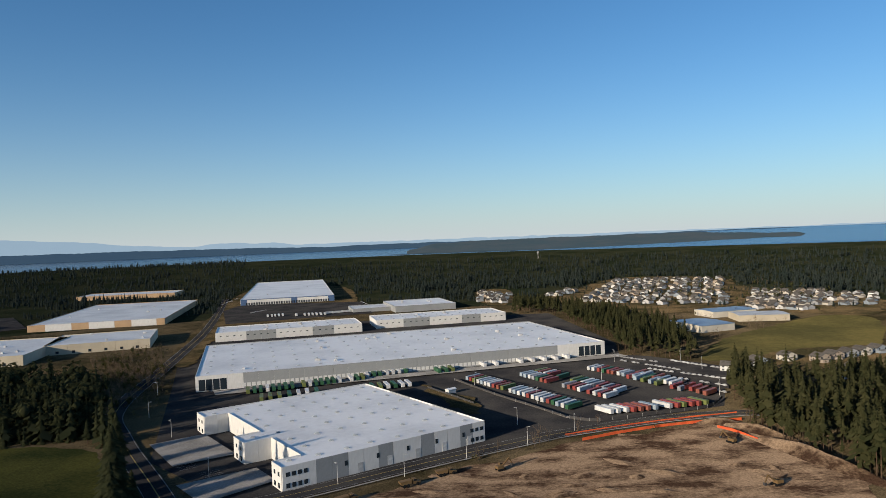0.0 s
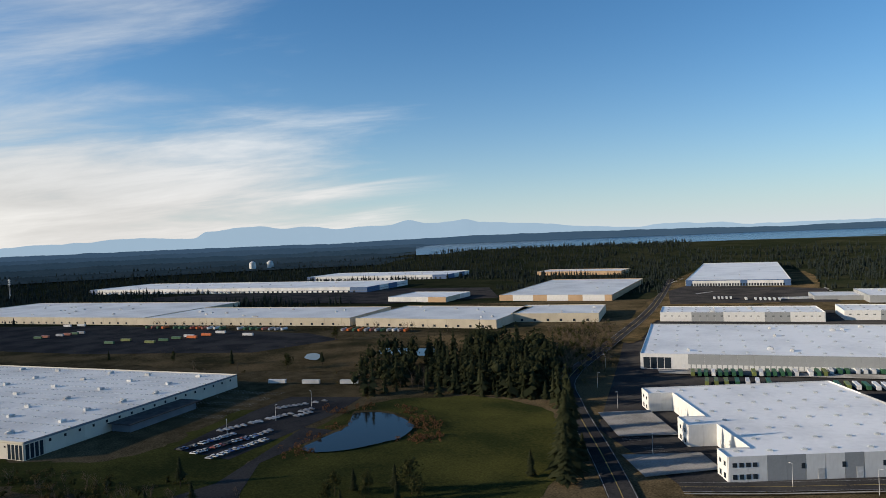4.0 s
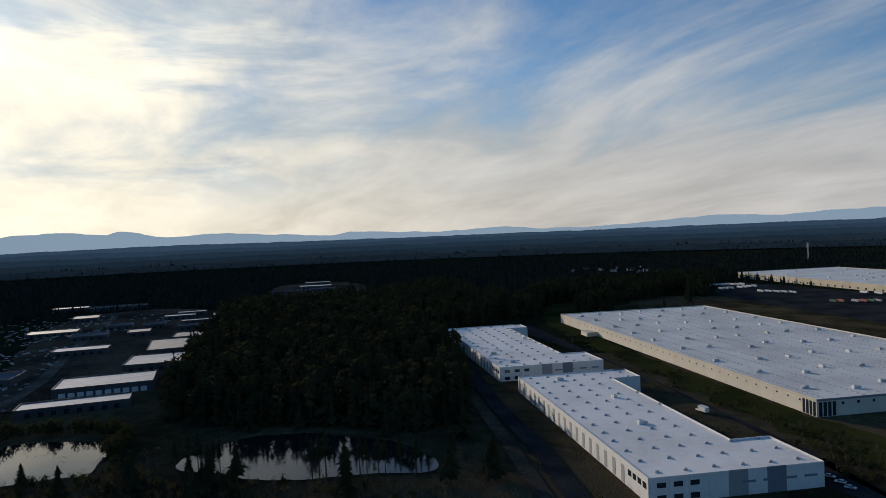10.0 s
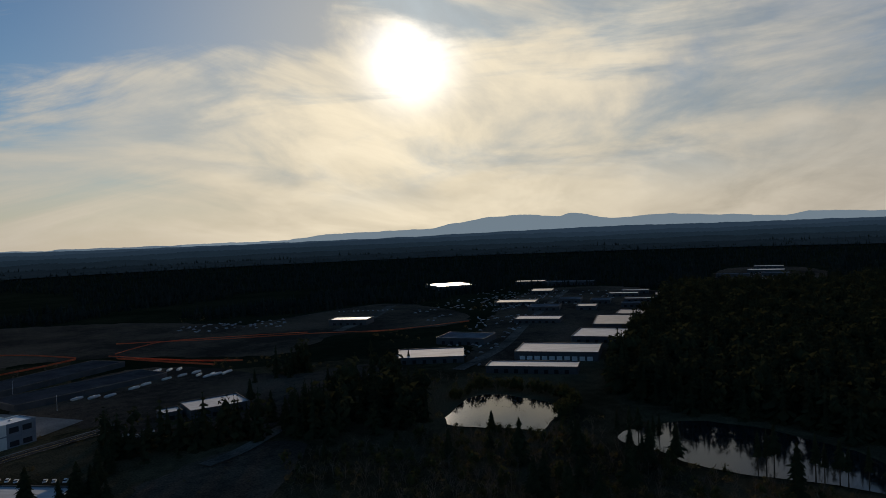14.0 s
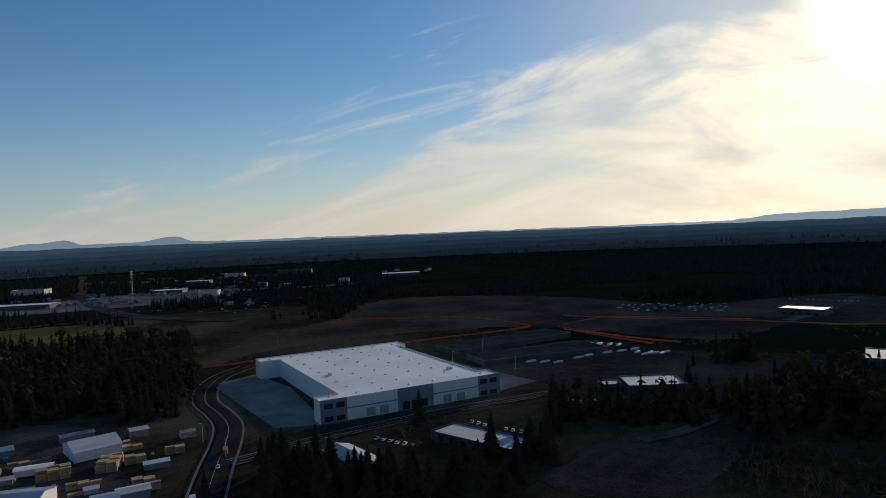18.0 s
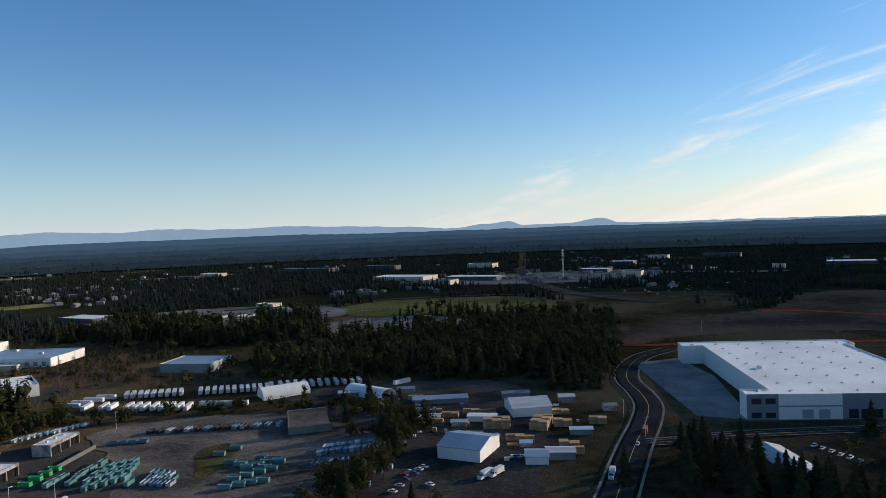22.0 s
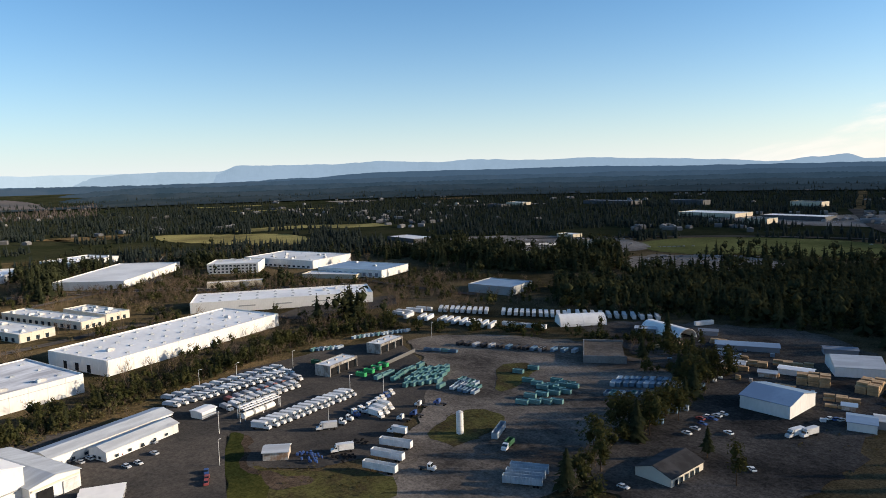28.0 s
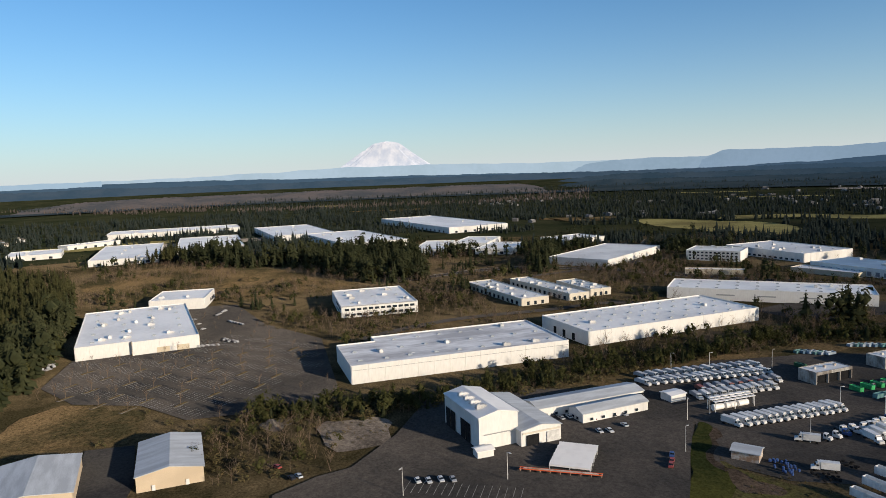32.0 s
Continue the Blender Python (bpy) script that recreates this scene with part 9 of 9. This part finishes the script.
# store car park: kerbed islands, thin bare trees, bay lines
for ix, iy in ((403, 174), (391, 158), (377, 140), (366, 121), (356, 101), (415, 158), (401, 141), (389, 124), (378, 106), (369, 87), (427, 143), (413, 125), (399, 106), (389, 85), (446, 135), (430, 117), (417, 98), (406, 79), (397, 58),
               (457, 122), (443, 104), (429, 84), (418, 65), (453, 87), (441, 68), (469, 73), (457, 55), (465, 105), (363, 144), (353, 126), (380, 167), (430, 175), (444, 161), (469, 132), (435, 47), (379, 65), (492, 75)):
    e = tagged(empty("planter_island", ix, iy, 0.5, -29), "kerbed planting island in the empty car park", "planter", "car park islands")
    put("kerb", shared_box("kerb", 9.5, 2.2, 0.25, M_KERB), e, 0, 0, 0)
    put("soil", shared_box("soil", 9.0, 1.7, 0.32, M_SCRUB), e, 0, 0, 0)
    t = put("sapling", fast_mesh("sapling", *BARE[int(ix + iy) % 4], M_TWIG), e, 0, 0, 0.3)
    t.scale = (9.0, 9.0, 8.0)


def bay_lines(name, x, y, ang, rows, n, gap=16.0, within=None):
    bm = bmesh.new()
    c, s = math.cos(radians(ang)), math.sin(radians(ang))
    for r in range(rows):
        for k in range(n):
            u, w = k * 2.8, r * gap + 5
            if within and not inside(x + u * c - w * s, y + u * s + w * c, within):
                continue
            add_box(bm, k * 2.8, k * 2.8 + 0.14, r * gap, r * gap + 10.0, 0, 0.012)
    ob = part(name, bm, M_WHITE_LINE)
    ob.matrix_basis = pose(x, y, 0.85, 0, 0, ang)
    tagged(ob, "worn white parking bay lines", "road marking", kind="stuff")


bay_lines("bay_lines", 490, -20, 55, 11, 80, 18, [(403, 186), (464, 193), (512, 140), (500, 70), (470, 42), (365, 27), (348, 36), (340, 58), (338, 92), (362, 121), (372, 157)])
bay_lines("bay_lines", -445, 262, 15, 5, 22, 17)
bay_lines("bay_lines", 232, -50, 70, 1, 16)
bay_lines("bay_lines", -168, 392, -54, 1, 18)
bay_lines("bay_lines", -128, 348, -54, 1, 12)

# pale concrete aprons in the dock recesses
for pts in ([(-85, 333), (-100, 353), (-133, 331), (-112, 306)], [(-118, 378), (-150, 421), (-176, 402), (-146, 360)]):
    LAYER[0] += 0.01
    sheet("dock_apron", pts, LAYER[0], M_CONCRETE, "pale concrete dock apron", "apron")
sheet("dock_apron", [(-186, 545), (160, 646), (166, 632), (-180, 531)], LAYER[0] + 0.02, M_CONCRETE, "pale concrete strip along the dock doors", "apron")

# reeds, shrubs and boulders by the round pond, hedges along drives
spots = []
for cx, cy, n, spread in ((-287, 352, 14, 6), (-264, 337, 26, 6), (-243, 312, 26, 6), (-246, 300, 18, 5), (-333, 332, 16, 6), (-322, 348, 12, 6), (-286, 254, 16, 5), (-299, 280, 16, 5), (-304, 300, 14, 5), (-296, 258, 10, 5), (-252, 325, 14, 5)):
    for _ in range(n):
        spots.append((cx + house_rng.gauss(0, spread), cy + house_rng.gauss(0, spread), house_rng.uniform(0.8, 3.0)))
spots = [q for q in spots if not inside(q[0], q[1], [(-316, 333), (-300, 341), (-278, 334), (-261, 322), (-254, 305), (-257, 291), (-267, 272), (-280, 259), (-288, 264), (-293, 283), (-294, 304), (-308, 322)])]
plant_all("pond_shrubs", "russet shrubs and reeds in clumps round the pond", spots, BUSH, M_RUSSET, "shrubs")


M_FAR_HOUSE = foliage("far_house_paint", (0.06, 0.062, 0.065), (0.30, 0.30, 0.30))


def far_town():
    """Scattered pale gabled roofs among the far trees."""
    bm = bmesh.new()
    rng, spots_town = random.Random(31), []
    for _ in range(900):
        az, r = rng.uniform(182, 262), 1250 * math.exp(rng.uniform(0, 0.85))
        a = radians(az)
        x, y = -r * math.sin(a), r * math.cos(a)
        if noise.noise((x * 0.003, y * 0.003, 6.0)) < 0.14 or is_clear(x, y):
            continue
        spots_town.append((x, y))
    for _ in range(70):
        spots_town.append((rng.uniform(90, 600), rng.uniform(-1690, -1380)))
    for x, y in spots_town:
        w, d, h, z = rng.choice((rng.uniform(4, 7), rng.uniform(4, 8), rng.uniform(6, 13))), rng.uniform(3.5, 5.5), rng.uniform(3, 5.5), land(x, y)
        t = rng.uniform(0, 3.14)
        c, s = math.cos(t), math.sin(t)
        q = [(-w, -d, 0), (w, -d, 0), (w, d, 0), (-w, d, 0), (-w, -d, h), (w, -d, h), (w, d, h), (-w, d, h), (-w, 0, h + 2), (w, 0, h + 2)]
        v = [bm.verts.new((x + px * c - py * s, y + px * s + py * c, z + pz)) for px, py, pz in q]
        for f in ((0, 1, 5, 4), (2, 3, 7, 6), (1, 2, 6, 9, 5), (3, 0, 4, 8, 7), (4, 5, 9, 8), (6, 7, 8, 9)):
            bm.faces.new([v[i] for i in f])
    return tagged(part("far_town_roofs", bm, M_FAR_HOUSE), "scattered pale houses and sheds among far trees", "houses", kind="stuff")


far_town()
